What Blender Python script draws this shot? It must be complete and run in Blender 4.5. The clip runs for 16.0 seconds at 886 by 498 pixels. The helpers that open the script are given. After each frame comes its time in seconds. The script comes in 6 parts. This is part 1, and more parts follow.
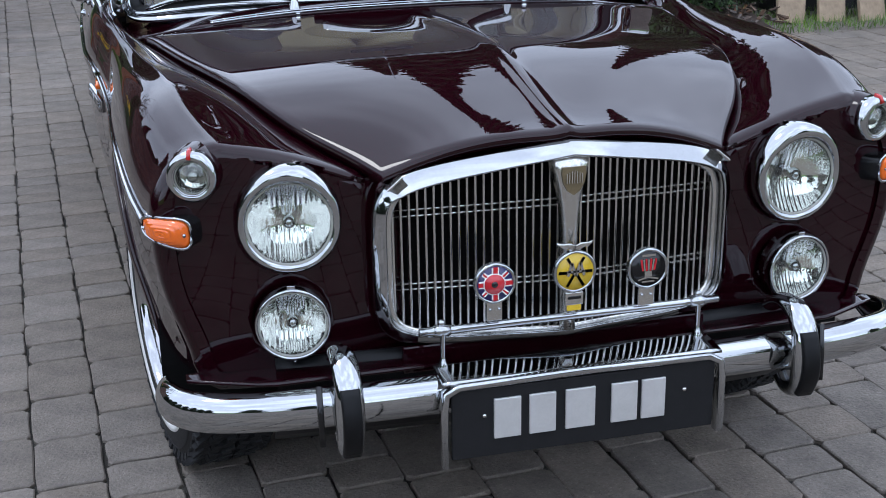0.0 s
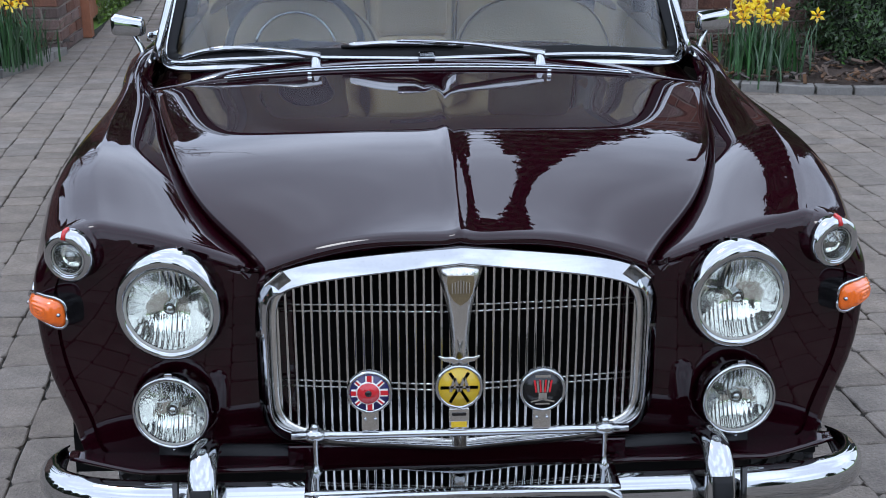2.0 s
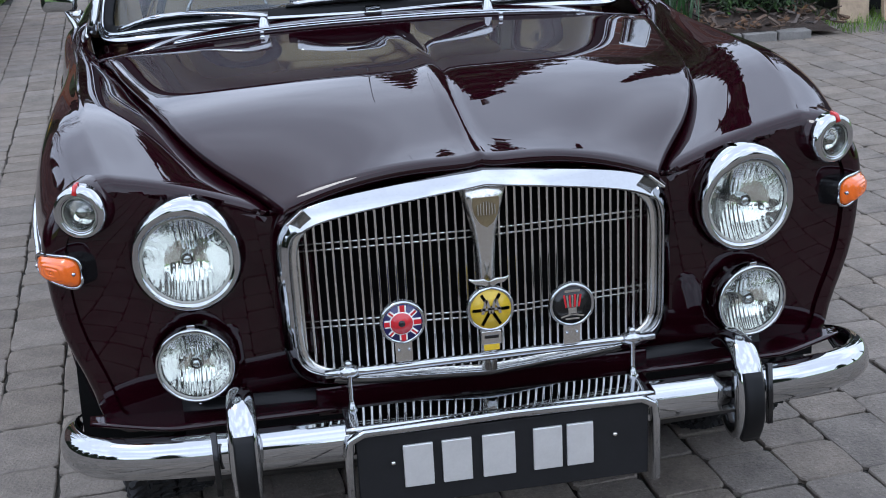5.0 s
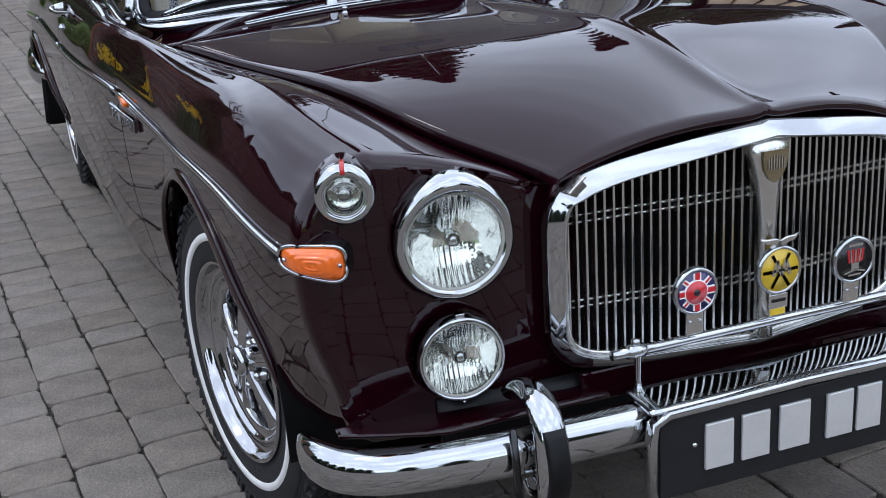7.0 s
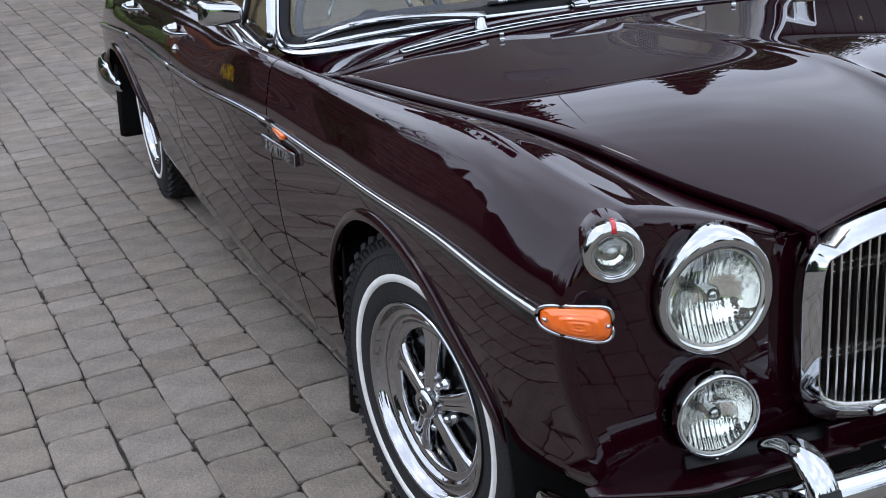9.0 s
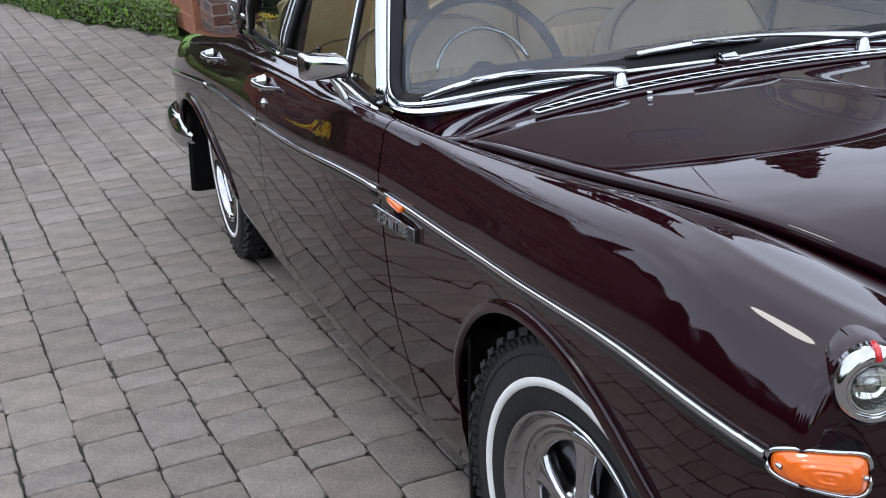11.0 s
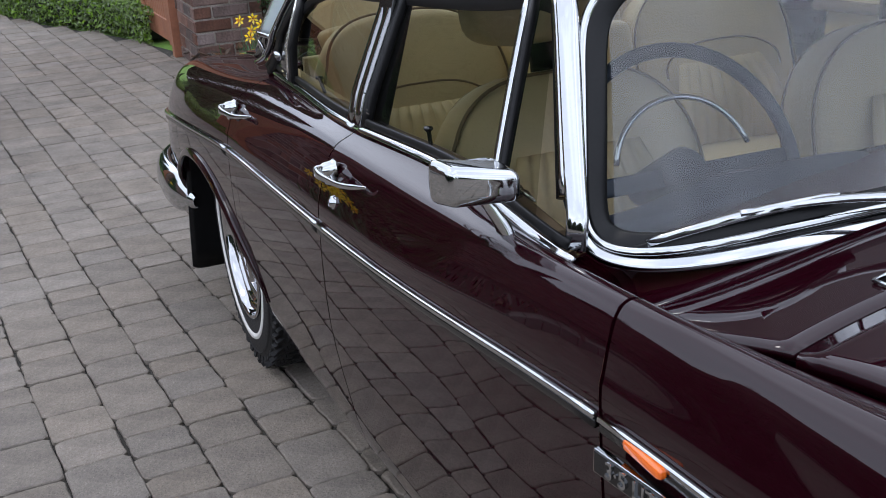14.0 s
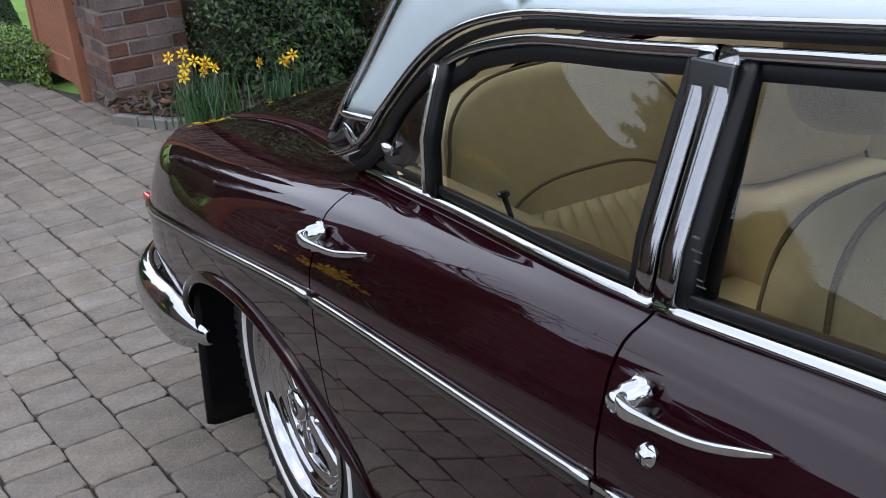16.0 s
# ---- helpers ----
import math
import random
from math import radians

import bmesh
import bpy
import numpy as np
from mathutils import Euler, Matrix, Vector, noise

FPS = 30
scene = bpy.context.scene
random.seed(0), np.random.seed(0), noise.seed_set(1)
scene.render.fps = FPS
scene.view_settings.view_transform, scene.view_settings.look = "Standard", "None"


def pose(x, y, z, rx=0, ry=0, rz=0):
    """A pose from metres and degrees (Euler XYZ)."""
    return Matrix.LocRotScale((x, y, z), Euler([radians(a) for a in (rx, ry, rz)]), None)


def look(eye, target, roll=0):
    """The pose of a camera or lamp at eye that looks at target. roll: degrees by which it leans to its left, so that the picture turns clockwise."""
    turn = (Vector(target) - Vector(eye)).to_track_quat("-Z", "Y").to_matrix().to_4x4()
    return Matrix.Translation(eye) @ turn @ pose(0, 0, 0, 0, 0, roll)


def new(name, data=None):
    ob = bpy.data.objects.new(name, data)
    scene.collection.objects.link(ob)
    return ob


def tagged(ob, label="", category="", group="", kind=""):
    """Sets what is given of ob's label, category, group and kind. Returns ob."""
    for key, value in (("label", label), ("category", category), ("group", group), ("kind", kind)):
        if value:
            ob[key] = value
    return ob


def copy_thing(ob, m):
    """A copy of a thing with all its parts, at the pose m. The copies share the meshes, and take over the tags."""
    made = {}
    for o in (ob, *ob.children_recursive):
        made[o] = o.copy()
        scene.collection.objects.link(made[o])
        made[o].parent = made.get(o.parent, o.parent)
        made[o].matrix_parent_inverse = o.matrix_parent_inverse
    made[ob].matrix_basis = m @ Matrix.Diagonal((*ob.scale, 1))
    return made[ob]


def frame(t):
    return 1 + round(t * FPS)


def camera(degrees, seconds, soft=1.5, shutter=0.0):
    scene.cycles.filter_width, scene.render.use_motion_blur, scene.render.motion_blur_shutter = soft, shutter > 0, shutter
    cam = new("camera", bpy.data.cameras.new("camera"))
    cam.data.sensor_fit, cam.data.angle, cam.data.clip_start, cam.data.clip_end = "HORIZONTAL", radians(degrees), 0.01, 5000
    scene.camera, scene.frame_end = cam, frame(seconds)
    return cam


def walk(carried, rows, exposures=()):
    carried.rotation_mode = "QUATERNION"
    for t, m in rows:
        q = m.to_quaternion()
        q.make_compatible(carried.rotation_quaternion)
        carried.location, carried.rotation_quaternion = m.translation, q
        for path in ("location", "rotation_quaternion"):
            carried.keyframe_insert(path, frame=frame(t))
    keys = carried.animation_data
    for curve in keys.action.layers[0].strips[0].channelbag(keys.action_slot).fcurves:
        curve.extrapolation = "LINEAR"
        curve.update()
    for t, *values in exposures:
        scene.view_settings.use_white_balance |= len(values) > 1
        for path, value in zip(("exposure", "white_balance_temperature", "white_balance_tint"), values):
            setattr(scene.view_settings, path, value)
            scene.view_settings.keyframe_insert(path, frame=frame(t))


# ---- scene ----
cam = camera(38.73, 16.0, soft=0.95)
PATH = [
    (0, (-0.7278, -2.7222, 1.4614), (-0.2807, -0.8965, 0.7781), -1.02),
    (0.5, (-0.5047, -2.6981, 1.4440), (-0.1532, -0.8536, 0.7552), -0.45),
    (1, (-0.3450, -2.6467, 1.4451), (-0.0739, -0.7845, 0.7677), -0.18),
    (1.5, (-0.1831, -2.6147, 1.5381), (-0.0234, -0.7567, 0.8153), -0.21),
    (2, (-0.1219, -2.6390, 1.5547), (-0.0302, -0.7522, 0.8979), -0.17),
    (2.5, (-0.0887, -2.6680, 1.5771), (-0.0361, -0.7456, 1.0281), -0.15),
    (3, (-0.0768, -2.6757, 1.5897), (-0.0290, -0.7335, 1.1146), -0.48),
    (3.5, (-0.0887, -2.6809, 1.5737), (-0.0278, -0.7486, 1.0610), -1.09),
    (4, (-0.1266, -2.6802, 1.5406), (-0.0202, -0.7822, 0.9192), -1.85),
    (4.2, (-0.1627, -2.6847, 1.5266), (-0.0310, -0.8029, 0.8621), -2.12),
    (6.3, (-0.8688, -2.4459, 1.3789), (-0.3168, -0.6427, 0.7128), -3.73),
    (6.5, (-0.9509, -2.4042, 1.3805), (-0.3780, -0.6075, 0.7145), -3.71),
    (7, (-1.0931, -2.2860, 1.3826), (-0.4696, -0.5123, 0.7004), -3.70),
    (7.5, (-1.1558, -2.1346, 1.3627), (-0.5023, -0.3694, 0.6867), -3.72),
    (8, (-1.2581, -2.2149, 1.4359), (-0.6183, -0.4502, 0.7456), -3.85),
    (8.5, (-1.3875, -2.1756, 1.4820), (-0.7357, -0.4179, 0.7849), -3.78),
    (8.7, (-1.4055, -2.1263, 1.4888), (-0.7575, -0.3721, 0.7798), -3.99),
    (11, (-1.4596, -1.6522, 1.4602), (-0.8770, 0.1505, 0.8193), -4.41),
    (11.5, (-1.4292, -1.3723, 1.4229), (-0.8413, 0.4244, 0.7701), -3.84),
    (12, (-1.3833, -1.1001, 1.4137), (-0.7928, 0.6927, 0.7523), -3.19),
    (12.5, (-1.3598, -0.9179, 1.3986), (-0.7599, 0.8681, 0.7277), -3.00),
    (13, (-1.3687, -0.8299, 1.4154), (-0.7701, 0.9554, 0.7414), -3.45),
    (13.5, (-1.3926, -0.6492, 1.4367), (-0.7790, 1.1296, 0.7589), -4.11),
    (14, (-1.4132, -0.4539, 1.4443), (-0.7748, 1.3196, 0.7755), -4.20),
    (14.5, (-1.4279, -0.1895, 1.4502), (-0.7626, 1.5771, 0.7894), -4.53),
    (15, (-1.4394, 0.0696, 1.4433), (-0.7412, 1.8259, 0.7891), -4.70),
    (15.5, (-1.4598, 0.3844, 1.4330), (-0.7194, 2.1209, 0.7723), -5.45),
    (16, (-1.4721, 0.7309, 1.4034), (-0.6633, 2.4280, 0.7210), -6.74),
]
walk(cam, [(t, look(eye, target, roll)) for t, eye, target, roll in PATH], [(0, -0.6, 5980, 10), (4.2, -0.5, 5980, 10), (6.3, -0.58, 6120, 10), (8.7, -0.46, 6300, 10), (11, -0.27, 6420, 11), (12.5, -0.28, 6420, 11), (14, -0.42, 6420, 11), (16, -0.40, 6420, 11)])

# ---------------------------------------------------------------- light
world = bpy.data.worlds.new("world")
scene.world = world
world.use_nodes = True
wn, wl = world.node_tree.nodes, world.node_tree.links
SUN_EL, SUN_ROT = radians(58), radians(-55)
sky = wn.new("ShaderNodeTexSky")
sky.sky_type, sky.sun_disc, sky.sun_elevation, sky.sun_rotation = "NISHITA", False, SUN_EL, SUN_ROT
sky.dust_density, sky.ozone_density = 1.0, 3.0
wtc = wn.new("ShaderNodeTexCoord")
wmap = wn.new("ShaderNodeMapping")
wmap.inputs["Scale"].default_value = (1.0, 1.0, 1.9)
wmap.inputs["Location"].default_value = (7.3, 2.2, 1.1)
wnoise = wn.new("ShaderNodeTexNoise")
wnoise.inputs["Scale"].default_value, wnoise.inputs["Detail"].default_value, wnoise.inputs["Roughness"].default_value = 1.7, 4.5, 0.5
wramp = wn.new("ShaderNodeValToRGB")
wramp.color_ramp.interpolation = "EASE"
wramp.color_ramp.elements[0].color = (0.62, 0.62, 0.62, 1)
wramp.color_ramp.elements[0].position, wramp.color_ramp.elements[1].position = 0.42, 0.70
wmix = wn.new("ShaderNodeMixRGB")
wmix.inputs[2].default_value = (26.0, 28.2, 33.0, 1)
wl.new(wtc.outputs["Generated"], wmap.inputs[0])
wl.new(wmap.outputs[0], wnoise.inputs["Vector"])
wl.new(wnoise.outputs["Fac"], wramp.inputs[0])
wl.new(wramp.outputs[0], wmix.inputs[0])
wl.new(sky.outputs[0], wmix.inputs[1])
wl.new(wmix.outputs[0], wn["Background"].inputs[0])
wn["Background"].inputs[1].default_value = 0.125
sun = new("sun", bpy.data.lights.new("sun", "SUN"))
sun.data.energy, sun.data.angle, sun.data.color = 0.75, radians(12), (1.0, 0.97, 0.92)
sun.matrix_world = pose(0, 0, 20, 0, 0, 0) @ Matrix.Rotation(-SUN_ROT, 4, "Z") @ Matrix.Rotation(-(radians(90) - SUN_EL), 4, "X")


# ---------------------------------------------------------------- materials
def material(name, base, rough=0.5, metal=0.0, coat=0.0, vary=0.0, scale=8.0, bump=0.0, bump_scale=60.0, island=0.0, object_random=0.0, spec=0.5, second=None, sheen=0.0, coat_ior=1.5, grit=0.0):
    m = bpy.data.materials.new(name)
    m.use_nodes = True
    n, l = m.node_tree.nodes, m.node_tree.links
    b = n["Principled BSDF"]
    b.inputs["Base Color"].default_value = (*base, 1)
    b.inputs["Roughness"].default_value, b.inputs["Metallic"].default_value = rough, metal
    b.inputs["Coat Weight"].default_value, b.inputs["Coat Roughness"].default_value = coat, 0.015
    b.inputs["Specular IOR Level"].default_value, b.inputs["Coat IOR"].default_value = spec, coat_ior
    if sheen:
        b.inputs["Sheen Weight"].default_value = sheen
    tc = n.new("ShaderNodeTexCoord")
    colour = None
    if vary or second:
        t1, t2 = n.new("ShaderNodeTexNoise"), n.new("ShaderNodeTexNoise")
        t1.inputs["Scale"].default_value, t1.inputs["Detail"].default_value = scale, 4
        t2.inputs["Scale"].default_value, t2.inputs["Detail"].default_value = scale * 7.3, 5
        l.new(tc.outputs["Object"], t1.inputs["Vector"]), l.new(tc.outputs["Object"], t2.inputs["Vector"])
        mx = n.new("ShaderNodeMath")
        mx.operation = "MULTIPLY_ADD"
        l.new(t1.outputs["Fac"], mx.inputs[0])
        mx.inputs[1].default_value = 0.6
        half = n.new("ShaderNodeMath")
        half.operation = "MULTIPLY"
        half.inputs[1].default_value = 0.4
        l.new(t2.outputs["Fac"], half.inputs[0]), l.new(half.outputs[0], mx.inputs[2])
        ramp = n.new("ShaderNodeValToRGB")
        ramp.color_ramp.elements[0].position, ramp.color_ramp.elements[1].position = 0.3, 0.7
        lo = second or tuple(c * (1 - vary) for c in base)
        hi = base if second else tuple(min(c * (1 + vary), 1) for c in base)
        ramp.color_ramp.elements[0].color, ramp.color_ramp.elements[1].color = (*lo, 1), (*hi, 1)
        l.new(mx.outputs[0], ramp.inputs[0])
        colour = ramp.outputs[0]
    for amount, kind, out in ((island, "ShaderNodeNewGeometry", "Random Per Island"), (object_random, "ShaderNodeObjectInfo", "Random")):
        if amount:
            g, hsv, mr = n.new(kind), n.new("ShaderNodeHueSaturation"), n.new("ShaderNodeMapRange")
            mr.inputs[3].default_value, mr.inputs[4].default_value = 1 - amount, 1 + amount
            l.new(g.outputs[out], mr.inputs[0]), l.new(mr.outputs[0], hsv.inputs["Value"])
            mh, mul = n.new("ShaderNodeMapRange"), n.new("ShaderNodeMath")
            mul.operation, mul.inputs[1].default_value = "MULTIPLY", 7.31
            fr = n.new("ShaderNodeMath")
            fr.operation = "FRACT"
            l.new(g.outputs[out], mul.inputs[0]), l.new(mul.outputs[0], fr.inputs[0]), l.new(fr.outputs[0], mh.inputs[0])
            mh.inputs[3].default_value, mh.inputs[4].default_value = 1 - amount * 1.1, 1 + amount * 0.9
            l.new(mh.outputs[0], hsv.inputs["Saturation"])
            if colour:
                l.new(colour, hsv.inputs["Color"])
            else:
                hsv.inputs["Color"].default_value = (*base, 1)
            colour = hsv.outputs[0]
    if grit:
        # pale and dark grains in a cast surface
        gn, gr, gm = n.new("ShaderNodeTexNoise"), n.new("ShaderNodeValToRGB"), n.new("ShaderNodeMixRGB")
        gn.inputs["Scale"].default_value, gn.inputs["Detail"].default_value = 190, 2
        e = gr.color_ramp.elements
        e[0].position, e[1].position = 0.30, 0.72
        e[0].color, e[1].color = (0.45, 0.45, 0.45, 1), (2.0, 1.95, 1.85, 1)
        for pos in (0.40, 0.62):
            e.new(pos).color = (1, 1, 1, 1)
        gm.blend_type, gm.inputs[0].default_value = "MULTIPLY", grit
        l.new(tc.outputs["Object"], gn.inputs["Vector"]), l.new(gn.outputs["Fac"], gr.inputs[0])
        l.new(colour, gm.inputs[1]), l.new(gr.outputs[0], gm.inputs[2])
        colour = gm.outputs[0]
    if colour:
        l.new(colour, b.inputs["Base Color"])
    if bump:
        bt, bp = n.new("ShaderNodeTexNoise"), n.new("ShaderNodeBump")
        bt.inputs["Scale"].default_value, bt.inputs["Detail"].default_value = bump_scale, 6
        bp.inputs["Strength"].default_value, bp.inputs["Distance"].default_value = bump, 0.01
        l.new(tc.outputs["Object"], bt.inputs["Vector"]), l.new(bt.outputs["Fac"], bp.inputs["Height"]), l.new(bp.outputs[0], b.inputs["Normal"])
    return m


def glass_material(name, tint, base=0.06, rough=0.0):
    """A thin pane: clear, with a reflection that grows at flat angles."""
    m = bpy.data.materials.new(name)
    m.use_nodes = True
    n, l = m.node_tree.nodes, m.node_tree.links
    n.remove(n["Principled BSDF"])
    tr, gl, mix, fr = n.new("ShaderNodeBsdfTransparent"), n.new("ShaderNodeBsdfGlossy"), n.new("ShaderNodeMixShader"), n.new("ShaderNodeFresnel")
    tr.inputs[0].default_value = (*tint, 1)
    gl.inputs["Roughness"].default_value = rough
    fr.inputs[0].default_value = 1.5
    mr = n.new("ShaderNodeMapRange")
    mr.inputs[3].default_value, mr.inputs[4].default_value = base, 1.0
    l.new(fr.outputs[0], mr.inputs[0]), l.new(mr.outputs[0], mix.inputs[0])
    l.new(tr.outputs[0], mix.inputs[1]), l.new(gl.outputs[0], mix.inputs[2]), l.new(mix.outputs[0], n["Material Output"].inputs[0])
    return m


PAINT = material("burgundy_paint", (0.0105, 0.0009, 0.0027), 0.5, 0.0, 1.0, vary=0.06, scale=3, spec=0.0, coat_ior=1.42)
ROOF = material("pale_grey_paint", (0.42, 0.49, 0.51), 0.3, 0.0, 1.0, vary=0.03, scale=3)
CHROME = material("chrome", (0.46, 0.47, 0.48), 0.035, 1.0, vary=0.04, scale=20)
STEEL = material("dark_polished_steel", (0.26, 0.26, 0.265), 0.09, 1.0, vary=0.08, scale=30)
WHEELCHROME = material("wheel_chrome", (0.42, 0.42, 0.43), 0.05, 1.0, vary=0.06, scale=25)
SATIN = material("brushed_chrome", (0.62, 0.61, 0.58), 0.22, 1.0, vary=0.1, scale=60)
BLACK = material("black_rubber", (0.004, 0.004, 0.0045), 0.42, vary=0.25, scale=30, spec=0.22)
GLOSSBLACK = material("black_trim", (0.005, 0.005, 0.0055), 0.2, vary=0.2, scale=15)
TYRE = material("tyre_rubber", (0.011, 0.011, 0.0118), 0.66, vary=0.3, scale=25, bump=0.25, bump_scale=160, spec=0.35)
WHITEWALL = material("whitewall_band", (0.66, 0.65, 0.62), 0.55, vary=0.07, scale=40)
# Near-black for the underside, and for openings whose shade is put into the colour.
VOID = material("dark_underside_and_gaps", (0.004, 0.004, 0.004), 0.9, vary=0.3, scale=10, spec=0.1)
GLASS = glass_material("window_glass", (0.68, 0.69, 0.60), 0.0)
SCREEN = glass_material("windscreen_glass", (0.68, 0.72, 0.73), 0.035)
LEATHER = material("cream_leather", (0.62, 0.50, 0.28), 0.42, vary=0.1, scale=7, bump=0.12, bump_scale=140)
LEATHER2 = material("fawn_leather", (0.58, 0.47, 0.29), 0.45, vary=0.12, scale=9, bump=0.12, bump_scale=140)
PIPING = material("brown_piping", (0.17, 0.12, 0.07), 0.6, vary=0.1)
NAVY = material("navy_vinyl", (0.02, 0.028, 0.045), 0.5, vary=0.15, scale=12, bump=0.1, bump_scale=150)
LINING = material("headlining", (0.50, 0.44, 0.33), 0.8, vary=0.06, scale=20)
AMBER = material("amber_lens", (0.75, 0.13, 0.008), 0.12, coat=0.6, vary=0.12, scale=50)
REDLENS = material("red_lens", (0.45, 0.01, 0.01), 0.15, coat=0.6, vary=0.1, scale=50)
PLATEBLACK = material("plate_black", (0.010, 0.010, 0.011), 0.6, vary=0.2, scale=30, spec=0.25)
WHITE = material("white_enamel", (0.78, 0.78, 0.76), 0.3, vary=0.04, scale=30)
SILVER = material("silver_relief", (0.7, 0.7, 0.69), 0.35, 0.6, vary=0.06, scale=30)
RED = material("red_enamel", (0.5, 0.012, 0.02), 0.25, coat=0.5, vary=0.08, scale=30)
BLUE = material("blue_enamel", (0.02, 0.02, 0.1), 0.25, coat=0.5, vary=0.08, scale=30)
YELLOW = material("yellow_enamel", (0.62, 0.42, 0.02), 0.3, coat=0.4, vary=0.1, scale=30)
BRONZE = material("bronze_relief", (0.25, 0.2, 0.12), 0.35, 0.8, vary=0.2, scale=60)


# ---------------------------------------------------------------- geometry helpers
def cubic(xs, ys):
    """A natural cubic spline through rows of values."""
    xs, ys = np.array(xs, float), np.array(ys, float)
    flat = ys.ndim == 1
    ys = ys.reshape(len(xs), -1)
    n, h = len(xs), np.diff(xs)
    a, r = np.eye(n), np.zeros_like(ys)
    for i in range(1, n - 1):
        a[i, i - 1 : i + 2] = h[i - 1], 2 * (h[i - 1] + h[i]), h[i]
        r[i] = 6 * ((ys[i + 1] - ys[i]) / h[i] - (ys[i] - ys[i - 1]) / h[i - 1])
    m = np.linalg.solve(a, r)

    def f(x):
        x = np.atleast_1d(np.asarray(x, float))
        i = np.clip(np.searchsorted(xs, x) - 1, 0, n - 2)
        u, w, hh = (x - xs[i])[:, None], (xs[i + 1] - x)[:, None], h[i][:, None]
        out = m[i] * w**3 / (6 * hh) + m[i + 1] * u**3 / (6 * hh) + (ys[i] / hh - m[i] * hh / 6) * w + (ys[i + 1] / hh - m[i + 1] * hh / 6) * u
        return out[:, 0] if flat else out

    return f


def smooth_path(points, n, closed=False):
    p = np.array(points, float)
    if closed:
        p = np.vstack([p[-2:], p, p[:3]])
    d = np.r_[0, np.cumsum(np.linalg.norm(np.diff(p, axis=0), axis=1))]
    f = cubic(d, p)
    if closed:
        return f(np.linspace(d[2], d[-3], n, endpoint=False))
    return f(np.linspace(0, d[-1], n))


def link(name, verts, faces, mat, parent=None, smooth=True, label="", thick=0.0, centre=None, bevel=0.0, merge=True):
    me = bpy.data.meshes.new(name)
    me.from_pydata([tuple(map(float, v)) for v in verts], [], faces)
    bm = bmesh.new()
    bm.from_mesh(me)
    if merge:
        bmesh.ops.remove_doubles(bm, verts=bm.verts, dist=1e-5)
        bmesh.ops.recalc_face_normals(bm, faces=bm.faces)
    if centre is not None:
        c = Vector(centre)
        if sum(f.normal.dot(f.calc_center_median() - c) * f.calc_area() for f in bm.faces) < 0:
            bmesh.ops.reverse_faces(bm, faces=bm.faces)
    if bevel:
        edges = [e for e in bm.edges if len(e.link_faces) == 2 and e.calc_face_angle(0) > 0.6]
        bmesh.ops.bevel(bm, geom=edges, offset=bevel, segments=2, affect="EDGES", profile=0.5)
    bm.to_mesh(me)
    bm.free()
    me.polygons.foreach_set("use_smooth", [smooth] * len(me.polygons))
    if mat:
        me.materials.append(mat)
    ob = new(name, me)
    if parent:
        ob.parent = parent
    if thick:
        s = ob.modifiers.new("thickness", "SOLIDIFY")
        s.thickness, s.offset = thick, -1
    if label:
        ob["label"] = label
    return ob


def grid_faces(n, m, close_n=False, close_m=False, base=0):
    out = []
    for i in range(n if close_n else n - 1):
        for j in range(m if close_m else m - 1):
            a, b = i, (i + 1) % n
            c, d = j, (j + 1) % m
            out.append((base + a * m + c, base + b * m + c, base + b * m + d, base + a * m + d))
    return out


def sheet(name, pts, mat, parent=None, close_n=False, close_m=False, **kw):
    pts = np.array(pts, float)
    n, m = pts.shape[:2]
    return link(name, pts.reshape(-1, 3), grid_faces(n, m, close_n, close_m), mat, parent, **kw)


def rrect(w, h, r=0.002, k=3):
    """A rounded rectangle as a section."""
    out = []
    for cx, cy, a0 in ((w / 2 - r, h / 2 - r, 0), (-w / 2 + r, h / 2 - r, 90), (-w / 2 + r, -h / 2 + r, 180), (w / 2 - r, -h / 2 + r, 270)):
        for i in range(k):
            a = radians(a0 + 90 * i / (k - 1))
            out.append((cx + r * math.cos(a), cy + r * math.sin(a)))
    return out


def eased(section, r):
    """A section with its corners slightly rounded."""
    out, n = [], len(section)
    for i in range(n):
        a, b, c = (np.array(section[(i + d) % n], float) for d in (-1, 0, 1))
        p, q = b + (a - b) / np.linalg.norm(a - b) * r, b + (c - b) / np.linalg.norm(c - b) * r
        out += [tuple(p * (1 - t) ** 2 + b * 2 * t * (1 - t) + q * t * t) for t in (0, 0.33, 0.67, 1)]
    return out


def disc(r, k=8):
    return [(r * math.cos(2 * math.pi * i / k), r * math.sin(2 * math.pi * i / k)) for i in range(k)]


def sweep_data(path, section, out=(0, 0, 1), closed=False, sizes=None):
    """Verts and faces of a section (along out, and across it) swept along a path."""
    p, sec = np.array(path, float), np.array(section, float)
    n, m = len(p), len(sec)
    t = np.gradient(p, axis=0) if not closed else np.roll(p, -1, 0) - np.roll(p, 1, 0)
    t /= np.linalg.norm(t, axis=1, keepdims=True) + 1e-12
    o = np.array(out, float)
    o = np.repeat(o[None], n, 0) if o.ndim == 1 else o
    o = o - (o * t).sum(1, keepdims=True) * t
    o /= np.linalg.norm(o, axis=1, keepdims=True) + 1e-12
    b = np.cross(t, o)
    k = np.ones(n) if sizes is None else np.array(sizes, float)
    v = p[:, None] + (o[:, None] * sec[None, :, :1] + b[:, None] * sec[None, :, 1:]) * k[:, None, None]
    faces = grid_faces(n, m, closed, True)
    if not closed:
        faces += [tuple(range(m - 1, -1, -1)), tuple((n - 1) * m + j for j in range(m))]
    return v.reshape(-1, 3), faces


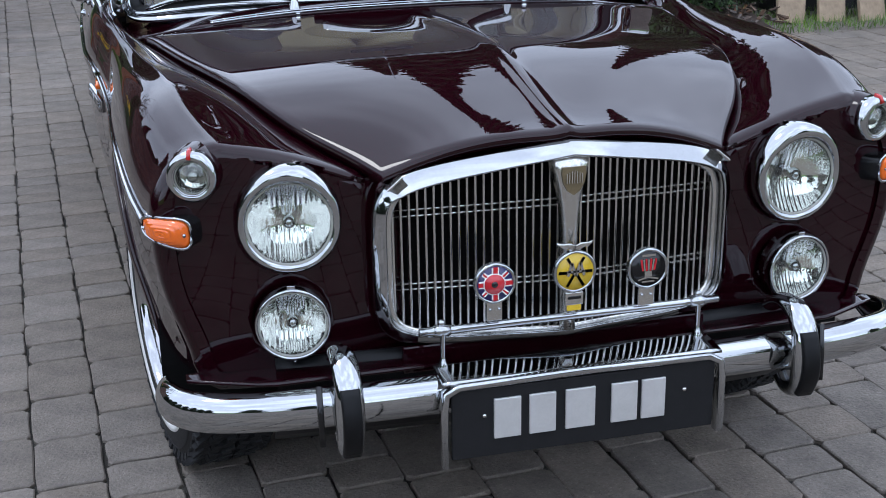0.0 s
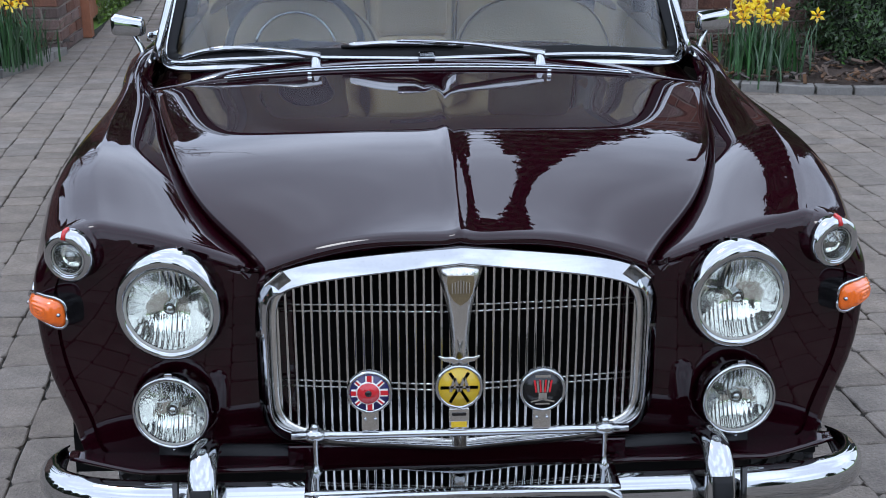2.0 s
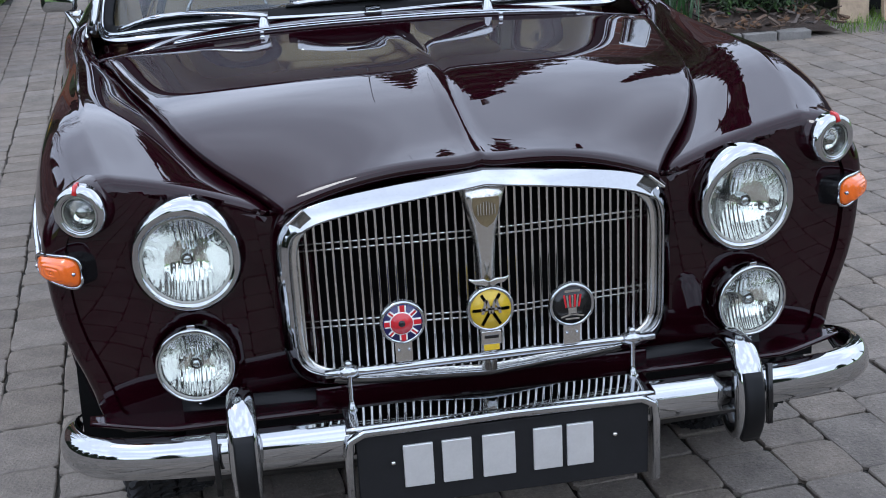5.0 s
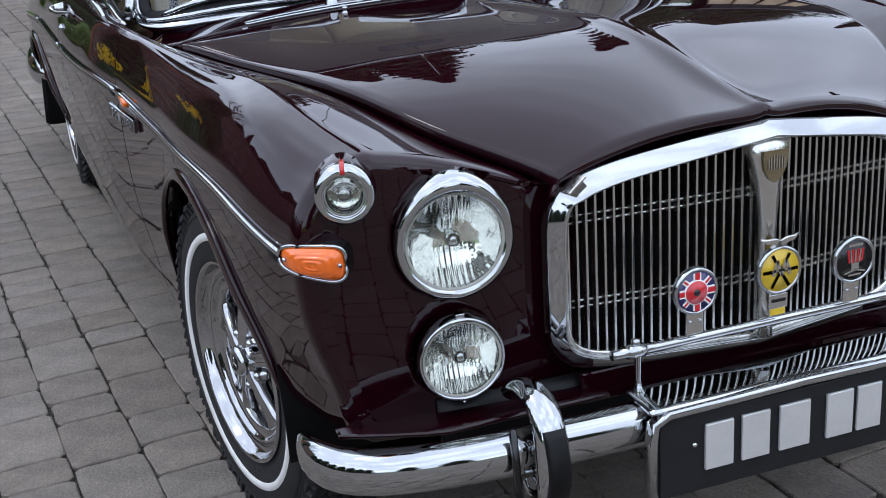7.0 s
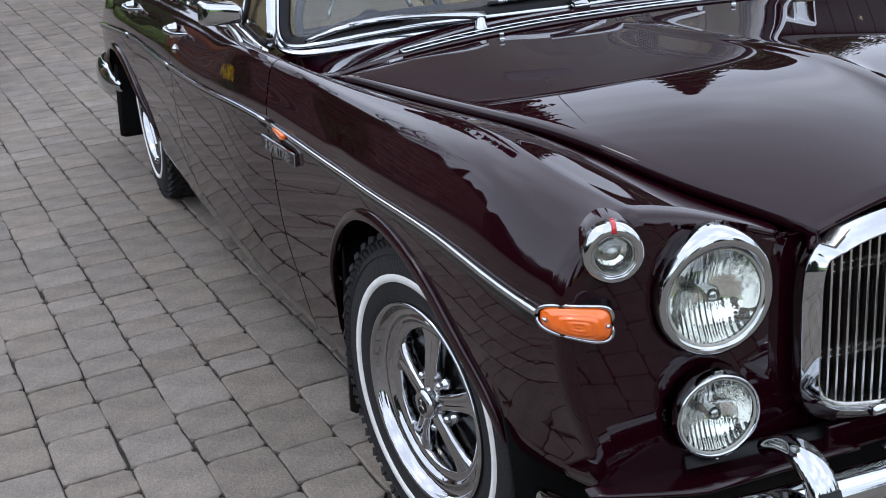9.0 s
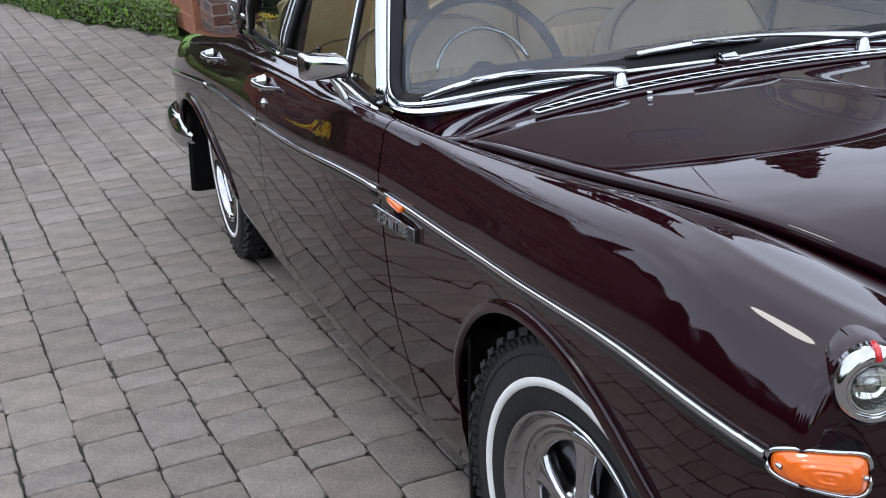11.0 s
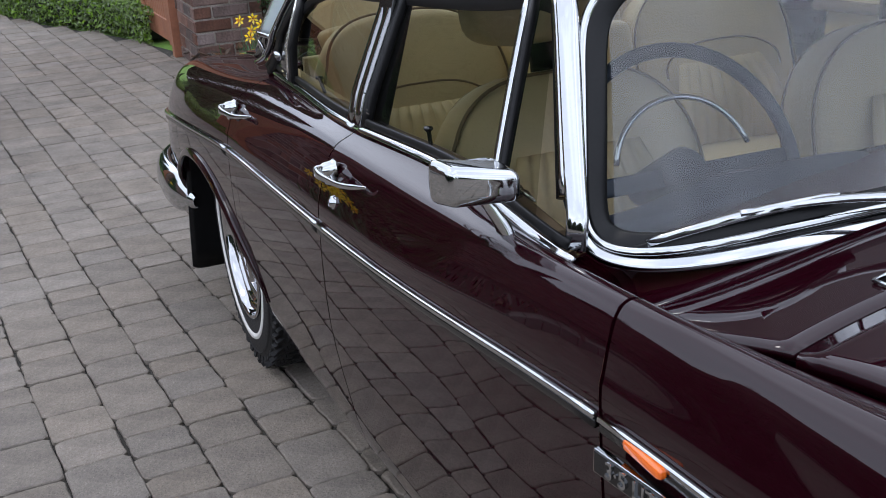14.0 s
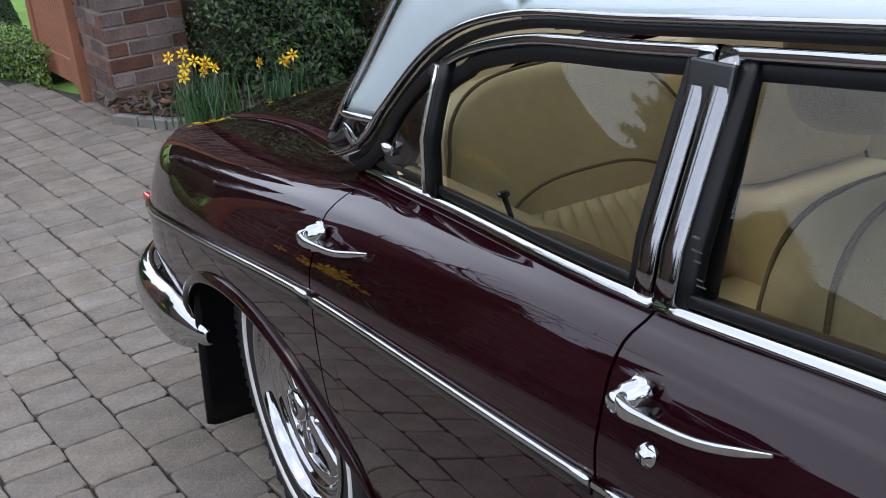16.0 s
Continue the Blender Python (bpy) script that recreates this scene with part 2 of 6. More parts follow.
def sweep(name, path, section, mat, parent=None, out=(0, 0, 1), closed=False, sizes=None, **kw):
    v, f = sweep_data(path, section, out, closed, sizes)
    return link(name, v, f, mat, parent, **kw)


def lathe_data(profile, n=48, at=(0, 0, 0), axis="x"):
    """Revolves rows of (radius, along) round an axis."""
    pr = np.array(profile, float)
    a = np.linspace(0, 2 * np.pi, n, endpoint=False)
    r, h = pr[None, :, 0], pr[None, :, 1]
    c, s, z = r * np.cos(a)[:, None], r * np.sin(a)[:, None], h + 0 * a[:, None]
    v = {"x": (z, c, s), "y": (c, z, s), "z": (c, s, z)}[axis]
    return (np.stack(v, -1) + np.array(at)).reshape(-1, 3), grid_faces(n, len(pr), True, False)


def lathe(name, profile, mat, parent=None, n=48, at=(0, 0, 0), axis="x", **kw):
    v, f = lathe_data(profile, n, at, axis)
    return link(name, v, f, mat, parent, **kw)


def box_data(c, size, rot=None):
    x, y, z = (s / 2 for s in size)
    v = np.array([(i, j, k) for i in (-x, x) for j in (-y, y) for k in (-z, z)], float)
    if rot is not None:
        v = v @ np.array(rot.to_3x3()).T
    return v + np.array(c, float), [(0, 1, 3, 2), (4, 6, 7, 5), (0, 4, 5, 1), (2, 3, 7, 6), (0, 2, 6, 4), (1, 5, 7, 3)]


def joined(parts):
    verts, faces = [], []
    for v, f in parts:
        base = len(verts)
        verts += list(map(tuple, v))
        faces += [tuple(base + i for i in q) for q in f]
    return verts, faces


def box(name, c, size, mat, parent=None, rot=None, bevel=0.004, **kw):
    v, f = box_data(c, size, rot)
    return link(name, v, f, mat, parent, bevel=bevel, smooth=False, **kw)


# ---------------------------------------------------------------- the car's lines
# For each place along the car: ten points (half width, height), from the sill up over the shoulder to the inner edge.
SIDE = {
    -0.545: ((0.36, 0.42), (0.625, 0.42), (0.68, 0.50), (0.716, 0.62), (0.728, 0.742), (0.720, 0.81), (0.682, 0.866), (0.62, 0.889), (0.50, 0.868), (0.352, 0.812)),
    -0.40: ((0.40, 0.41), (0.67, 0.41), (0.727, 0.50), (0.752, 0.62), (0.759, 0.761), (0.752, 0.83), (0.723, 0.893), (0.662, 0.918), (0.56, 0.903), (0.455, 0.88)),
    -0.25: ((0.45, 0.38), (0.70, 0.39), (0.755, 0.50), (0.778, 0.62), (0.784, 0.779), (0.774, 0.85), (0.745, 0.915), (0.685, 0.942), (0.605, 0.931), (0.517, 0.915)),
    0.0: ((0.5, 0.34), (0.75, 0.35), (0.795, 0.48), (0.818, 0.62), (0.824, 0.803), (0.812, 0.875), (0.784, 0.940), (0.735, 0.968), (0.67, 0.960), (0.60, 0.950)),
    0.3: ((0.6, 0.24), (0.79, 0.25), (0.84, 0.42), (0.863, 0.60), (0.868, 0.828), (0.859, 0.895), (0.834, 0.962), (0.797, 0.990), (0.748, 0.984), (0.695, 0.976)),
    0.565: ((0.62, 0.20), (0.80, 0.22), (0.863, 0.40), (0.892, 0.60), (0.898, 0.850), (0.893, 0.91), (0.876, 0.982), (0.85, 1.008), (0.82, 1.000), (0.790, 0.972)),
    1.1: ((0.62, 0.20), (0.805, 0.22), (0.868, 0.40), (0.896, 0.60), (0.899, 0.829), (0.892, 0.89), (0.873, 0.958), (0.845, 0.992), (0.815, 1.002), (0.795, 1.010)),
    1.64: ((0.62, 0.20), (0.805, 0.22), (0.868, 0.40), (0.893, 0.60), (0.894, 0.804), (0.888, 0.866), (0.868, 0.935), (0.84, 0.972), (0.815, 0.984), (0.798, 0.994)),
    2.2: ((0.62, 0.20), (0.805, 0.22), (0.86, 0.40), (0.887, 0.58), (0.889, 0.782), (0.881, 0.842), (0.86, 0.908), (0.828, 0.945), (0.798, 0.958), (0.770, 0.967)),
    2.53: ((0.62, 0.22), (0.80, 0.24), (0.855, 0.40), (0.882, 0.57), (0.884, 0.768), (0.875, 0.828), (0.852, 0.890), (0.816, 0.924), (0.785, 0.937), (0.752, 0.945)),
    3.0: ((0.62, 0.26), (0.80, 0.28), (0.845, 0.40), (0.868, 0.54), (0.871, 0.728), (0.861, 0.79), (0.837, 0.85), (0.79, 0.882), (0.735, 0.888), (0.68, 0.888)),
    3.5: ((0.62, 0.30), (0.79, 0.31), (0.83, 0.41), (0.851, 0.52), (0.849, 0.672), (0.839, 0.735), (0.812, 0.80), (0.765, 0.83), (0.70, 0.835), (0.62, 0.832)),
    3.9: ((0.60, 0.33), (0.76, 0.34), (0.80, 0.42), (0.814, 0.51), (0.807, 0.610), (0.793, 0.68), (0.767, 0.745), (0.725, 0.775), (0.67, 0.78), (0.60, 0.776)),
    4.12: ((0.58, 0.36), (0.71, 0.37), (0.745, 0.43), (0.757, 0.51), (0.75, 0.572), (0.736, 0.64), (0.712, 0.70), (0.68, 0.732), (0.64, 0.738), (0.58, 0.735)),
}
# Bonnet and scuttle: the half width of the bonnet's edge, the height on the centre line and how it falls away to the sides.
bonnet_edge = cubic((-0.62, -0.545, -0.44, -0.25, 0.0, 0.2, 0.40, 0.565, 0.75), (0.312, 0.358, 0.432, 0.520, 0.598, 0.658, 0.725, 0.787, 0.790))
bonnet_mid = cubic((-0.66, -0.5, -0.25, 0.0, 0.3, 0.8), (0.872, 0.914, 0.962, 0.990, 1.007, 1.030))
bonnet_fall = cubic((-0.66, -0.44, -0.2, 0.1, 0.4, 0.8), (0.65, -0.70, -1.50, -2.15, -2.95, -3.4))


def bonnet_point(x, y):
    """Height of the bonnet and scuttle at x, y."""
    u = min(1.0, max(0.0, (y - 0.32) / 0.42))
    drop = 0.068 * u * u * (3 - 2 * u) * min(1.05, abs(x) / 0.75) ** 3.2
    ridge = 0.009 * math.exp(-abs(x) / 0.016) * max(0.0, min(1.0, (0.44 - y) / 0.25))
    return bonnet_mid(y)[0] - math.exp(bonnet_fall(y)[0]) * abs(x) ** 2.6 + ridge - drop


# Proportions: the panels are drawn on a plain rule; the body's overhangs, waist heights and plan taper are set from it by these curves.
shift_along = cubic((-0.80, -0.70, -0.60, -0.525, -0.3, 0.0, 0.3, 0.565, 0.74, 0.86, 1.1, 1.6, 2.05, 2.5, 3.0, 3.98, 4.3), (-0.07, -0.05, -0.030, -0.022, 0.002, 0.052, 0.100, 0.132, 0.139, 0.128, 0.092, 0.044, -0.020, -0.102, -0.190, -0.305, -0.32))
shift_down = cubic((-0.90, -0.6, -0.3, 0.0, 0.5, 0.75, 1.0, 1.65, 2.45, 3.2, 4.3), (0.0, 0.0, 0.010, 0.036, 0.078, 0.086, 0.086, 0.086, 0.075, 0.070, 0.070))
shift_up = cubic((-0.95, -0.80, -0.72, -0.63, -0.3, 0.0, 0.4, 2.0, 4.4), (0.040, 0.040, 0.028, 0.013, 0.010, 0.004, 0.0, 0.0, 0.0))
plan_taper = cubic((-0.9, -0.6, -0.3, 0.0, 0.45, 0.70, 1.0, 1.6, 2.4, 3.0, 3.7, 4.4), (1.005, 1.005, 0.985, 0.955, 0.918, 0.918, 0.945, 0.983, 1.012, 1.05, 1.065, 1.06))
RULE = np.linspace(-1.0, 4.6, 2241)
BODY = RULE + shift_along(RULE)


def placed(p):
    """Points drawn on the rule, as they stand on the car."""
    p = np.array(p, float).reshape(-1, 3)
    y = np.interp(p[:, 1], RULE, BODY)
    rise = np.minimum((p[:, 2] - 0.2) / 0.7, 1.75)
    outer = np.minimum(1.0, (np.abs(p[:, 0]) / 0.85) ** 4)
    cabin = 0.032 * np.clip((p[:, 2] - 0.95) / 0.12, 0, 1) * np.clip((y - 1.1) / 1.1, 0, 1) * np.clip((np.abs(p[:, 0]) - 0.1) / 0.5, 0, 1)
    x = p[:, 0] * (1 + (plan_taper(y) - 1) * outer) + np.sign(p[:, 0]) * cabin
    return np.c_[x, y, p[:, 2] - shift_down(y) * rise + shift_up(y)]


def ruled(p):
    """The other way: places on the car, as they are drawn on the rule."""
    p = np.array(p, float).reshape(-1, 3)
    a, z = shift_down(p[:, 1]), p[:, 2] - shift_up(p[:, 1])
    low = (z - a * 0.2 / 0.7) / (1 - a / 0.7)
    z = np.where((low - 0.2) / 0.7 > 1.75, z + a * 1.75, low)
    return np.c_[p[:, 0], np.interp(p[:, 1], BODY, RULE), z]


side_table = {y: [list(p) for p in r] for y, r in SIDE.items()}
for y, r in side_table.items():
    if y < 0.5:
        e = bonnet_edge(y)[0]
        dip = 0.006 + 0.019 * min(1.0, max(0.0, (0.44 - y) / 0.12))
        r[9] = [e, bonnet_point(e, y) - dip]
side_rows = cubic(list(side_table), [np.array(r).ravel() for r in side_table.values()])


def side(y, v):
    """Points of the right or left flank at y for heights v from 0 (sill) to 9 (inner edge), as half width and z."""
    p = cubic(range(10), side_rows(y)[0].reshape(10, 2))(v)
    crest = 0.0045 * min(1.0, max(0.0, (0.50 - y) / 0.35))
    if crest:
        p[:, 1] += crest * np.exp(-np.abs(np.asarray(v, float) - 7.15) / 0.16)
    return p


ARCHES = ((0.020, 0.335, 0.410, 0.392), (2.81, 0.325, 0.450, 0.275))


def on_rule(y, z=0.5):
    q = ruled((0, y, z))[0]
    return q[1], q[2]


def flank(y0, y1, sg, n=30, m=26, top=9.0, nose=False):
    """The flank between two places, in stretches that end at the wheel arches."""
    ends = {on_rule(yc + q * a)[0]: (yc, zc, a, b) for yc, zc, a, b in ARCHES for q in (-1, 1)}
    cuts = sorted({y0, y1} | {e for e in ends if y0 < e < y1})
    fine, parts = np.linspace(0, 9, 721), []
    for k, (a0, a1) in enumerate(zip(cuts, cuts[1:])):
        f0, f1 = placed([(0, a0, 0.5), (0, a1, 0.5)])[:, 1]
        inside = next((r for r in ARCHES if r[0] - r[2] - 1e-4 <= f0 and f1 <= r[0] + r[2] + 1e-4), None)
        if inside:
            yc, zc, a, b = inside
            q0, q1 = math.acos(np.clip((f0 - yc) / a, -1, 1)), math.acos(np.clip((f1 - yc) / a, -1, 1))
            real = yc + a * np.cos(np.linspace(q0, q1, max(8, int(30 * (q0 - q1) / math.pi))))
            ys = [on_rule(y)[0] for y in real]
        else:
            ys = np.linspace(a0, a1, max(4, int(n * (a1 - a0) / (y1 - y0))))
        rows = []
        for i, y in enumerate(ys):
            lo = 0.0
            if inside:
                h = on_rule(real[i], zc + b * math.sqrt(max(0, 1 - ((real[i] - yc) / a) ** 2)))[1]
                pr = side(y, fine)
                i = max(1, int(np.argmax(pr[:, 1] >= h)))
                lo = np.interp(h, pr[i - 1 : i + 1, 1], fine[i - 1 : i + 1])
            pr = side(y, np.r_[np.linspace(lo, 3.8, 14)[:-1], np.linspace(3.8, top, m - 13)])
            rows.append(np.c_[sg * pr[:, 0], np.full(m, y), pr[:, 1]])
        if nose and k == 0:
            first, c = rows[0], np.array((sg * 0.5, 0, 0.63))
            for f, y in ((0.995, -0.552), (0.985, -0.560), (0.968, -0.568), (0.945, -0.573), (0.90, -0.576)):
                r = c + (first - c) * f
                r[:, 1] = y
                rows.insert(0, r)
        rows = np.array(rows)
        parts.append((rows.reshape(-1, 3), grid_faces(*rows.shape[:2])))
        edges = [rows[:, 0], rows[:, -1]] + ([rows[0]] if k == 0 else []) + ([rows[-1]] if k == len(cuts) - 2 else [])
        for e in edges:
            inward = np.c_[-e[:, 0], np.zeros(len(e)), 0.55 - e[:, 2]]
            inward /= np.linalg.norm(inward, axis=1, keepdims=True)
            parts.append((np.stack([e + inward * 0.0001, e + inward * 0.018]).reshape(-1, 3), grid_faces(2, len(e))))
    return joined(parts)


def crown(t):
    return 1 - t * t


CAR = new("classic_saloon_car")
tagged(CAR, "dark burgundy vintage four-door car with pale roof parked on block paving", "car")

for sg in (-1, 1):
    C0 = (0, 1.6, 0.5)
    wing = link("front_wing", *flank(-0.545, 0.562, sg, 34, 72, nose=True), PAINT, CAR, centre=C0)
    fdoor = link("front_door", *flank(0.568, 1.637, sg, 26), PAINT, CAR, centre=C0)
    rdoor = link("rear_door", *flank(1.643, 2.527, sg, 24), PAINT, CAR, centre=C0)
    rwing = link("rear_wing", *flank(2.533, 4.12, sg, 34), PAINT, CAR, centre=C0)

# bonnet and scuttle
def field(y0, y1, ny, nx=49, inset=0.004):
    rows = []
    for y in np.linspace(y0, y1, ny):
        e = bonnet_edge(y)[0] - inset + (0.012 if y > 0.57 else 0.0)
        xs = np.sign(np.linspace(-1, 1, nx)) * np.abs(np.linspace(-1, 1, nx)) ** 1.0 * e
        row = []
        for x in xs:
            yc = y + 0.075 * (1 - (x / e) ** 2) * (y1 - y) / (y1 - y0)
            row.append((x, yc, bonnet_point(x, yc) - (0.010 if abs(x) > e - 0.013 and yc > 0.57 else 0.0)))
        rows.append(row)
    return rows

bonnet_rows = []
for k in np.linspace(0, 1, 46):
    y0 = -0.605 + 1.005 * k**1.1
    e = bonnet_edge(y0)[0] - 0.0015
    row = []
    for u in np.linspace(-1, 1, 65):
        y = y0 - 0.052 * (1 - abs(u)) * (1 - k) ** 7 + 0.075 * (1 - u * u) * k**5
        row.append((u * e, y, bonnet_point(u * e, y)))
    fold = [(0.0035, 0.0022), (0.0055, 0.007), (0.006, 0.021)]
    (ax, ay, az), (bx, by, bz) = row[0], row[-1]
    bonnet_rows.append([(ax - dx, ay, az - dz) for dx, dz in fold[::-1]] + row + [(bx + dx, by, bz - dz) for dx, dz in fold])
drop = [[(x, y + 0.004, z - 0.022) for x, y, z in bonnet_rows[0]], [(x, y - 0.005, z - 0.008) for x, y, z in bonnet_rows[0]]]
bonnet = sheet("bonnet", drop + bonnet_rows, PAINT, CAR, thick=0.012, centre=(0, 0, 0), label="long bonnet with a raised centre crease, reflecting sky and trees")
scuttle = sheet("scuttle_panel", field(0.406, 0.86, 16, inset=0.0), PAINT, CAR, thick=0.01, centre=(0, 0.5, 0))

# boot
boot_rows = []
for y in np.linspace(2.80, 4.12, 24):
    w, z = side(y, [9.0])[0]
    boot_rows.append([(x, y, z + 0.035 * crown(abs(x) / w)) for x in np.linspace(-w + 0.004, w - 0.004, 25)])
boot = sheet("boot_lid", boot_rows, PAINT, CAR, thick=0.012, centre=(0, 3.4, 0))
tail = [[(x, 4.12 + 0.03 * math.sin(math.pi * k / 8), 0.36 + (0.722 + 0.03 * crown(abs(x) / 0.72) - 0.36) * k / 8) for x in np.linspace(-0.655, 0.655, 21)] for k in range(9)]
sheet("tail_panel", tail, PAINT, CAR, thick=0.01, centre=(0, 3, 0.5))

# floor pan and dark inner structure
box("floor_pan", (0, 1.75, 0.24), (1.2, 4.2, 0.05), VOID, CAR)
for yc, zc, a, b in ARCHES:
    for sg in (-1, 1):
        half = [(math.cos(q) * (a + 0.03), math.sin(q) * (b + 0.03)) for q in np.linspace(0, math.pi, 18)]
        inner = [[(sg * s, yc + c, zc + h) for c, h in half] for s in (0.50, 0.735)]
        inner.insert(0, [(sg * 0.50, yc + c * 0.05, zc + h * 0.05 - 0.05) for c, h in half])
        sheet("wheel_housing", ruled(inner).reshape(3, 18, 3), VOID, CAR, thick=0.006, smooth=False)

# cabin lines
cantrail = cubic((0.775, 0.84, 0.90, 0.945, 0.985, 1.05, 1.2, 1.4, 1.64, 1.85, 2.0, 2.1, 2.22, 2.35, 2.50, 2.65, 2.77), ((0.775, 1.045), (0.738, 1.162), (0.706, 1.272), (0.686, 1.336), (0.677, 1.350), (0.673, 1.352), (0.670, 1.334), (0.673, 1.313), (0.680, 1.295), (0.684, 1.278), (0.688, 1.267), (0.690, 1.250), (0.696, 1.216), (0.710, 1.143), (0.730, 1.030), (0.744, 0.960), (0.750, 0.930)))
roof_mid = cubic((0.80, 0.90, 1.2, 1.6, 2.0, 2.2, 2.36), (1.428, 1.456, 1.488, 1.494, 1.476, 1.452, 1.420))
roof_rows = []
for k in np.linspace(0, 1, 30):
    ye, ym = 0.945 + (2.06 - 0.945) * k, 0.80 + (2.36 - 0.80) * k
    ex, ez = cantrail(ye)[0]
    ez += 0.012
    mz = roof_mid(ym)[0]
    row = []
    for t in np.linspace(-1, 1, 37):
        w = abs(t)
        y = ym + (ye - ym) * w**2.2
        z = ez + (mz - ez) * (1 - w**2.6)
        row.append((t * ex, y, z))
    roof_rows.append(row)
roof = sheet("roof", roof_rows, ROOF, CAR, thick=0.02, centre=(0, 1.5, 1.0), label="pale blue-grey painted roof")
rear_edge = cubic((0, 0.35, 0.7, 1), ((0.60, 2.275, 1.392), (0.655, 2.462, 1.270), (0.700, 2.600, 1.10), (0.735, 2.735, 0.975)))
for sg in (-1, 1):
    rows = []
    for k in np.linspace(0, 0.64, 16):
        ye = 2.06 + (2.72 - 2.06) * k
        ex, ez = cantrail(ye)[0]
        rx, ry, rz = rear_edge(k * 1.32)[0]
        a, b = np.array((ex, ye, ez + 0.012)), np.array((rx, ry, rz))
        rows.append([tuple((a + (b - a) * t + np.array((0.018, 0, 0.012)) * math.sin(math.pi * t)) * (sg, 1, 1)) for t in np.linspace(0, 1, 10)])
    sheet("rear_pillar", rows, ROOF, CAR, thick=0.012, centre=(0, 2.0, 1.0))
    low = []
    for k in np.linspace(0.645, 1.0, 8):
        ye = 2.06 + (2.72 - 2.06) * k
        ex, ez = cantrail(ye)[0]
        rx, ry, rz = rear_edge(0.852 + (k - 0.645) * 0.417)[0]
        a, b = np.array((ex, ye, ez + 0.012)), np.array((rx, ry, rz))
        low.append([tuple((a + (b - a) * t + np.array((0.014, 0, 0.008)) * math.sin(math.pi * t)) * (sg, 1, 1)) for t in np.linspace(0, 1, 8)])
    plate = sheet("pillar_plate", low, GLOSSBLACK, CAR, thick=0.01, centre=(0, 2.0, 1.0))

# front panels between the wings
for sg in (-1, 1):
    upper, lower = side(-0.545, np.linspace(6.2, 9, 60)), side(-0.545, np.linspace(1, 6.2, 60))
    rows = []
    for t in np.linspace(0, 1, 56):
        row = []
        for u in np.linspace(0, 1, 56):
            z = 0.425 + 0.445 * t
            lim = 0.5 + (np.interp(z, lower[:, 1], lower[:, 0]) - 0.5) * 0.93
            x = 0.28 + (lim - 0.28) * u
            z = min(z, np.interp(x, upper[::-1, 0], upper[::-1, 1]) - 0.018)
            cup = sum(0.06 * min(1.0, max(0.0, (r0 - math.hypot(x - xc, z - zc)) / 0.010)) for xc, zc, r0 in ((0.491, 0.741, 0.088), (0.497, 0.555, 0.066)))
            row.append((sg * x, -0.567 - 0.012 * math.sin(math.pi * u) + cup, z))
        rows.append(row)
    sheet("lamp_panel", rows, PAINT, CAR, thick=0.01)
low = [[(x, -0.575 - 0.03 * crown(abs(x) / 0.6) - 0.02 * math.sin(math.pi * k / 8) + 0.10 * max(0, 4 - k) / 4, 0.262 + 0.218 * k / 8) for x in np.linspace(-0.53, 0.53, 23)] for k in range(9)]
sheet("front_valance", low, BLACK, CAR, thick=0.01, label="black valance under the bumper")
# Added plate that blocks sky light, so the ground under the nose stays dark.
box("undertray", (0, -0.10, 0.215), (0.98, 0.50, 0.012), VOID, CAR)
for sg in (-1, 1):
    rows = [[(sg * x, -0.562 - (0.088 - 0.5 * max(0.0, x - 0.55)) * t, 0.462 - 0.006 * t) for t in np.linspace(0, 1, 6)] for x in np.linspace(0.27, 0.69, 15)]
    sheet("bumper_apron", rows, PAINT, CAR, thick=0.006, label="glossy burgundy ledge behind the bumper")
box("grille_apron", (0, -0.612, 0.458), (0.60, 0.012, 0.055), PAINT, CAR)


# ---- grille
def grille_y(x):
    return -0.655 + 0.05 * (abs(x) / 0.33)


def grille_outline(n, w=0.335, top=0.846, side_top=0.803, bottom=0.492, power=6.5):
    pts = []
    for a in np.linspace(0, 2 * np.pi, n, endpoint=False):
        c, s = math.cos(a), math.sin(a)
        u, v = np.sign(c) * abs(c) ** (2 / power), np.sign(s) * abs(s) ** (2 / power)
        x = w * u
        hi = side_top + (top - side_top) * (1 - abs(u)) ** 1.0 + 0.0
        z = (bottom + hi) / 2 + v * (hi - bottom) / 2
        pts.append((x, grille_y(x), z))
    return np.array(pts)


grille = new("grille")
grille.parent = CAR
ring = grille_outline(240)
cz = np.array((0, -0.6, 0.65))
out = ring - cz
out[:, 1] = 0
size = np.array([1.08 if (z > 0.77 and abs(x) < 0.315) else 0.52 if z < 0.50 else 0.80 for x, y, z in ring])
size = np.convolve(np.r_[size[-5:], size, size[:5]], np.ones(11) / 11, "valid")
sweep("surround", ring, eased([(0.014, 0.022), (0.0145, -0.002), (-0.011, -0.026), (-0.0145, -0.021), (-0.0145, 0.022)], 0.0028), CHROME, grille, out=out, closed=True, sizes=size, label="polished chrome surround with a broad sloping face")
for sg in (-1, 1):
    for zc, xc in ((0.802, 0.309),):
        box("surround_joint", (sg * xc, grille_y(xc) - 0.012, zc), (0.004, 0.034, 0.036), SATIN, grille, rot=Matrix.Rotation(sg * radians(-50), 4, "Y"), bevel=0.001)
sweep("inner_lip", ring * 1.0 + (cz - ring) * 0.055 * np.array((1, 0, 1)) + np.array((0, 0.012, 0)), rrect(0.014, 0.03, 0.004), SATIN, grille, out=out, closed=True)
bar_one = link("bar", *box_data((0, 0, 0), (0.0042, 0.014, 1.0)), SATIN, grille, smooth=False, bevel=0.0009)
bar_data = bar_one.data
bpy.data.objects.remove(bar_one)
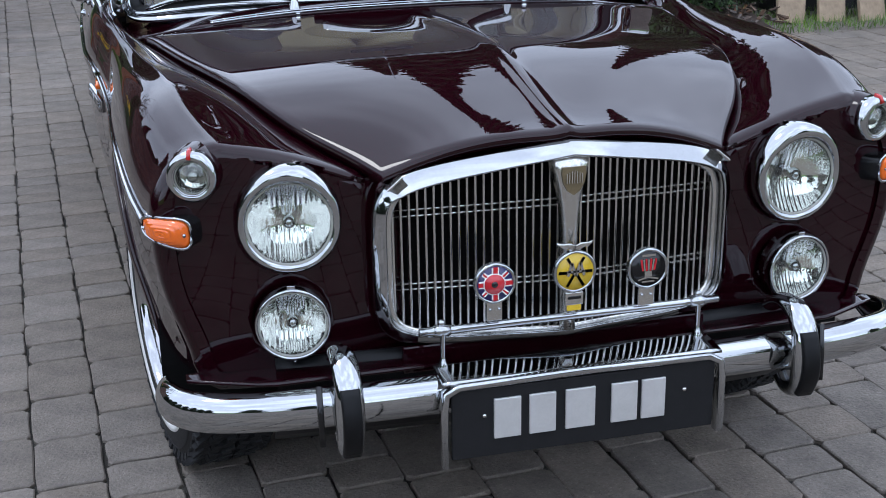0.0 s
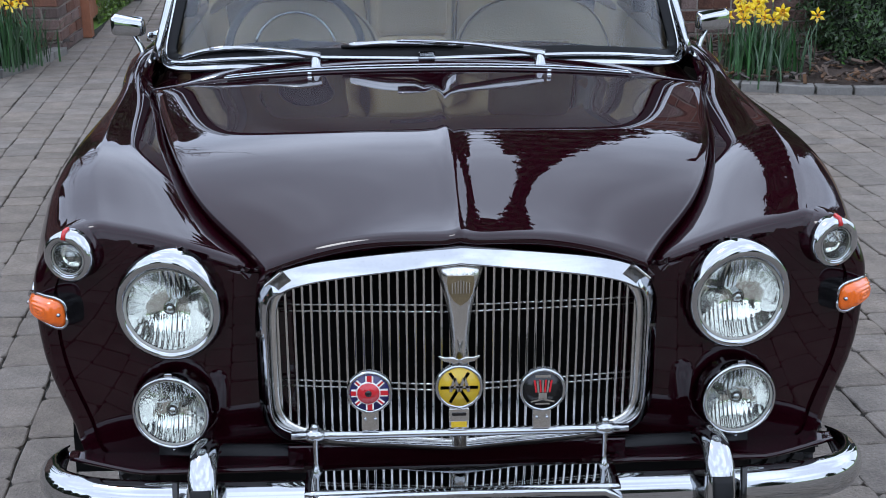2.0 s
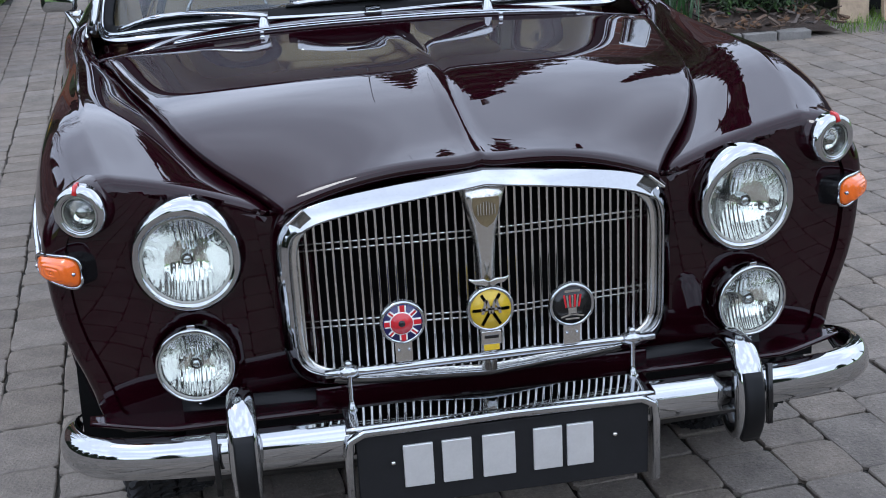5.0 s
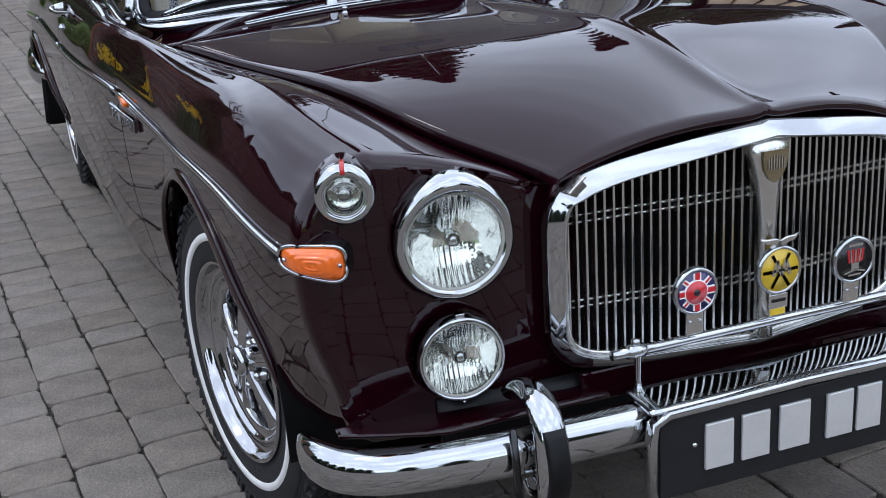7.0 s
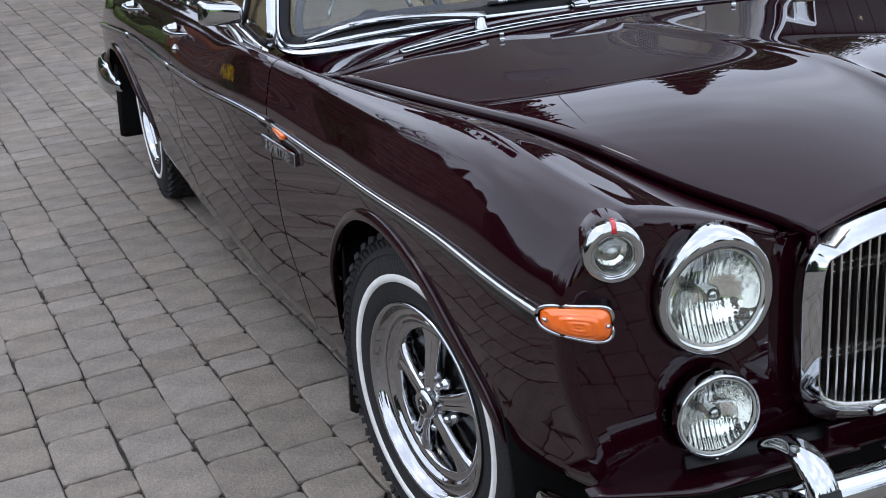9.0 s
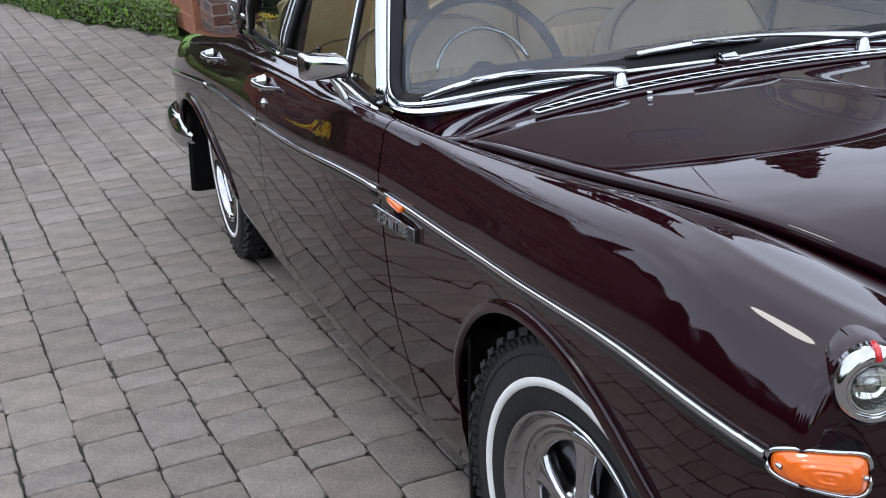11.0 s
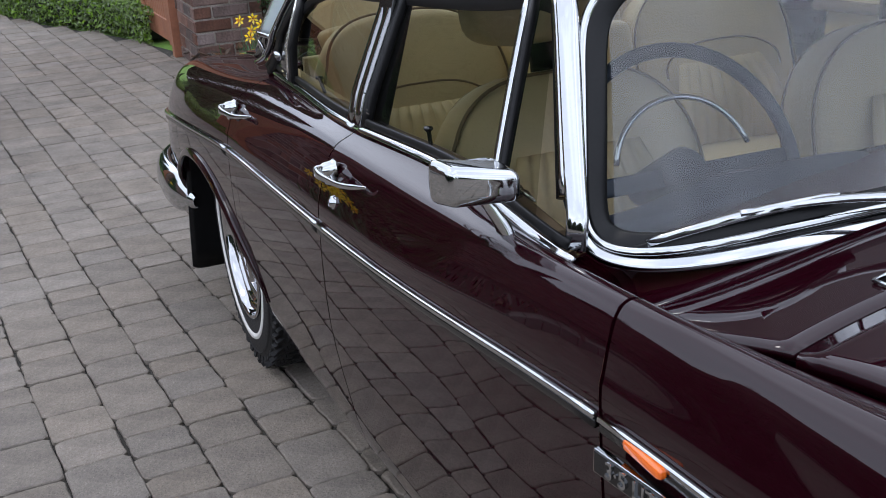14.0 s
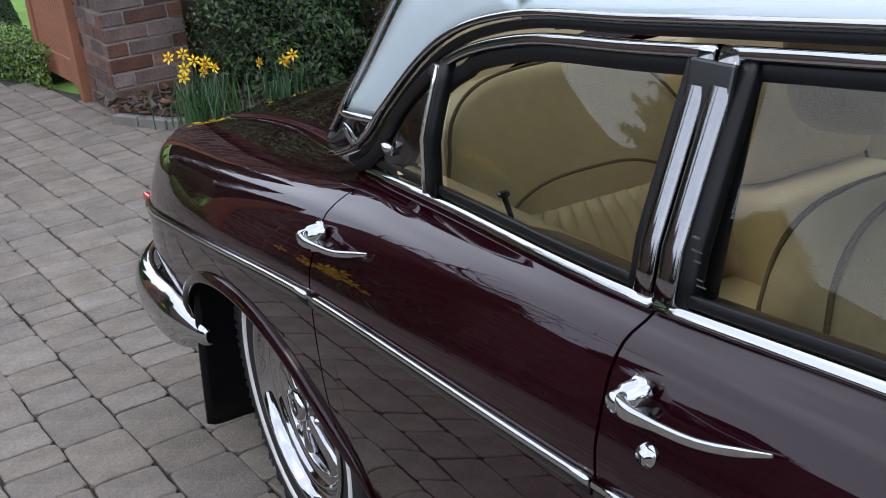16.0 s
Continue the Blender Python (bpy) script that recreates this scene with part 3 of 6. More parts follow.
for i in range(-22, 23):
    x = i * 0.01465
    if abs(x) < 0.012:
        continue
    u = min(abs(x) / 0.335, 0.999)
    f = (1 - u**6.5) ** (1 / 6.5)
    hi = 0.803 + 0.043 * (1 - u)
    z0, z1 = (0.492 + hi) / 2 - f * (hi - 0.492) / 2, (0.492 + hi) / 2 + f * (hi - 0.492) / 2
    b = new("bar", bar_data)
    b.parent, b.location, b.scale = grille, (x, grille_y(x) + 0.012, (z0 + z1 - 0.012) / 2), (1, 1, z1 - z0 - 0.012)
for z in (0.729, 0.741, 0.588, 0.599):
    for sg in (-1, 1):
        sweep("cross_rod", [(sg * x, grille_y(x) + 0.03, z + (0.006 if z > 0.7 else 0) * (1 - x / 0.33)) for x in np.linspace(0.0, 0.318, 6)], disc(0.0024, 6), SATIN, grille)
# Near-black sheet stands in for the unlit space behind the bars.
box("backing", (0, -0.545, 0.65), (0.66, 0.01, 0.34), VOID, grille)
# tapered centre bar with a shield
taper = [(-0.667, z, w * 1.18) for z, w in ((0.829, 0.034), (0.80, 0.028), (0.77, 0.021), (0.74, 0.0165), (0.70, 0.0135), (0.64, 0.012), (0.56, 0.011), (0.50, 0.011))]
v = []
for y, z, w in taper:
    v += [(-w, y + 0.012, z), (-w * 0.8, y - 0.004, z), (0, y - 0.009, z), (w * 0.8, y - 0.004, z), (w, y + 0.012, z)]
link("centre_bar", v, grid_faces(len(taper), 5), SATIN, grille, thick=0.004, label="tapered satin centre bar")
shield = [(0.0185, 0.812), (0.0195, 0.80), (0.017, 0.783), (0.010, 0.768), (0.0, 0.760)]
sv = [(-x, -0.6795, z) for x, z in shield] + [(x, -0.6795, z) for x, z in shield[::-1][1:]]
sv = [(x * 1.15, y, z) for x, y, z in sv]
link("shield", sv + [(x, y + 0.006, z) for x, y, z in sv], [tuple(range(9)), tuple(range(17, 8, -1))] + [(i, (i + 1) % 9, 9 + (i + 1) % 9, 9 + i) for i in range(9)], BRONZE, grille, smooth=False)
for i in range(-3, 4):
    link("shield_rib", *box_data((i * 0.0047, -0.6805, 0.794 - abs(i) * 0.001), (0.0016, 0.003, 0.024 - abs(i) * 0.002)), SATIN, grille, smooth=False)


# ---- lamps
LAMPGLASS = glass_material("lamp_glass", (0.93, 0.94, 0.91), 0.04, 0.02)
REFLECTOR = material("lamp_reflector", (0.84, 0.85, 0.82), 0.07, 0.97, vary=0.06, scale=40, bump=0.07, bump_scale=22)
LENSEDGE = material("lens_edge_glass", (0.30, 0.30, 0.26), 0.15, vary=0.1, scale=40)


def lamp(name, at, r, bezel_r, depth, hood, turn=0.0, ribs=14, mat=CHROME):
    head = new(name)
    head.parent, head.location, head.rotation_euler = CAR, at, (0, 0, turn)
    # bezel with a deeper hood on top
    n, prof = 56, [(r * 0.955, 0.004), (r * 0.985, -0.006), ((r + bezel_r) / 2, -0.010), (bezel_r * 0.985, -0.006), (bezel_r, 0.004), (bezel_r * 1.0, depth)]
    pts = []
    for i in range(n):
        a = 2 * math.pi * i / n
        up = max(0.0, math.sin(a)) ** 1.5
        row = []
        for k, (rr, yy) in enumerate(prof):
            grow = hood * up * (0, 0.1, 0.4, 0.8, 1, 1.15)[k]
            row.append((math.cos(a) * (rr + grow * 0.5), yy - hood * up * 0.7 * (k in (1, 2, 3)) + (0.02 * up * hood / 0.02 if k == 5 else 0), math.sin(a) * (rr + grow)))
        pts.append(row)
    sheet("bezel", pts, mat, head, close_n=True, thick=0.002)
    rows = []
    for q in np.linspace(0.06, 1, 16):
        row = []
        for i in range(160):
            a = 2 * math.pi * i / 160
            x, z = r * 0.975 * q * math.cos(a), r * 0.975 * q * math.sin(a)
            flute = 0.0008 * math.sin(x / r * ribs * math.pi) * (0.10 < q < 0.97)
            row.append((x, 0.004 + r * 0.42 * (1 - q * q) + flute, z))
        rows.append(row)
    sheet("reflector", rows, REFLECTOR, head, close_m=True, label="fluted silver reflector")
    dome = []
    for q in np.linspace(0.02, 1, 10):
        row = []
        for i in range(120):
            a = 2 * math.pi * i / 120
            x, z = r * q * math.cos(a), r * q * math.sin(a)
            row.append((x, -0.013 * (1 - q * q) + 0.0005 * math.sin(x / r * ribs * math.pi) * (q < 0.95), z))
        dome.append(row)
    sheet("lens", dome, LAMPGLASS, head, close_m=True).visible_shadow = False
    lathe("lens_edge", [(r * 0.93, -0.003), (r * 0.955, -0.006), (r * 0.985, -0.0055)], LENSEDGE, head, 56, axis="y")
    lathe("bulb", [(0.0, -0.0), (0.009, 0.002), (0.013, 0.012), (0.010, 0.03), (0.012, 0.055)], CHROME, head, 16, axis="y")
    return head


for sg in (-1, 1):
    hd = lamp("headlamp", (sg * 0.491, -0.598, 0.741), 0.078, 0.0915, 0.05, 0.014, sg * 0.10, 17)
    lathe("gasket", [(0.0765, -0.004), (0.079, -0.0065), (0.081, -0.004)], GLOSSBLACK, hd, 48, axis="y")
    fg = lamp("fog_lamp", (sg * 0.497, -0.612, 0.555), 0.063, 0.0685, 0.03, 0.002, sg * 0.10, 15)
    lathe("housing", [(0.066, 0.01), (0.06, 0.04), (0.03, 0.06), (0.0, 0.065)], GLOSSBLACK, fg, 32, axis="y")
    box("clip", (0, 0.0, 0.072), (0.014, 0.012, 0.006), CHROME, fg, bevel=0.001)
    lathe("screw", [(0.0, -0.006), (0.003, -0.004), (0.003, 0.004)], CHROME, fg, 10, at=(0, 0, -0.072), axis="y")
    sd = lamp("side_lamp", (sg * 0.650, -0.592, 0.838), 0.029, 0.043, 0.014, 0.003, sg * 0.28, 0)
    lathe("pod", [(0.0415, 0.008), (0.044, 0.016), (0.048, 0.04), (0.046, 0.10)], PAINT, sd, 36, axis="y", label="painted pod behind the lamp")
    for q in (0.008, 0.013, 0.018, 0.023):
        lathe("lens_ring", [(q - 0.0016, -0.0135 + q * 0.2), (q, -0.0165 + q * 0.2), (q + 0.0016, -0.0135 + q * 0.2)], LAMPGLASS, sd, 32, axis="y")
    lathe("inner_rim", [(0.028, -0.003), (0.031, -0.010), (0.034, -0.004)], CHROME, sd, 40, axis="y")
    sweep("tell_tale", [(0, 0.006, 0.047), (0, -0.006, 0.045), (0, -0.012, 0.034)], rrect(0.010, 0.007, 0.002), REDLENS, sd, out=(0, 0, 1), label="small red marker on top")
    # amber indicator wrapping the corner
    ind = new("indicator")
    ind.parent = CAR
    rows, rim = [], []
    for a in np.linspace(0, 2 * np.pi, 48, endpoint=False):
        c, s = math.cos(a), math.sin(a)
        u, w = np.sign(c) * abs(c) ** 0.55, np.sign(s) * abs(s) ** 0.62
        rim.append((u, w))
    def ind_pos(u, w, h):
        s = 0.700 + 0.030 * (u + 0.05) * 0.9 + (0.016 if u > 0 else 0.0) * u * -0.2
        y = -0.604 + 0.066 * (max(0, u + 1) / 2) ** 1.8
        return (sg * (0.662 + 0.076 * (u + 1) / 2 + h * 0.55), y - h * 0.85, 0.743 + w * 0.0235 * (1.0 - 0.18 * u) + 0.004 * u)
    rows = [[ind_pos(u * q, w * q, 0.018 * (1 - q**3) + 0.0012 * math.cos(q * 26)) for u, w in rim] for q in np.linspace(0.02, 1, 14)]
    sheet("lens", rows, AMBER, ind, close_m=True, thick=0.003, label="amber ribbed lens")
    base = [ind_pos(u * 1.06, w * 1.08, 0.0) for u, w in rim]
    sweep("rim", base, disc(0.0032, 8), CHROME, ind, closed=True, label="chrome rim")
    for u0 in (-0.86, 0.86):
        lathe("screw", [(0.0, -0.004), (0.0032, -0.003), (0.0032, 0.004)], CHROME, ind, 10, at=ind_pos(u0, 0.0, 0.008), axis="y")
    rows = [[ind_pos(u * 1.07, w * 1.09, -h) for u, w in rim] for h in (0.0, 0.03, 0.06)]
    sheet("base", rows, GLOSSBLACK, ind, close_m=True)

# ---- number plate and its bracket
plate = new("number_plate")
plate.parent = CAR
box("plate", (0, -0.746, 0.370), (0.498, 0.006, 0.134), PLATEBLACK, plate, bevel=0.002, label="black plate with raised silver bars")
for x, w in ((-0.148, 0.050), (-0.083, 0.050), (-0.012, 0.056), (0.072, 0.050), (0.128, 0.046)):
    box("character_bar", (x, -0.7515, 0.3775), (w, 0.005, 0.078), SILVER, plate, bevel=0.0015)
for sg in (-1, 1):
    lathe("screw", [(0, -0.004), (0.004, -0.003), (0.004, 0.004)], SATIN, plate, 12, at=(sg * 0.19, -0.749, 0.385), axis="y")
path = [(-0.262, -0.746, 0.292), (-0.262, -0.746, 0.405), (-0.258, -0.746, 0.434), (-0.235, -0.746, 0.446), (0, -0.746, 0.449), (0.235, -0.746, 0.446), (0.258, -0.746, 0.434), (0.262, -0.746, 0.405), (0.262, -0.746, 0.292)]
sweep("bracket", np.array(path), rrect(0.020, 0.014, 0.004), CHROME, plate, out=(0, -1, 0), label="chrome bracket round the plate")
rows = [[(x, -0.748 + 0.068 * t, 0.454 + 0.014 * t) for x in np.linspace(-0.262, 0.262, 25)] for t in np.linspace(0, 1, 9)]
sheet("shelf", rows, CHROME, plate, thick=0.006, label="polished chrome shelf mirroring the grille")


# ---- bumpers
def bumper_rows(plan, zc, h=0.052, d=0.034):
    pts = smooth_path(plan, 70)
    t = np.gradient(pts, axis=0)
    nrm = np.stack([t[:, 1], -t[:, 0]], -1)
    nrm /= np.linalg.norm(nrm, axis=1, keepdims=True)
    rows = []
    for i, (p, q) in enumerate(zip(pts, nrm)):
        k = min(1.0, 0.25 + 0.75 * math.sin(min(1, min(i, len(pts) - 1 - i) / 5.0) * math.pi / 2))
        row = []
        for a in np.linspace(-100, 100, 17):
            c, s = math.cos(radians(a)), math.sin(radians(a))
            row.append((p[0] + q[0] * d * k * c, p[1] + q[1] * d * k * c, zc + h * k * math.copysign(abs(s) ** 0.85, s)))
        rows.append(row)
    return rows


front = [(-0.722, -0.47), (-0.722, -0.545), (-0.69, -0.625), (-0.60, -0.672), (-0.44, -0.694), (-0.22, -0.700), (0, -0.702), (0.22, -0.700), (0.44, -0.694), (0.60, -0.672), (0.69, -0.625), (0.722, -0.545), (0.722, -0.47)]
fb = sheet("front_bumper", bumper_rows(front, 0.416, 0.038, 0.030), CHROME, CAR, thick=0.004, label="wraparound chrome front bumper")
rear = [(0.828, 3.43), (0.842, 3.75), (0.79, 4.02), (0.70, 4.14), (0.40, 4.20), (0, 4.215), (-0.40, 4.20), (-0.70, 4.14), (-0.79, 4.02), (-0.842, 3.75), (-0.828, 3.43)]
sheet("rear_bumper", bumper_rows(rear, 0.390, 0.074, 0.038), CHROME, CAR, thick=0.004)
for sg in (-1, 1):
    ov = new("overrider")
    ov.parent = fb
    x = sg * 0.428
    prof = [(-0.640, 0.495, 0.020), (-0.680, 0.512, 0.022), (-0.716, 0.503, 0.024), (-0.742, 0.475, 0.025), (-0.752, 0.43, 0.026), (-0.752, 0.385, 0.026), (-0.742, 0.352, 0.024), (-0.715, 0.345, 0.02), (-0.69, 0.36, 0.018)]
    pts = smooth_path([p[:2] for p in prof], 26)
    ws = np.interp(np.linspace(0, 1, 26), np.linspace(0, 1, 9), [p[2] for p in prof])
    t = np.gradient(pts, axis=0)
    rows = []
    for (y, z), (ty, tz), w in zip(pts, t, ws):
        ln = math.hypot(ty, tz)
        ny, nz = tz / ln, -ty / ln
        rows.append([(x + w * math.cos(a), y + (ny * 0.016) * math.sin(a) * -1, z + (nz * 0.016) * math.sin(a) * -1) for a in np.linspace(0, 2 * np.pi, 18, endpoint=False)])
    sheet("body", rows, CHROME, ov, close_m=True)
    pad = smooth_path([(x, -0.757, 0.472), (x, -0.771, 0.43), (x, -0.771, 0.385), (x, -0.756, 0.348)], 12)
    sweep("rubber_pad", pad, rrect(0.014, 0.034, 0.005), BLACK, ov, out=(0, -1, 0.1), label="black rubber buffer")
    sweep("band", [(sg * 0.475, -0.735, 0.36 + 0.0), (sg * 0.475, -0.733, 0.415), (sg * 0.475, -0.725, 0.47)], rrect(0.010, 0.010, 0.002), GLOSSBLACK, fb, out=(0, -1, 0))

# ---- badge bar with three badges
bb = new("badge_bar")
bb.parent = CAR
sweep("bar", [(x, -0.682 + 0.0 * x, 0.532) for x in np.linspace(-0.285, 0.285, 9)], disc(0.0085, 12), CHROME, bb, out=(0, 0, 1))
for sg in (-1, 1):
    lathe("clamp", [(0.0, -0.016), (0.011, -0.015), (0.0125, -0.004), (0.0125, 0.004), (0.011, 0.015), (0.0, 0.016)], CHROME, bb, 20, at=(sg * 0.245, -0.682, 0.532), axis="x")
    lathe("knob", [(0.004, -0.004), (0.007, 0.0), (0.007, 0.007), (0.0, 0.010)], CHROME, bb, 14, at=(sg * 0.245, -0.682, 0.544), axis="z")
    lathe("stalk", [(0.0, 0.0), (0.010, 0.002), (0.012, 0.008), (0.006, 0.020), (0.0042, 0.03), (0.0048, 0.06), (0.006, 0.075)], CHROME, bb, 16, at=(sg * 0.245, -0.688, 0.455), axis="z")


def badge(x, z, r, face, name):
    b = new(name)
    b.parent = bb
    b.location = (x, -0.697, z)
    ring = []
    for a in np.linspace(0, 2 * np.pi, 32, endpoint=False):
        q = r * (1.0 + 0.015 * math.cos(3 * a + 1.5) ** 4)
        ring.append((q * math.cos(a), 0.0, q * math.sin(a)))
    v = [(x0 * f, y0, z0 * f) for f, y0 in ((0.86, -0.004), (0.93, -0.007), (1.0, -0.003), (1.0, 0.005)) for x0, _, z0 in ring]
    link("rim", v, grid_faces(4, 32, False, True), CHROME, b)
    lathe("face", [(0.0, -0.0042), (r * 0.86, -0.0042), (r * 0.88, 0.003), (0, 0.004)], face, b, 32, axis="y")
    box("tongue", (0, 0.003, -r - 0.013), (r * 0.75, 0.005, 0.042), SATIN, b, bevel=0.001)
    for sg in (-1, 1):
        lathe("rivet", [(0, -0.003), (0.0025, -0.002), (0.0025, 0.002)], CHROME, b, 10, at=(sg * r * 0.22, 0.0, -r - 0.012), axis="y")
    return b


def strips(parent, name, mat, items, y=-0.0052):
    for x, z, w, h, a in items:
        link(name, *box_data((x, y, z), (w, 0.0016, h), Matrix.Rotation(radians(a), 4, "Y")), mat, parent, smooth=False)


b1 = badge(-0.152, 0.616, 0.038, BLUE, "flag_badge")
strips(b1, "white_stripe", WHITE, ((0, 0, 0.060, 0.013, 0), (0, 0, 0.013, 0.060, 0), (0, 0, 0.060, 0.008, 42), (0, 0, 0.060, 0.008, -42)))
strips(b1, "red_stripe", RED, ((0, 0, 0.062, 0.008, 0), (0, 0, 0.008, 0.062, 0), (0, 0, 0.060, 0.003, 42), (0, 0, 0.060, 0.003, -42)), -0.0060)
lathe("white_edge", [(0.0, -0.0072), (0.020, -0.0070), (0.020, -0.004)], WHITE, b1, 28, at=(-0.002, 0, 0), axis="y")
lathe("flower", [(0.0, -0.0085), (0.0185, -0.0080), (0.0185, -0.004)], RED, b1, 28, at=(-0.002, 0, 0), axis="y")
lathe("flower_centre", [(0.0, -0.0098), (0.0055, -0.0095), (0.006, -0.004)], GLOSSBLACK, b1, 18, at=(-0.002, 0, 0), axis="y")
b2 = badge(-0.004, 0.622, 0.040, YELLOW, "yellow_badge")
for i in range(6):
    strips(b2, "spoke", SATIN, ((0, 0, 0.005, 0.062, 30 + 60 * i),), -0.0055)
strips(b2, "emblem_bar", SATIN, ((-0.011, 0.006, 0.005, 0.026, 16), (-0.004, 0.006, 0.005, 0.026, -16), (0.004, 0.006, 0.005, 0.026, 16), (0.012, 0.006, 0.005, 0.026, -16), (0, 0.002, 0.034, 0.004, 0)), -0.0075)
wing_v = []
for sg in (-1, 1):
    wing_v.append(sweep_data([(0, -0.003, 0.043), (sg * 0.012, -0.004, 0.050), (sg * 0.024, -0.003, 0.050), (sg * 0.034, -0.001, 0.055)], rrect(0.010, 0.004, 0.0015), (0, 0, 1), sizes=(1.2, 1, 0.8, 0.3)))
link("wings", *joined(wing_v), SATIN, b2)
box("lower_plate", (0, 0.001, -0.052), (0.034, 0.007, 0.024), SATIN, b2, bevel=0.001)
strips(b2, "lettering_bar", GLOSSBLACK, ((0, -0.050, 0.024, 0.005, 0),), -0.0032)
strips(b2, "yellow_panel", YELLOW, ((0, -0.069, 0.026, 0.012, 0),), -0.0006)
b3 = badge(0.135, 0.613, 0.039, GLOSSBLACK, "black_badge")
strips(b3, "lettering_bar", SATIN, ((0, 0.026, 0.026, 0.0045, 0),))
for i in range(-3, 4):
    strips(b3, "sail", RED if i % 2 else SATIN, ((i * 0.0042, 0.008, 0.0030, 0.022, i * 3),), -0.0058)
strips(b3, "hull", SATIN, ((0, -0.010, 0.014, 0.012, 0), (-0.010, -0.018, 0.020, 0.003, -14), (0.010, -0.018, 0.020, 0.003, 14), (0, -0.024, 0.024, 0.003, 0)))


# ---- wheels
def build_wheel(at, sg):
    """Outer side towards -x; sg flips it."""
    w = new("wheel")
    w.parent, w.location, w.rotation_euler = CAR, at, (0, 0, radians(10))
    R, half = 0.346, 0.088
    prof = [(0.198, -half + 0.012), (0.205, -half + 0.002), (0.225, -half - 0.004), (0.262, -half - 0.008), (0.300, -half - 0.004), (0.325, -half + 0.008), (0.336, -half + 0.022), (0.338, -half + 0.04), (0.338, half - 0.04), (0.336, half - 0.022), (0.325, half - 0.008), (0.27, half + 0.006), (0.21, half), (0.198, half - 0.012)]
    tyre = lathe("tyre", prof, TYRE, w, 72)
    lathe("white_line", [(0.247, -half - 0.0045), (0.249, -half - 0.0095), (0.262, -half - 0.0105), (0.264, -half - 0.0075)], WHITEWALL, tyre, 72, label="thin white sidewall line")
    lathe("sidewall_rib", [(0.300, -half - 0.003), (0.302, -half - 0.0065), (0.305, -half - 0.0022)], TYRE, tyre, 72)
    blocks, count = [], 46
    for i in range(count):
        a = 2 * math.pi * i / count
        for k, (x, ww, rr, off) in enumerate(((-half + 0.015, 0.030, 0.334, 0.0), (-half + 0.049, 0.028, 0.3415, 0.5), (-half + 0.080, 0.026, 0.343, 0.0), (half - 0.066, 0.026, 0.343, 0.5), (half - 0.036, 0.028, 0.3415, 0.0), (half - 0.012, 0.026, 0.334, 0.5))):
            b = a + off * 2 * math.pi / count
            tilt = (-0.38, -0.08, 0, 0, 0.08, 0.38)[k]
            turn = Matrix.Rotation(b, 3, "X")
            for part_y, part_x, lw, ll in ((0.009, 0.0035, ww * 0.82, 0.0165), (-0.0085, -0.0035, ww * 0.82, 0.0165)):
                d = turn @ Vector((0, part_y, rr))
                rot = turn @ Matrix.Rotation(-tilt, 3, "Y") @ Matrix.Rotation(0.28 * (-1) ** k, 3, "Z")
                blocks.append(box_data((x + part_x, d.y, d.z), (lw, ll, 0.013), rot))
            if k in (0, 5):
                for part_y, ln in ((0.0095, 0.030), (-0.0085, 0.018)):
                    d = turn @ Vector((0, part_y, rr - 0.011 - ln * 0.2))
                    blocks.append(box_data((x + (0.008 if k else -0.0095), d.y, d.z), (0.008, 0.012, ln), turn @ Matrix.Rotation(0.30 if k else -0.30, 3, "Y")))
    tr = link("tread", *joined(blocks), TYRE, tyre, smooth=False)
    tagged(tr, kind="stuff")
    rim_p = [(0.206, -half + 0.004), (0.2085, -half - 0.004), (0.2045, -half - 0.009), (0.200, -half - 0.007), (0.197, -half + 0.000), (0.194, -half + 0.009), (0.189, -half + 0.015), (0.182, -half + 0.0175), (0.177, -half + 0.0165), (0.173, -half + 0.0135), (0.170, -half + 0.012), (0.167, -half + 0.0135), (0.164, -half + 0.019), (0.159, -half + 0.0225), (0.153, -half + 0.0235), (0.148, -half + 0.024), (0.1455, -half + 0.028), (0.1445, -half + 0.055)]
    rim = lathe("rim", rim_p, WHEELCHROME, w, 96, label="polished chrome stepped rim")
    lathe("barrel", [(0.190, -half + 0.0184), (0.165, 0.0), (0.175, half - 0.01)], GLOSSBLACK, rim, 48)
    lathe("dish", [(0.146, -half + 0.056), (0.120, -half + 0.060), (0.070, -half + 0.052), (0.030, -half + 0.040), (0.0, -half + 0.040)], GLOSSBLACK, rim, 48, label="gloss black recesses between the spokes")
    for i in range(5):
        a0 = 2 * math.pi * i / 5 + 0.3
        ca, sa = math.cos(a0), math.sin(a0)
        rows = []
        for q, wd, xx in ((0.026, 0.016, -half + 0.010), (0.040, 0.0165, -half + 0.010), (0.060, 0.017, -half + 0.013), (0.085, 0.018, -half + 0.016), (0.108, 0.0205, -half + 0.020), (0.126, 0.025, -half + 0.022), (0.139, 0.032, -half + 0.0235), (0.149, 0.044, -half + 0.024)):
            row = []
            for t, dx in ((-1.0, 0.026), (-0.97, 0.012), (-0.88, 0.004), (-0.6, -0.001), (-0.25, 0.002), (0, 0.004), (0.25, 0.002), (0.6, -0.001), (0.88, 0.004), (0.97, 0.012), (1.0, 0.026)):
                rq = q - 0.5 * (t * wd) ** 2 / max(q, 0.08) * (q > 0.1)
                row.append((xx + dx, rq * ca - t * wd * sa, rq * sa + t * wd * ca))
            rows.append(row)
        sheet("spoke", rows, WHEELCHROME, rim, label="broad pressed chrome spoke")
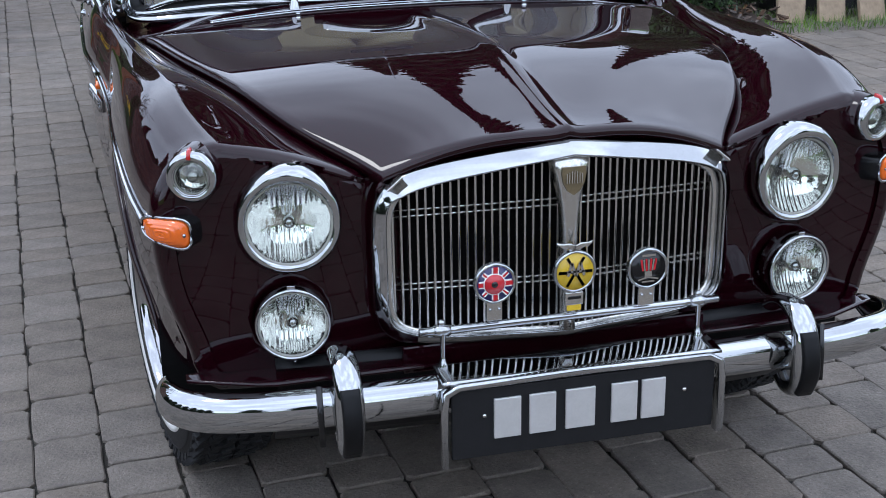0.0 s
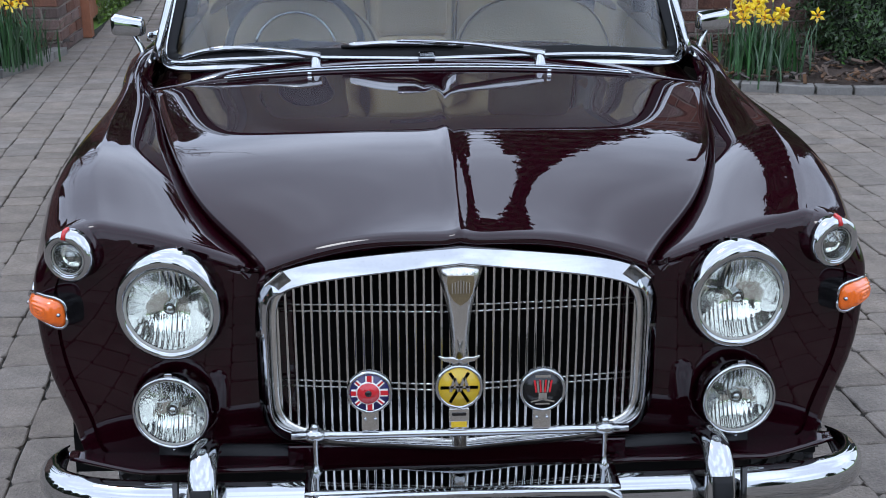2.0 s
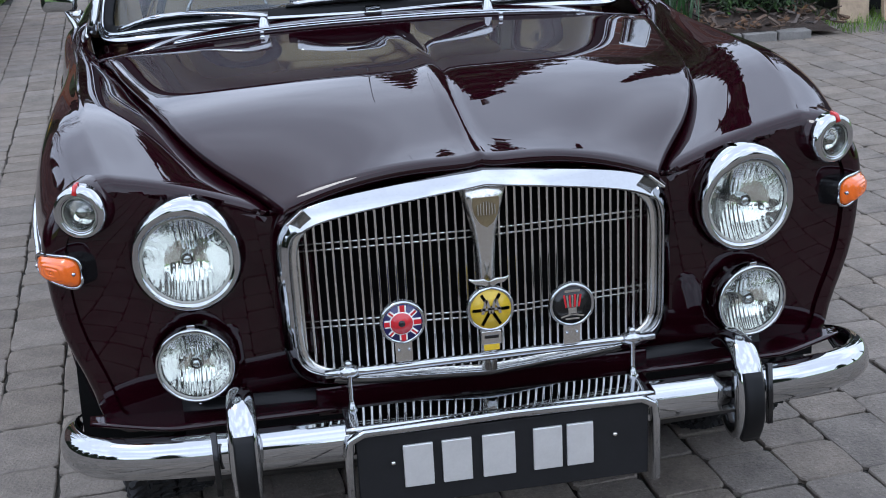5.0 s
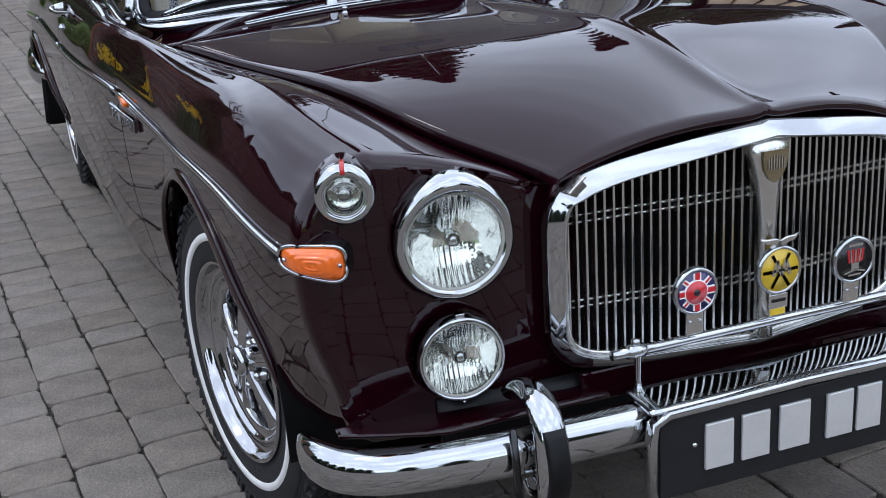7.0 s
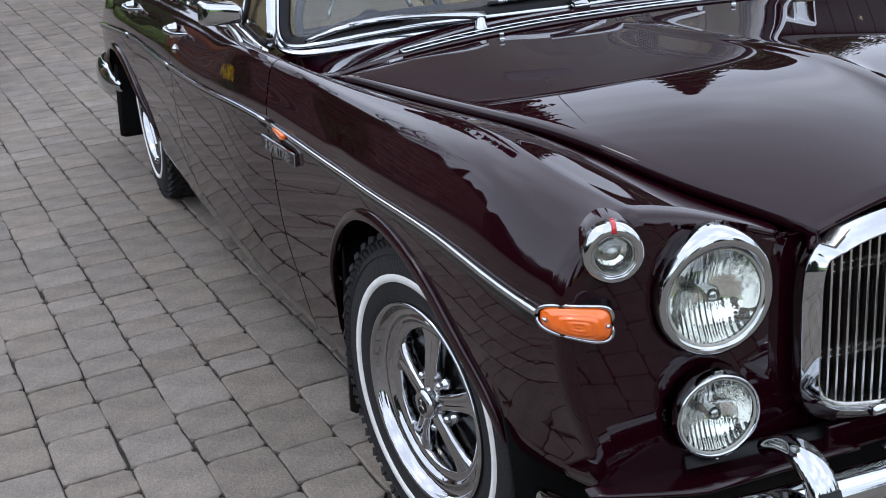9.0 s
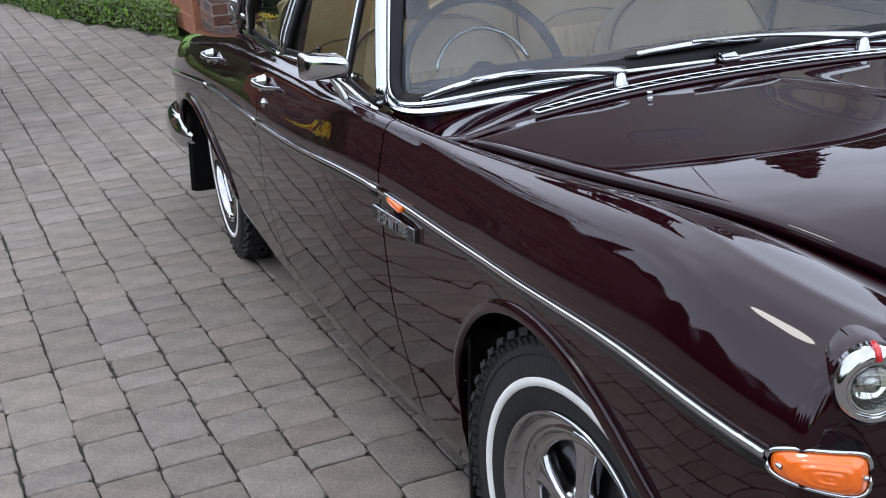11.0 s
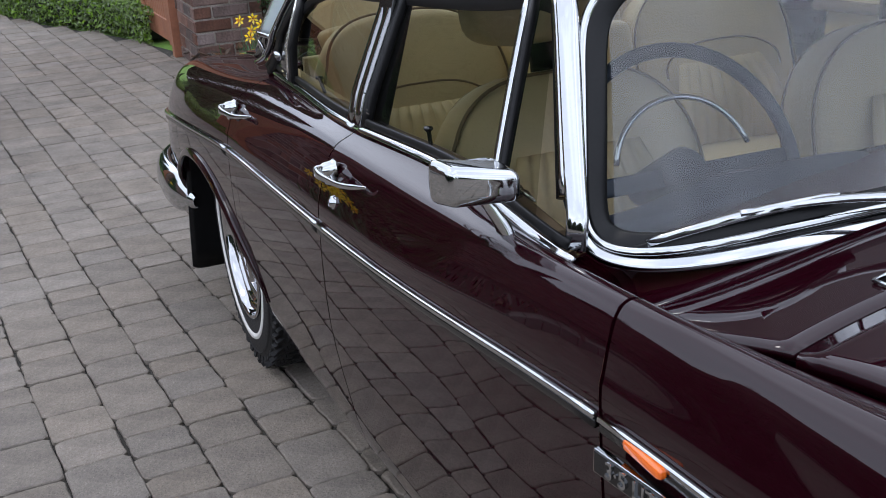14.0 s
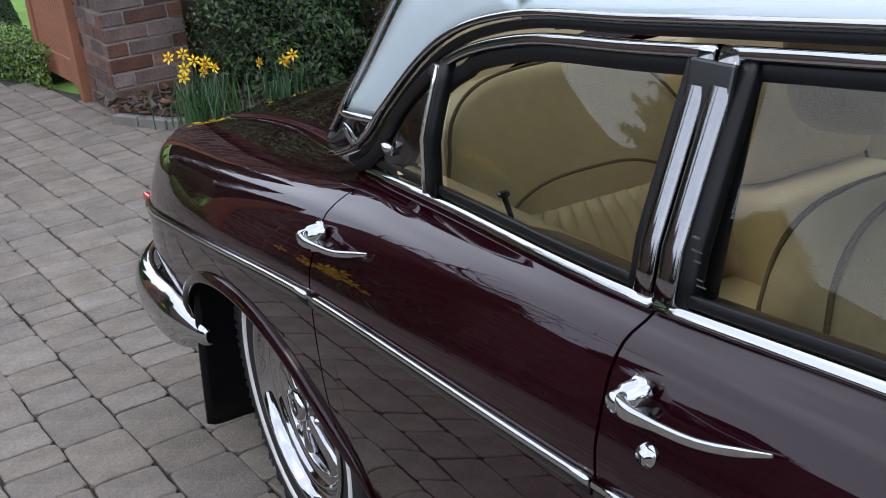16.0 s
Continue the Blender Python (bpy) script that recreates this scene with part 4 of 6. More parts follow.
    lathe("hub_cap", [(0.0, -half - 0.004), (0.018, -half - 0.004), (0.020, -half - 0.007), (0.026, -half - 0.006), (0.030, -half - 0.001), (0.0315, -half + 0.0060), (0.0315, -half + 0.0120), (0.034, -half + 0.0160), (0.036, -half + 0.0239)], CHROME, rim, 40)
    lathe("cap_badge", [(0.0, -half - 0.0062), (0.015, -half - 0.0062), (0.0165, -half - 0.003)], GLOSSBLACK, rim, 24)
    for ang in (0.0, 2.1, -2.1):
        sweep("badge_bar_line", [(-half - 0.0075, 0.0, 0.0), (-half - 0.0075, 0.012 * math.sin(ang), 0.012 * math.cos(ang))], rrect(0.002, 0.003, 0.0008), SATIN, rim, out=(1, 0, 0))
    for i in range(5):
        a = 2 * math.pi * (i + 0.5) / 5 + 0.3
        lathe("wheel_nut", [(0.0, -half + 0.0100), (0.005, -half + 0.0110), (0.0075, -half + 0.0160), (0.0085, -half + 0.0195), (0.0085, -half + 0.0261), (0.0125, -half + 0.0278), (0.0125, -half + 0.0404)], CHROME, rim, 10, at=(0, 0.056 * math.cos(a), 0.056 * math.sin(a)))
    return w


wheels = [build_wheel((-0.645, 0.030, 0.342), -1)]
for at, turn in (((0.645, 0.030, 0.342), 190), ((-0.735, 2.812, 0.340), 0), ((0.735, 2.812, 0.340), 180)):
    wheels.append(copy_thing(wheels[0], pose(*at, 0, 0, turn)))

# arch lips, mud flaps, side strips
for sg in (-1, 1):
    for k, (yc, zc, a, b) in enumerate(ARCHES):
        lip = []
        for q in np.linspace(2, 178, 46):
            y, h = on_rule(yc + a * math.cos(radians(q)), zc + b * math.sin(radians(q)))
            fine = np.linspace(0, 9, 181)
            pr = side(y, fine)
            i = int(np.argmax(pr[:, 1] >= h))
            lip.append((sg * (pr[i, 0] + 0.002), y, h - 0.002))
        sweep("arch_lip", lip, rrect(0.016, 0.026, 0.006, 4), PAINT, CAR, out=(sg, 0, 0.4), sizes=np.clip(np.sin(np.linspace(0, np.pi, 46)) * 2.2, 0.25, 1))
        fy = (0.405, 3.20)[k]
        rows = [[(sg * ((0.69, 0.72)[k] + ((0.150, 0.135)[k] - 0.02 * u) * t), fy + 0.018 * (1 - u) + 0.010 * math.sin(3 * t), (0.135, 0.150)[k] + 0.42 * u + 0.012 * (abs(2 * t - 1) ** 6) * (1 - u)) for t in np.linspace(0, 1, 11)] for u in np.linspace(0, 1, 8)]
        sheet("mud_flap", ruled(rows).reshape(8, 11, 3), BLACK, CAR, thick=0.008, label="black rubber mud flap")
    for name, y0, y1 in (("wing_strip", -0.525, 0.560), ("front_door_strip", 0.570, 1.635), ("rear_door_strip", 1.645, 2.525), ("rear_wing_strip", 2.535, 3.96)):
        ys = np.linspace(y0, y1, 26)
        p1 = [(sg * (w + 0.004), y, z + 0.004) for y in ys for w, z in [side(y, [4.0])[0]]]
        p2 = [(sg * (w + 0.003), y, z - 0.0085) for y in ys for w, z in [side(y, [4.0])[0]]]
        st = sweep(name, p1, rrect(0.010, 0.011, 0.0035), CHROME, CAR, out=(sg, 0, 0), label="slim chrome side strip")
        sweep("rubber_insert", p2, rrect(0.007, 0.013, 0.002), GLOSSBLACK, st, out=(sg, 0, 0))
    for y, nm in ((0.478, "side_repeater"),):
        w, z = side(y, [4.0])[0]
        rp = sweep(nm, [(sg * (w + 0.008), y + q, z - 0.002 + q * 0.06) for q in (-0.036, -0.0345, -0.030, 0, 0.030, 0.0345, 0.036)], rrect(0.014, 0.017, 0.005, 4), AMBER, CAR, out=(sg, 0, 0), sizes=(0.45, 0.8, 1, 1, 1, 0.8, 0.45), label="small amber side repeater")
    w, z = side(3.97, [4.0])[0]
    box("rear_reflector", (sg * (w + 0.004), 3.98, z), (0.012, 0.05, 0.024), REDLENS, CAR, label="small orange-red reflector")

# engine-size badge under the strip
eb = new("engine_badge")
eb.parent = CAR
for sg in (-1,):
    w, z = side(0.468, [3.85])[0]
    eb.location = (-(w + 0.0155), 0.468, 0.803)
    eb.rotation_euler = (radians(90), radians(4.5), radians(-90 + 11))
    link("plate", *box_data((0, 0, 0), (0.166, 0.031, 0.010)), CHROME, eb, smooth=False, bevel=0.0015)
    link("field", *box_data((0, 0, 0.0025), (0.160, 0.026, 0.007)), GLOSSBLACK, eb, smooth=False)
    cu = bpy.data.curves.new("letters", "FONT")
    cu.body, cu.size, cu.align_x, cu.align_y, cu.extrude, cu.offset = "3\u00b75 LITRE", 0.030, "CENTER", "CENTER", 0.0012, 0.0004
    tmp = new("tmp", cu)
    me = bpy.data.meshes.new_from_object(tmp.evaluated_get(bpy.context.evaluated_depsgraph_get()))
    bpy.data.objects.remove(tmp)
    me.materials.append(CHROME)
    letters = new("letters", me)
    letters.parent, letters.location = eb, (0, 0, 0.0072)

# ---------------------------------------------------------------- windows and pillars
def ws(a, b):
    """The windscreen: a across from -1 to 1, b up from 0 to 1."""
    w = abs(a)
    lo = np.array((0.755 * a, 0.640 + 0.125 * w**8, 1.036 - 0.080 * w**6))
    hi = np.array((0.650 * a, 0.812 + 0.115 * w**2.4, 1.422 - 0.072 * w**2.8))
    return lo + (hi - lo) * b + np.array((0, -0.012, 0)) * math.sin(math.pi * b)


def rs(a, b):
    """The rear screen."""
    w = abs(a)
    lo = np.array((0.700 * a, 2.955 - 0.20 * w**2, 0.955 + 0.012 * w))
    hi = np.array((0.585 * a, 2.370 - 0.085 * w**2, 1.418 - 0.030 * w**2))
    return lo + (hi - lo) * b + np.array((0, 0.02, 0.012)) * math.sin(math.pi * b)


def screen(f, name, outward, seal_w):
    top = new(name)
    top.parent = CAR
    sheet("pane", [[f(a * 0.97, b) for a in np.linspace(-1, 1, 33)] for b in np.linspace(0.02, 0.98, 15)], SCREEN, top).visible_shadow = False
    loop, outs = [], []
    for q in np.linspace(0, 2 * np.pi, 140, endpoint=False):
        c, s = math.cos(q), math.sin(q)
        a, b = np.sign(c) * abs(c) ** (2 / 9), 0.5 + 0.5 * np.sign(s) * abs(s) ** (2 / 7)
        loop.append(f(a, b))
    loop = np.array(loop)
    sweep("rubber_seal", loop + np.array(outward) * 0.004, rrect(0.016, seal_w, 0.005), BLACK, top, out=outward, closed=True)
    mid = loop.mean(0)
    away = loop - mid
    away /= np.linalg.norm(away, axis=1, keepdims=True)
    sweep("chrome_surround", loop + away * (seal_w / 2 + 0.004) + np.array(outward) * 0.005, rrect(0.014, 0.012, 0.004, 4), CHROME, top, out=outward, closed=True)
    return top


scr = screen(ws, "windscreen", (0, -1, 0.35), 0.036)
low_edge = []
for q in np.linspace(math.pi + 0.16, 2 * math.pi - 0.16, 90):
    c, t = math.cos(q), math.sin(q)
    a, b = np.sign(c) * abs(c) ** (2 / 9), 0.5 - 0.5 * abs(t) ** (2 / 7)
    p = ws(a, b)
    away = p - ws(0, 0.5)
    away = away / np.linalg.norm(away) * np.array((0.4, 1, 1)) + np.array((0.55 * a**5, 0, -0.35 * abs(t)))
    away /= np.linalg.norm(away)
    low_edge.append(p + away * 0.030 + np.array((0, -0.010, 0.0)))
sweep("base_moulding", low_edge, rrect(0.014, 0.030, 0.006, 4), CHROME, scr, out=(0, -0.75, 0.8), sizes=np.clip(np.sin(np.linspace(0, np.pi, 90)) * 6, 0.5, 1), label="broad chrome moulding round the foot of the windscreen")
box("moulding_joint", ws(0, 0) + np.array((0, -0.036, -0.004)), (0.045, 0.034, 0.014), CHROME, scr, rot=Matrix.Rotation(radians(30), 4, "X"))
screen(rs, "rear_window", (0, 0.6, 0.6), 0.024)
for sg in (-1, 1):
    edge = [np.array(rear_edge(k)[0]) * (sg, 1, 1) + np.array((sg * 0.006, 0.008, 0.004)) for k in np.linspace(0, 1, 20)]
    sweep("pillar_trim", edge, rrect(0.012, 0.012, 0.004), CHROME, CAR, out=(sg, 0.6, 0.3))
    # chrome outer pillar beside the windscreen
    ap = [np.array((sg * 0.792, 0.752, 1.000))] + [np.array((sg * (x + 0.004), y - 0.012, z)) for y in np.linspace(0.775, 0.948, 16) for x, z in [cantrail(y)[0]]]
    sweep("windscreen_pillar", ap, rrect(0.018, 0.034, 0.007, 4), CHROME, CAR, out=(sg * 0.8, -0.6, 0.2), label="bright chrome windscreen pillar")
    # gutter and seal
    gut = [np.array((sg * (x + 0.010), y, z + 0.010)) for y in np.linspace(0.95, 2.60, 60) for x, z in [cantrail(y)[0]]]
    sweep("roof_gutter", gut, rrect(0.012, 0.010, 0.003), CHROME, CAR, out=(sg, 0, 0.2))
    seal = [np.array((sg * (x + 0.000), y, z - 0.006)) for y in np.linspace(0.80, 2.66, 70) for x, z in [cantrail(y)[0]]]
    sweep("door_seal", seal, rrect(0.012, 0.014, 0.003), BLACK, CAR, out=(sg, 0, 0.2))
    sweep("plate_trim", [np.array((sg * (x + 0.010), 2.06 + 0.66 * k, z + 0.012)) for k in np.linspace(0.66, 1.0, 8) for x, z in [cantrail(2.06 + 0.66 * k)[0]]], rrect(0.010, 0.010, 0.003), CHROME, CAR, out=(sg, 0, 0.2))
    k = 0.643
    ex, ez = cantrail(2.06 + 0.66 * k)[0]
    a, b = np.array((ex, 2.06 + 0.66 * k, ez + 0.012)), np.array(rear_edge(0.85)[0])
    sweep("pillar_band", [(a + (b - a) * t + np.array((0.022, 0, 0.010)) * math.sin(math.pi * t) + (0.004, 0, 0)) * (sg, 1, 1) for t in np.linspace(0, 1, 9)], rrect(0.010, 0.014, 0.004), CHROME, CAR, out=(sg, 0, 0.3))
    sweep("pillar_emblem", [(sg * (0.752), 2.585 + 0.016 * math.sin(q), 1.012 + 0.022 * math.cos(q)) for q in np.linspace(0, 2 * np.pi, 20, endpoint=False)], disc(0.0035, 6), CHROME, CAR, out=(sg, 0, 0), closed=True)
    box("emblem_bar", (sg * 0.754, 2.585, 1.012), (0.006, 0.007, 0.034), CHROME, CAR, bevel=0.002)

    def top_line(y, drop=0.026):
        x, z = cantrail(y)[0]
        return np.array((sg * (x + 0.006), y, z - drop))

    def waist(y, up=0.014, inn=0.004):
        x, z = side(y, [9.0])[0]
        return np.array((sg * (x - inn), y, z + up))

    def frame_of(points, door, name="window_frame", mat=CHROME, w=0.022):
        return sweep(name, points, rrect(0.016, w, 0.004), mat, door, out=(sg, 0, 0.15))

    doors = [o for o in CAR.children if o.name.startswith(("front_door", "rear_door")) and "strip" not in o.name and o.data.vertices[40].co.x * sg > 0]
    fd = next(o for o in doors if o.name.startswith("front"))
    rd = next(o for o in doors if o.name.startswith("rear"))
    # waist mouldings
    for door, y0, y1 in ((fd, 0.735, 1.636), (rd, 1.644, 2.63)):
        sweep("waist_moulding", [waist(y, 0.006, 0.002) for y in np.linspace(y0, y1, 24)], rrect(0.014, 0.017, 0.005, 4), CHROME, door, out=(sg * 0.7, 0, 0.7))
        sweep("window_wiper_seal", [waist(y, 0.022, 0.012) for y in np.linspace(y0 + 0.02, y1 - 0.02, 20)], rrect(0.012, 0.016, 0.003), BLACK, door, out=(sg, 0, 0.4))
    # front door frame: up the pillar, along the top, down the centre post
    up = [np.array((sg * (x - 0.002), y + 0.030, z - 0.012)) for y in np.linspace(0.79, 0.93, 10) for x, z in [cantrail(y)[0]]]
    along = [top_line(y) for y in np.linspace(0.975, 1.634, 26)]
    down = [top_line(1.622) + (waist(1.622) - top_line(1.622)) * t for t in np.linspace(-0.01, 1, 10)]
    frame_of(up + along, fd, w=0.016)
    frame_of(down, fd, mat=STEEL, w=0.033)
    for off, mat in ((0.020, BLACK),):
        frame_of([p + np.array((-sg * 0.008, off, -0.010)) for p in up] + [p + np.array((-sg * 0.006, 0, -off)) for p in along], fd, "window_seal", mat, 0.022)
        frame_of([p + np.array((-sg * 0.006, -off - 0.006, 0)) for p in down], fd, "window_seal", mat, 0.024)
    # quarterlight post and glass
    q0, q1 = waist(1.005), top_line(1.075)
    frame_of([q0 + (q1 - q0) * t for t in np.linspace(0, 1, 8)], fd, "quarterlight_post", CHROME, 0.018)
    frame_of([q0 + (q1 - q0) * t + np.array((0, -0.022, 0)) for t in np.linspace(0.02, 0.98, 8)], fd, "quarterlight_frame", BLACK, 0.016)
    sheet("quarterlight_glass", [[waist(0.84 + 0.155 * u) * (1 - t) + top_line(0.965 + 0.10 * u) * t for u in np.linspace(0, 1, 4)] for t in np.linspace(0, 1, 6)], GLASS, fd).visible_shadow = False
    sheet("door_glass", [[waist(1.01 + 0.60 * u, 0.0, 0.014) * (1 - t) + (top_line(1.08 + 0.53 * u) - np.array((sg * 0.010, 0, 0))) * t for u in np.linspace(0, 1, 10)] for t in np.linspace(0, 1, 6)], GLASS, fd).visible_shadow = False
    latch = waist(0.93, 0.035)
    lathe("latch_knob", [(0, -0.014), (0.010, -0.010), (0.013, 0.0), (0.010, 0.012)], CHROME, fd, 16, at=tuple(latch - np.array((sg * 0.02, -0.02, 0))))
    sweep("latch_lever", [latch + np.array((-sg * 0.02, -0.05, 0.002)), latch + np.array((-sg * 0.02, -0.02, 0.008)), latch + np.array((-sg * 0.02, 0.02, 0.004))], disc(0.006, 8), CHROME, fd, sizes=(0.3, 0.9, 1.0))
    # rear door
    up2 = [waist(1.660) + (top_line(1.660) - waist(1.660)) * t for t in np.linspace(0, 1.01, 10)]
    along2 = [top_line(y) for y in np.linspace(1.646, 2.62, 40)]
    frame_of(up2, rd, mat=STEEL, w=0.030)
    frame_of(along2[:26], rd, w=0.016)
    frame_of(along2[25:], rd, "window_frame", BLACK, 0.022)
    frame_of([p + np.array((-sg * 0.006, 0.022, 0)) for p in up2], rd, "window_seal", BLACK, 0.022)
    frame_of([p + np.array((-sg * 0.006, -0.010 - 0.012 * (i > 22), -0.018)) for i, p in enumerate(along2[:-2])], rd, "window_seal", BLACK, 0.024)
    frame_of([p + np.array((-sg * 0.004, -0.022, -0.030)) for p in along2[27:-4]], rd, "quarter_seal", BLACK, 0.044)
    d0, d1 = waist(2.262), top_line(2.245)
    frame_of([d0 + (d1 - d0) * t for t in np.linspace(0, 1, 8)], rd, "quarter_post", BLACK, 0.026)
    frame_of([d0 + (d1 - d0) * t + np.array((sg * 0.004, 0.016, 0)) for t in np.linspace(0, 0.97, 8)], rd, "quarter_post_trim", SATIN, 0.006)
    sheet("door_glass", [[waist(1.68 + 0.57 * u, 0.0, 0.014) * (1 - t) + (top_line(1.68 + 0.56 * u) - np.array((sg * 0.010, 0, 0))) * t for u in np.linspace(0, 1, 10)] for t in np.linspace(0, 1, 6)], GLASS, rd).visible_shadow = False
    sheet("quarter_glass", [[waist(2.28 + 0.33 * u) * (1 - t) + (waist(2.28 + 0.33 * u) * 0.06 + top_line(2.26 + 0.34 * u) * 0.94) * t for u in np.linspace(0, 1, 6)] for t in np.linspace(0, 1, 5)], GLASS, rd).visible_shadow = False
    ql = waist(2.40, 0.026)
    lathe("quarter_latch", [(0, -0.008), (0.012, -0.006), (0.013, 0.004)], CHROME, rd, 16, at=tuple(ql + np.array((-sg * 0.012, 0.05, 0.03))))
    sweep("quarter_stay", [ql + np.array((-sg * 0.02, 0.06, 0.0)), ql + np.array((-sg * 0.03, 0.0, 0.004)), ql + np.array((-sg * 0.02, -0.05, -0.004))], disc(0.006, 8), CHROME, rd)
    box("centre_pillar", (sg * 0.727, 1.641, 1.117), (0.04, 0.074, 0.294), GLOSSBLACK, CAR, rot=Matrix.Rotation(sg * radians(-18), 4, "Y"))
    for yk in (1.34, 2.06):
        pk = waist(yk, 0.02, 0.035)
        lathe("lock_button", [(0.0, 0.032), (0.008, 0.031), (0.0085, 0.026), (0.004, 0.022), (0.0035, -0.01)], GLOSSBLACK, fd if yk < 1.64 else rd, 14, at=tuple(pk), axis="z")
    sm = waist(1.60, 0.06, 0.010)
    for kk, (dz, wd) in enumerate(((0.045, 0.020), (0.030, 0.026), (0.018, 0.018), (-0.004, 0.016), (-0.012, 0.024))):
        box("glass_mark", sm + np.array((0, -0.035, dz)), (0.0008, wd * 0.6, 0.0024), STEEL, fd, bevel=0)

    # door handles
    for door, y, z in ((fd, 1.545, 0.936), (rd, 2.470, 0.882)):
        v6 = np.linspace(4.5, 7, 60)
        pr = side(y, v6)
        i = int(np.argmin(abs(pr[:, 1] - z)))
        s0 = pr[i, 0]
        hn = new("door_handle")
        hn.parent = door
        pth = smooth_path([(sg * (s0 + 0.010), y + 0.035, z + 0.004), (sg * (s0 + 0.034), y + 0.020, z + 0.006), (sg * (s0 + 0.038), y - 0.03, z + 0.006), (sg * (s0 + 0.030), y - 0.10, z + 0.008), (sg * (s0 + 0.006), y - 0.165, z + 0.016)], 26)
        sweep("lever", pth, rrect(0.012, 0.022, 0.005, 4), CHROME, hn, out=(sg, 0, 0), sizes=np.interp(np.linspace(0, 1, 26), (0, 0.15, 0.4, 0.85, 1), (0.85, 1.0, 0.55, 0.48, 0.22)))
        lathe("button", [(0.0, -0.010), (0.010, -0.009), (0.0125, -0.004), (0.0125, 0.004), (0.016, 0.008), (0.018, 0.028)], CHROME, hn, 24, at=(sg * (s0 + 0.030), y + 0.030, z + 0.004), axis="x")
        sweep("mount", smooth_path([(sg * (s0 - 0.004), y + 0.03, z + 0.018), (sg * (s0 + 0.012), y + 0.03, z + 0.002), (sg * (s0 + 0.010), y + 0.026, z - 0.022)], 10), rrect(0.022, 0.030, 0.008), CHROME, hn, out=(sg, 0, 0.3), sizes=np.linspace(0.8, 1, 10))
        if door is fd:
            pr2 = side(1.552, v6)
            j = int(np.argmin(abs(pr2[:, 1] - 0.878)))
            lathe("lock_barrel", [(0.0, -0.006), (0.008, -0.006), (0.0085, -0.003), (0.013, -0.002), (0.0145, 0.006)], CHROME, hn, 24, at=(sg * (pr2[j, 0] + 0.002), 1.552, 0.878))
            box("key_slot", (sg * (pr2[j, 0] + 0.0085), 1.552, 0.878), (0.001, 0.002, 0.009), GLOSSBLACK, hn, bevel=0)

    # door mirror
    mr = new("door_mirror")
    mr.parent = CAR
    cx, cy, czz = sg * 0.889, 0.872, 1.086
    hull = []
    for yy, kx, kz, up in ((-0.040, 0.93, 0.90, 0.0), (0.032, 1.0, 1.0, 0.0)):
        for u, w in ((-1, -1), (1, -1), (1, 1), (-1, 1)):
            rel = kz if w > 0 else kz * 0.82
            hull.append((cx + 0.054 * u * kx, cy + yy + 0.010 * u * sg, czz + 0.033 * w * (rel if yy < 0 else 1.0) * (1 + 0.13 * u * sg) + 0.004 * u * sg))
    shell = link("shell", hull, [(3, 2, 1, 0), (4, 5, 6, 7), (0, 1, 5, 4), (1, 2, 6, 5), (2, 3, 7, 6), (3, 0, 4, 7)], CHROME, mr, label="polished chrome wedge-shaped shell")
    bv = shell.modifiers.new("edge", "BEVEL")
    bv.width, bv.segments, bv.limit_method = 0.013, 6, "NONE"
    gl = [[(cx + 0.049 * np.sign(math.cos(a)) * abs(math.cos(a)) ** 0.42 * q, cy + 0.034 + 0.010 * math.cos(a) * sg * q, czz + 0.028 * np.sign(math.sin(a)) * abs(math.sin(a)) ** 0.42 * q) for a in np.linspace(0, 2 * np.pi, 32, endpoint=False)] for q in (0.01, 1.0)]
    sheet("mirror_glass", gl, CHROME, mr, close_m=True)
    stalk = smooth_path([(sg * 0.846, 0.862, 0.985), (sg * 0.852, 0.866, 1.010), (sg * 0.866, 0.872, 1.040), (sg * 0.876, 0.876, 1.062)], 12)
    sweep("stalk", stalk, rrect(0.018, 0.034, 0.008, 4), CHROME, mr, out=(sg, 0, -0.4), sizes=np.linspace(1.25, 0.62, 12))
    lathe("foot", [(0.0, 0.012), (0.020, 0.008), (0.026, 0.0), (0.027, -0.006)], CHROME, mr, 24, at=(sg * 0.846, 0.862, 0.982), axis="z")
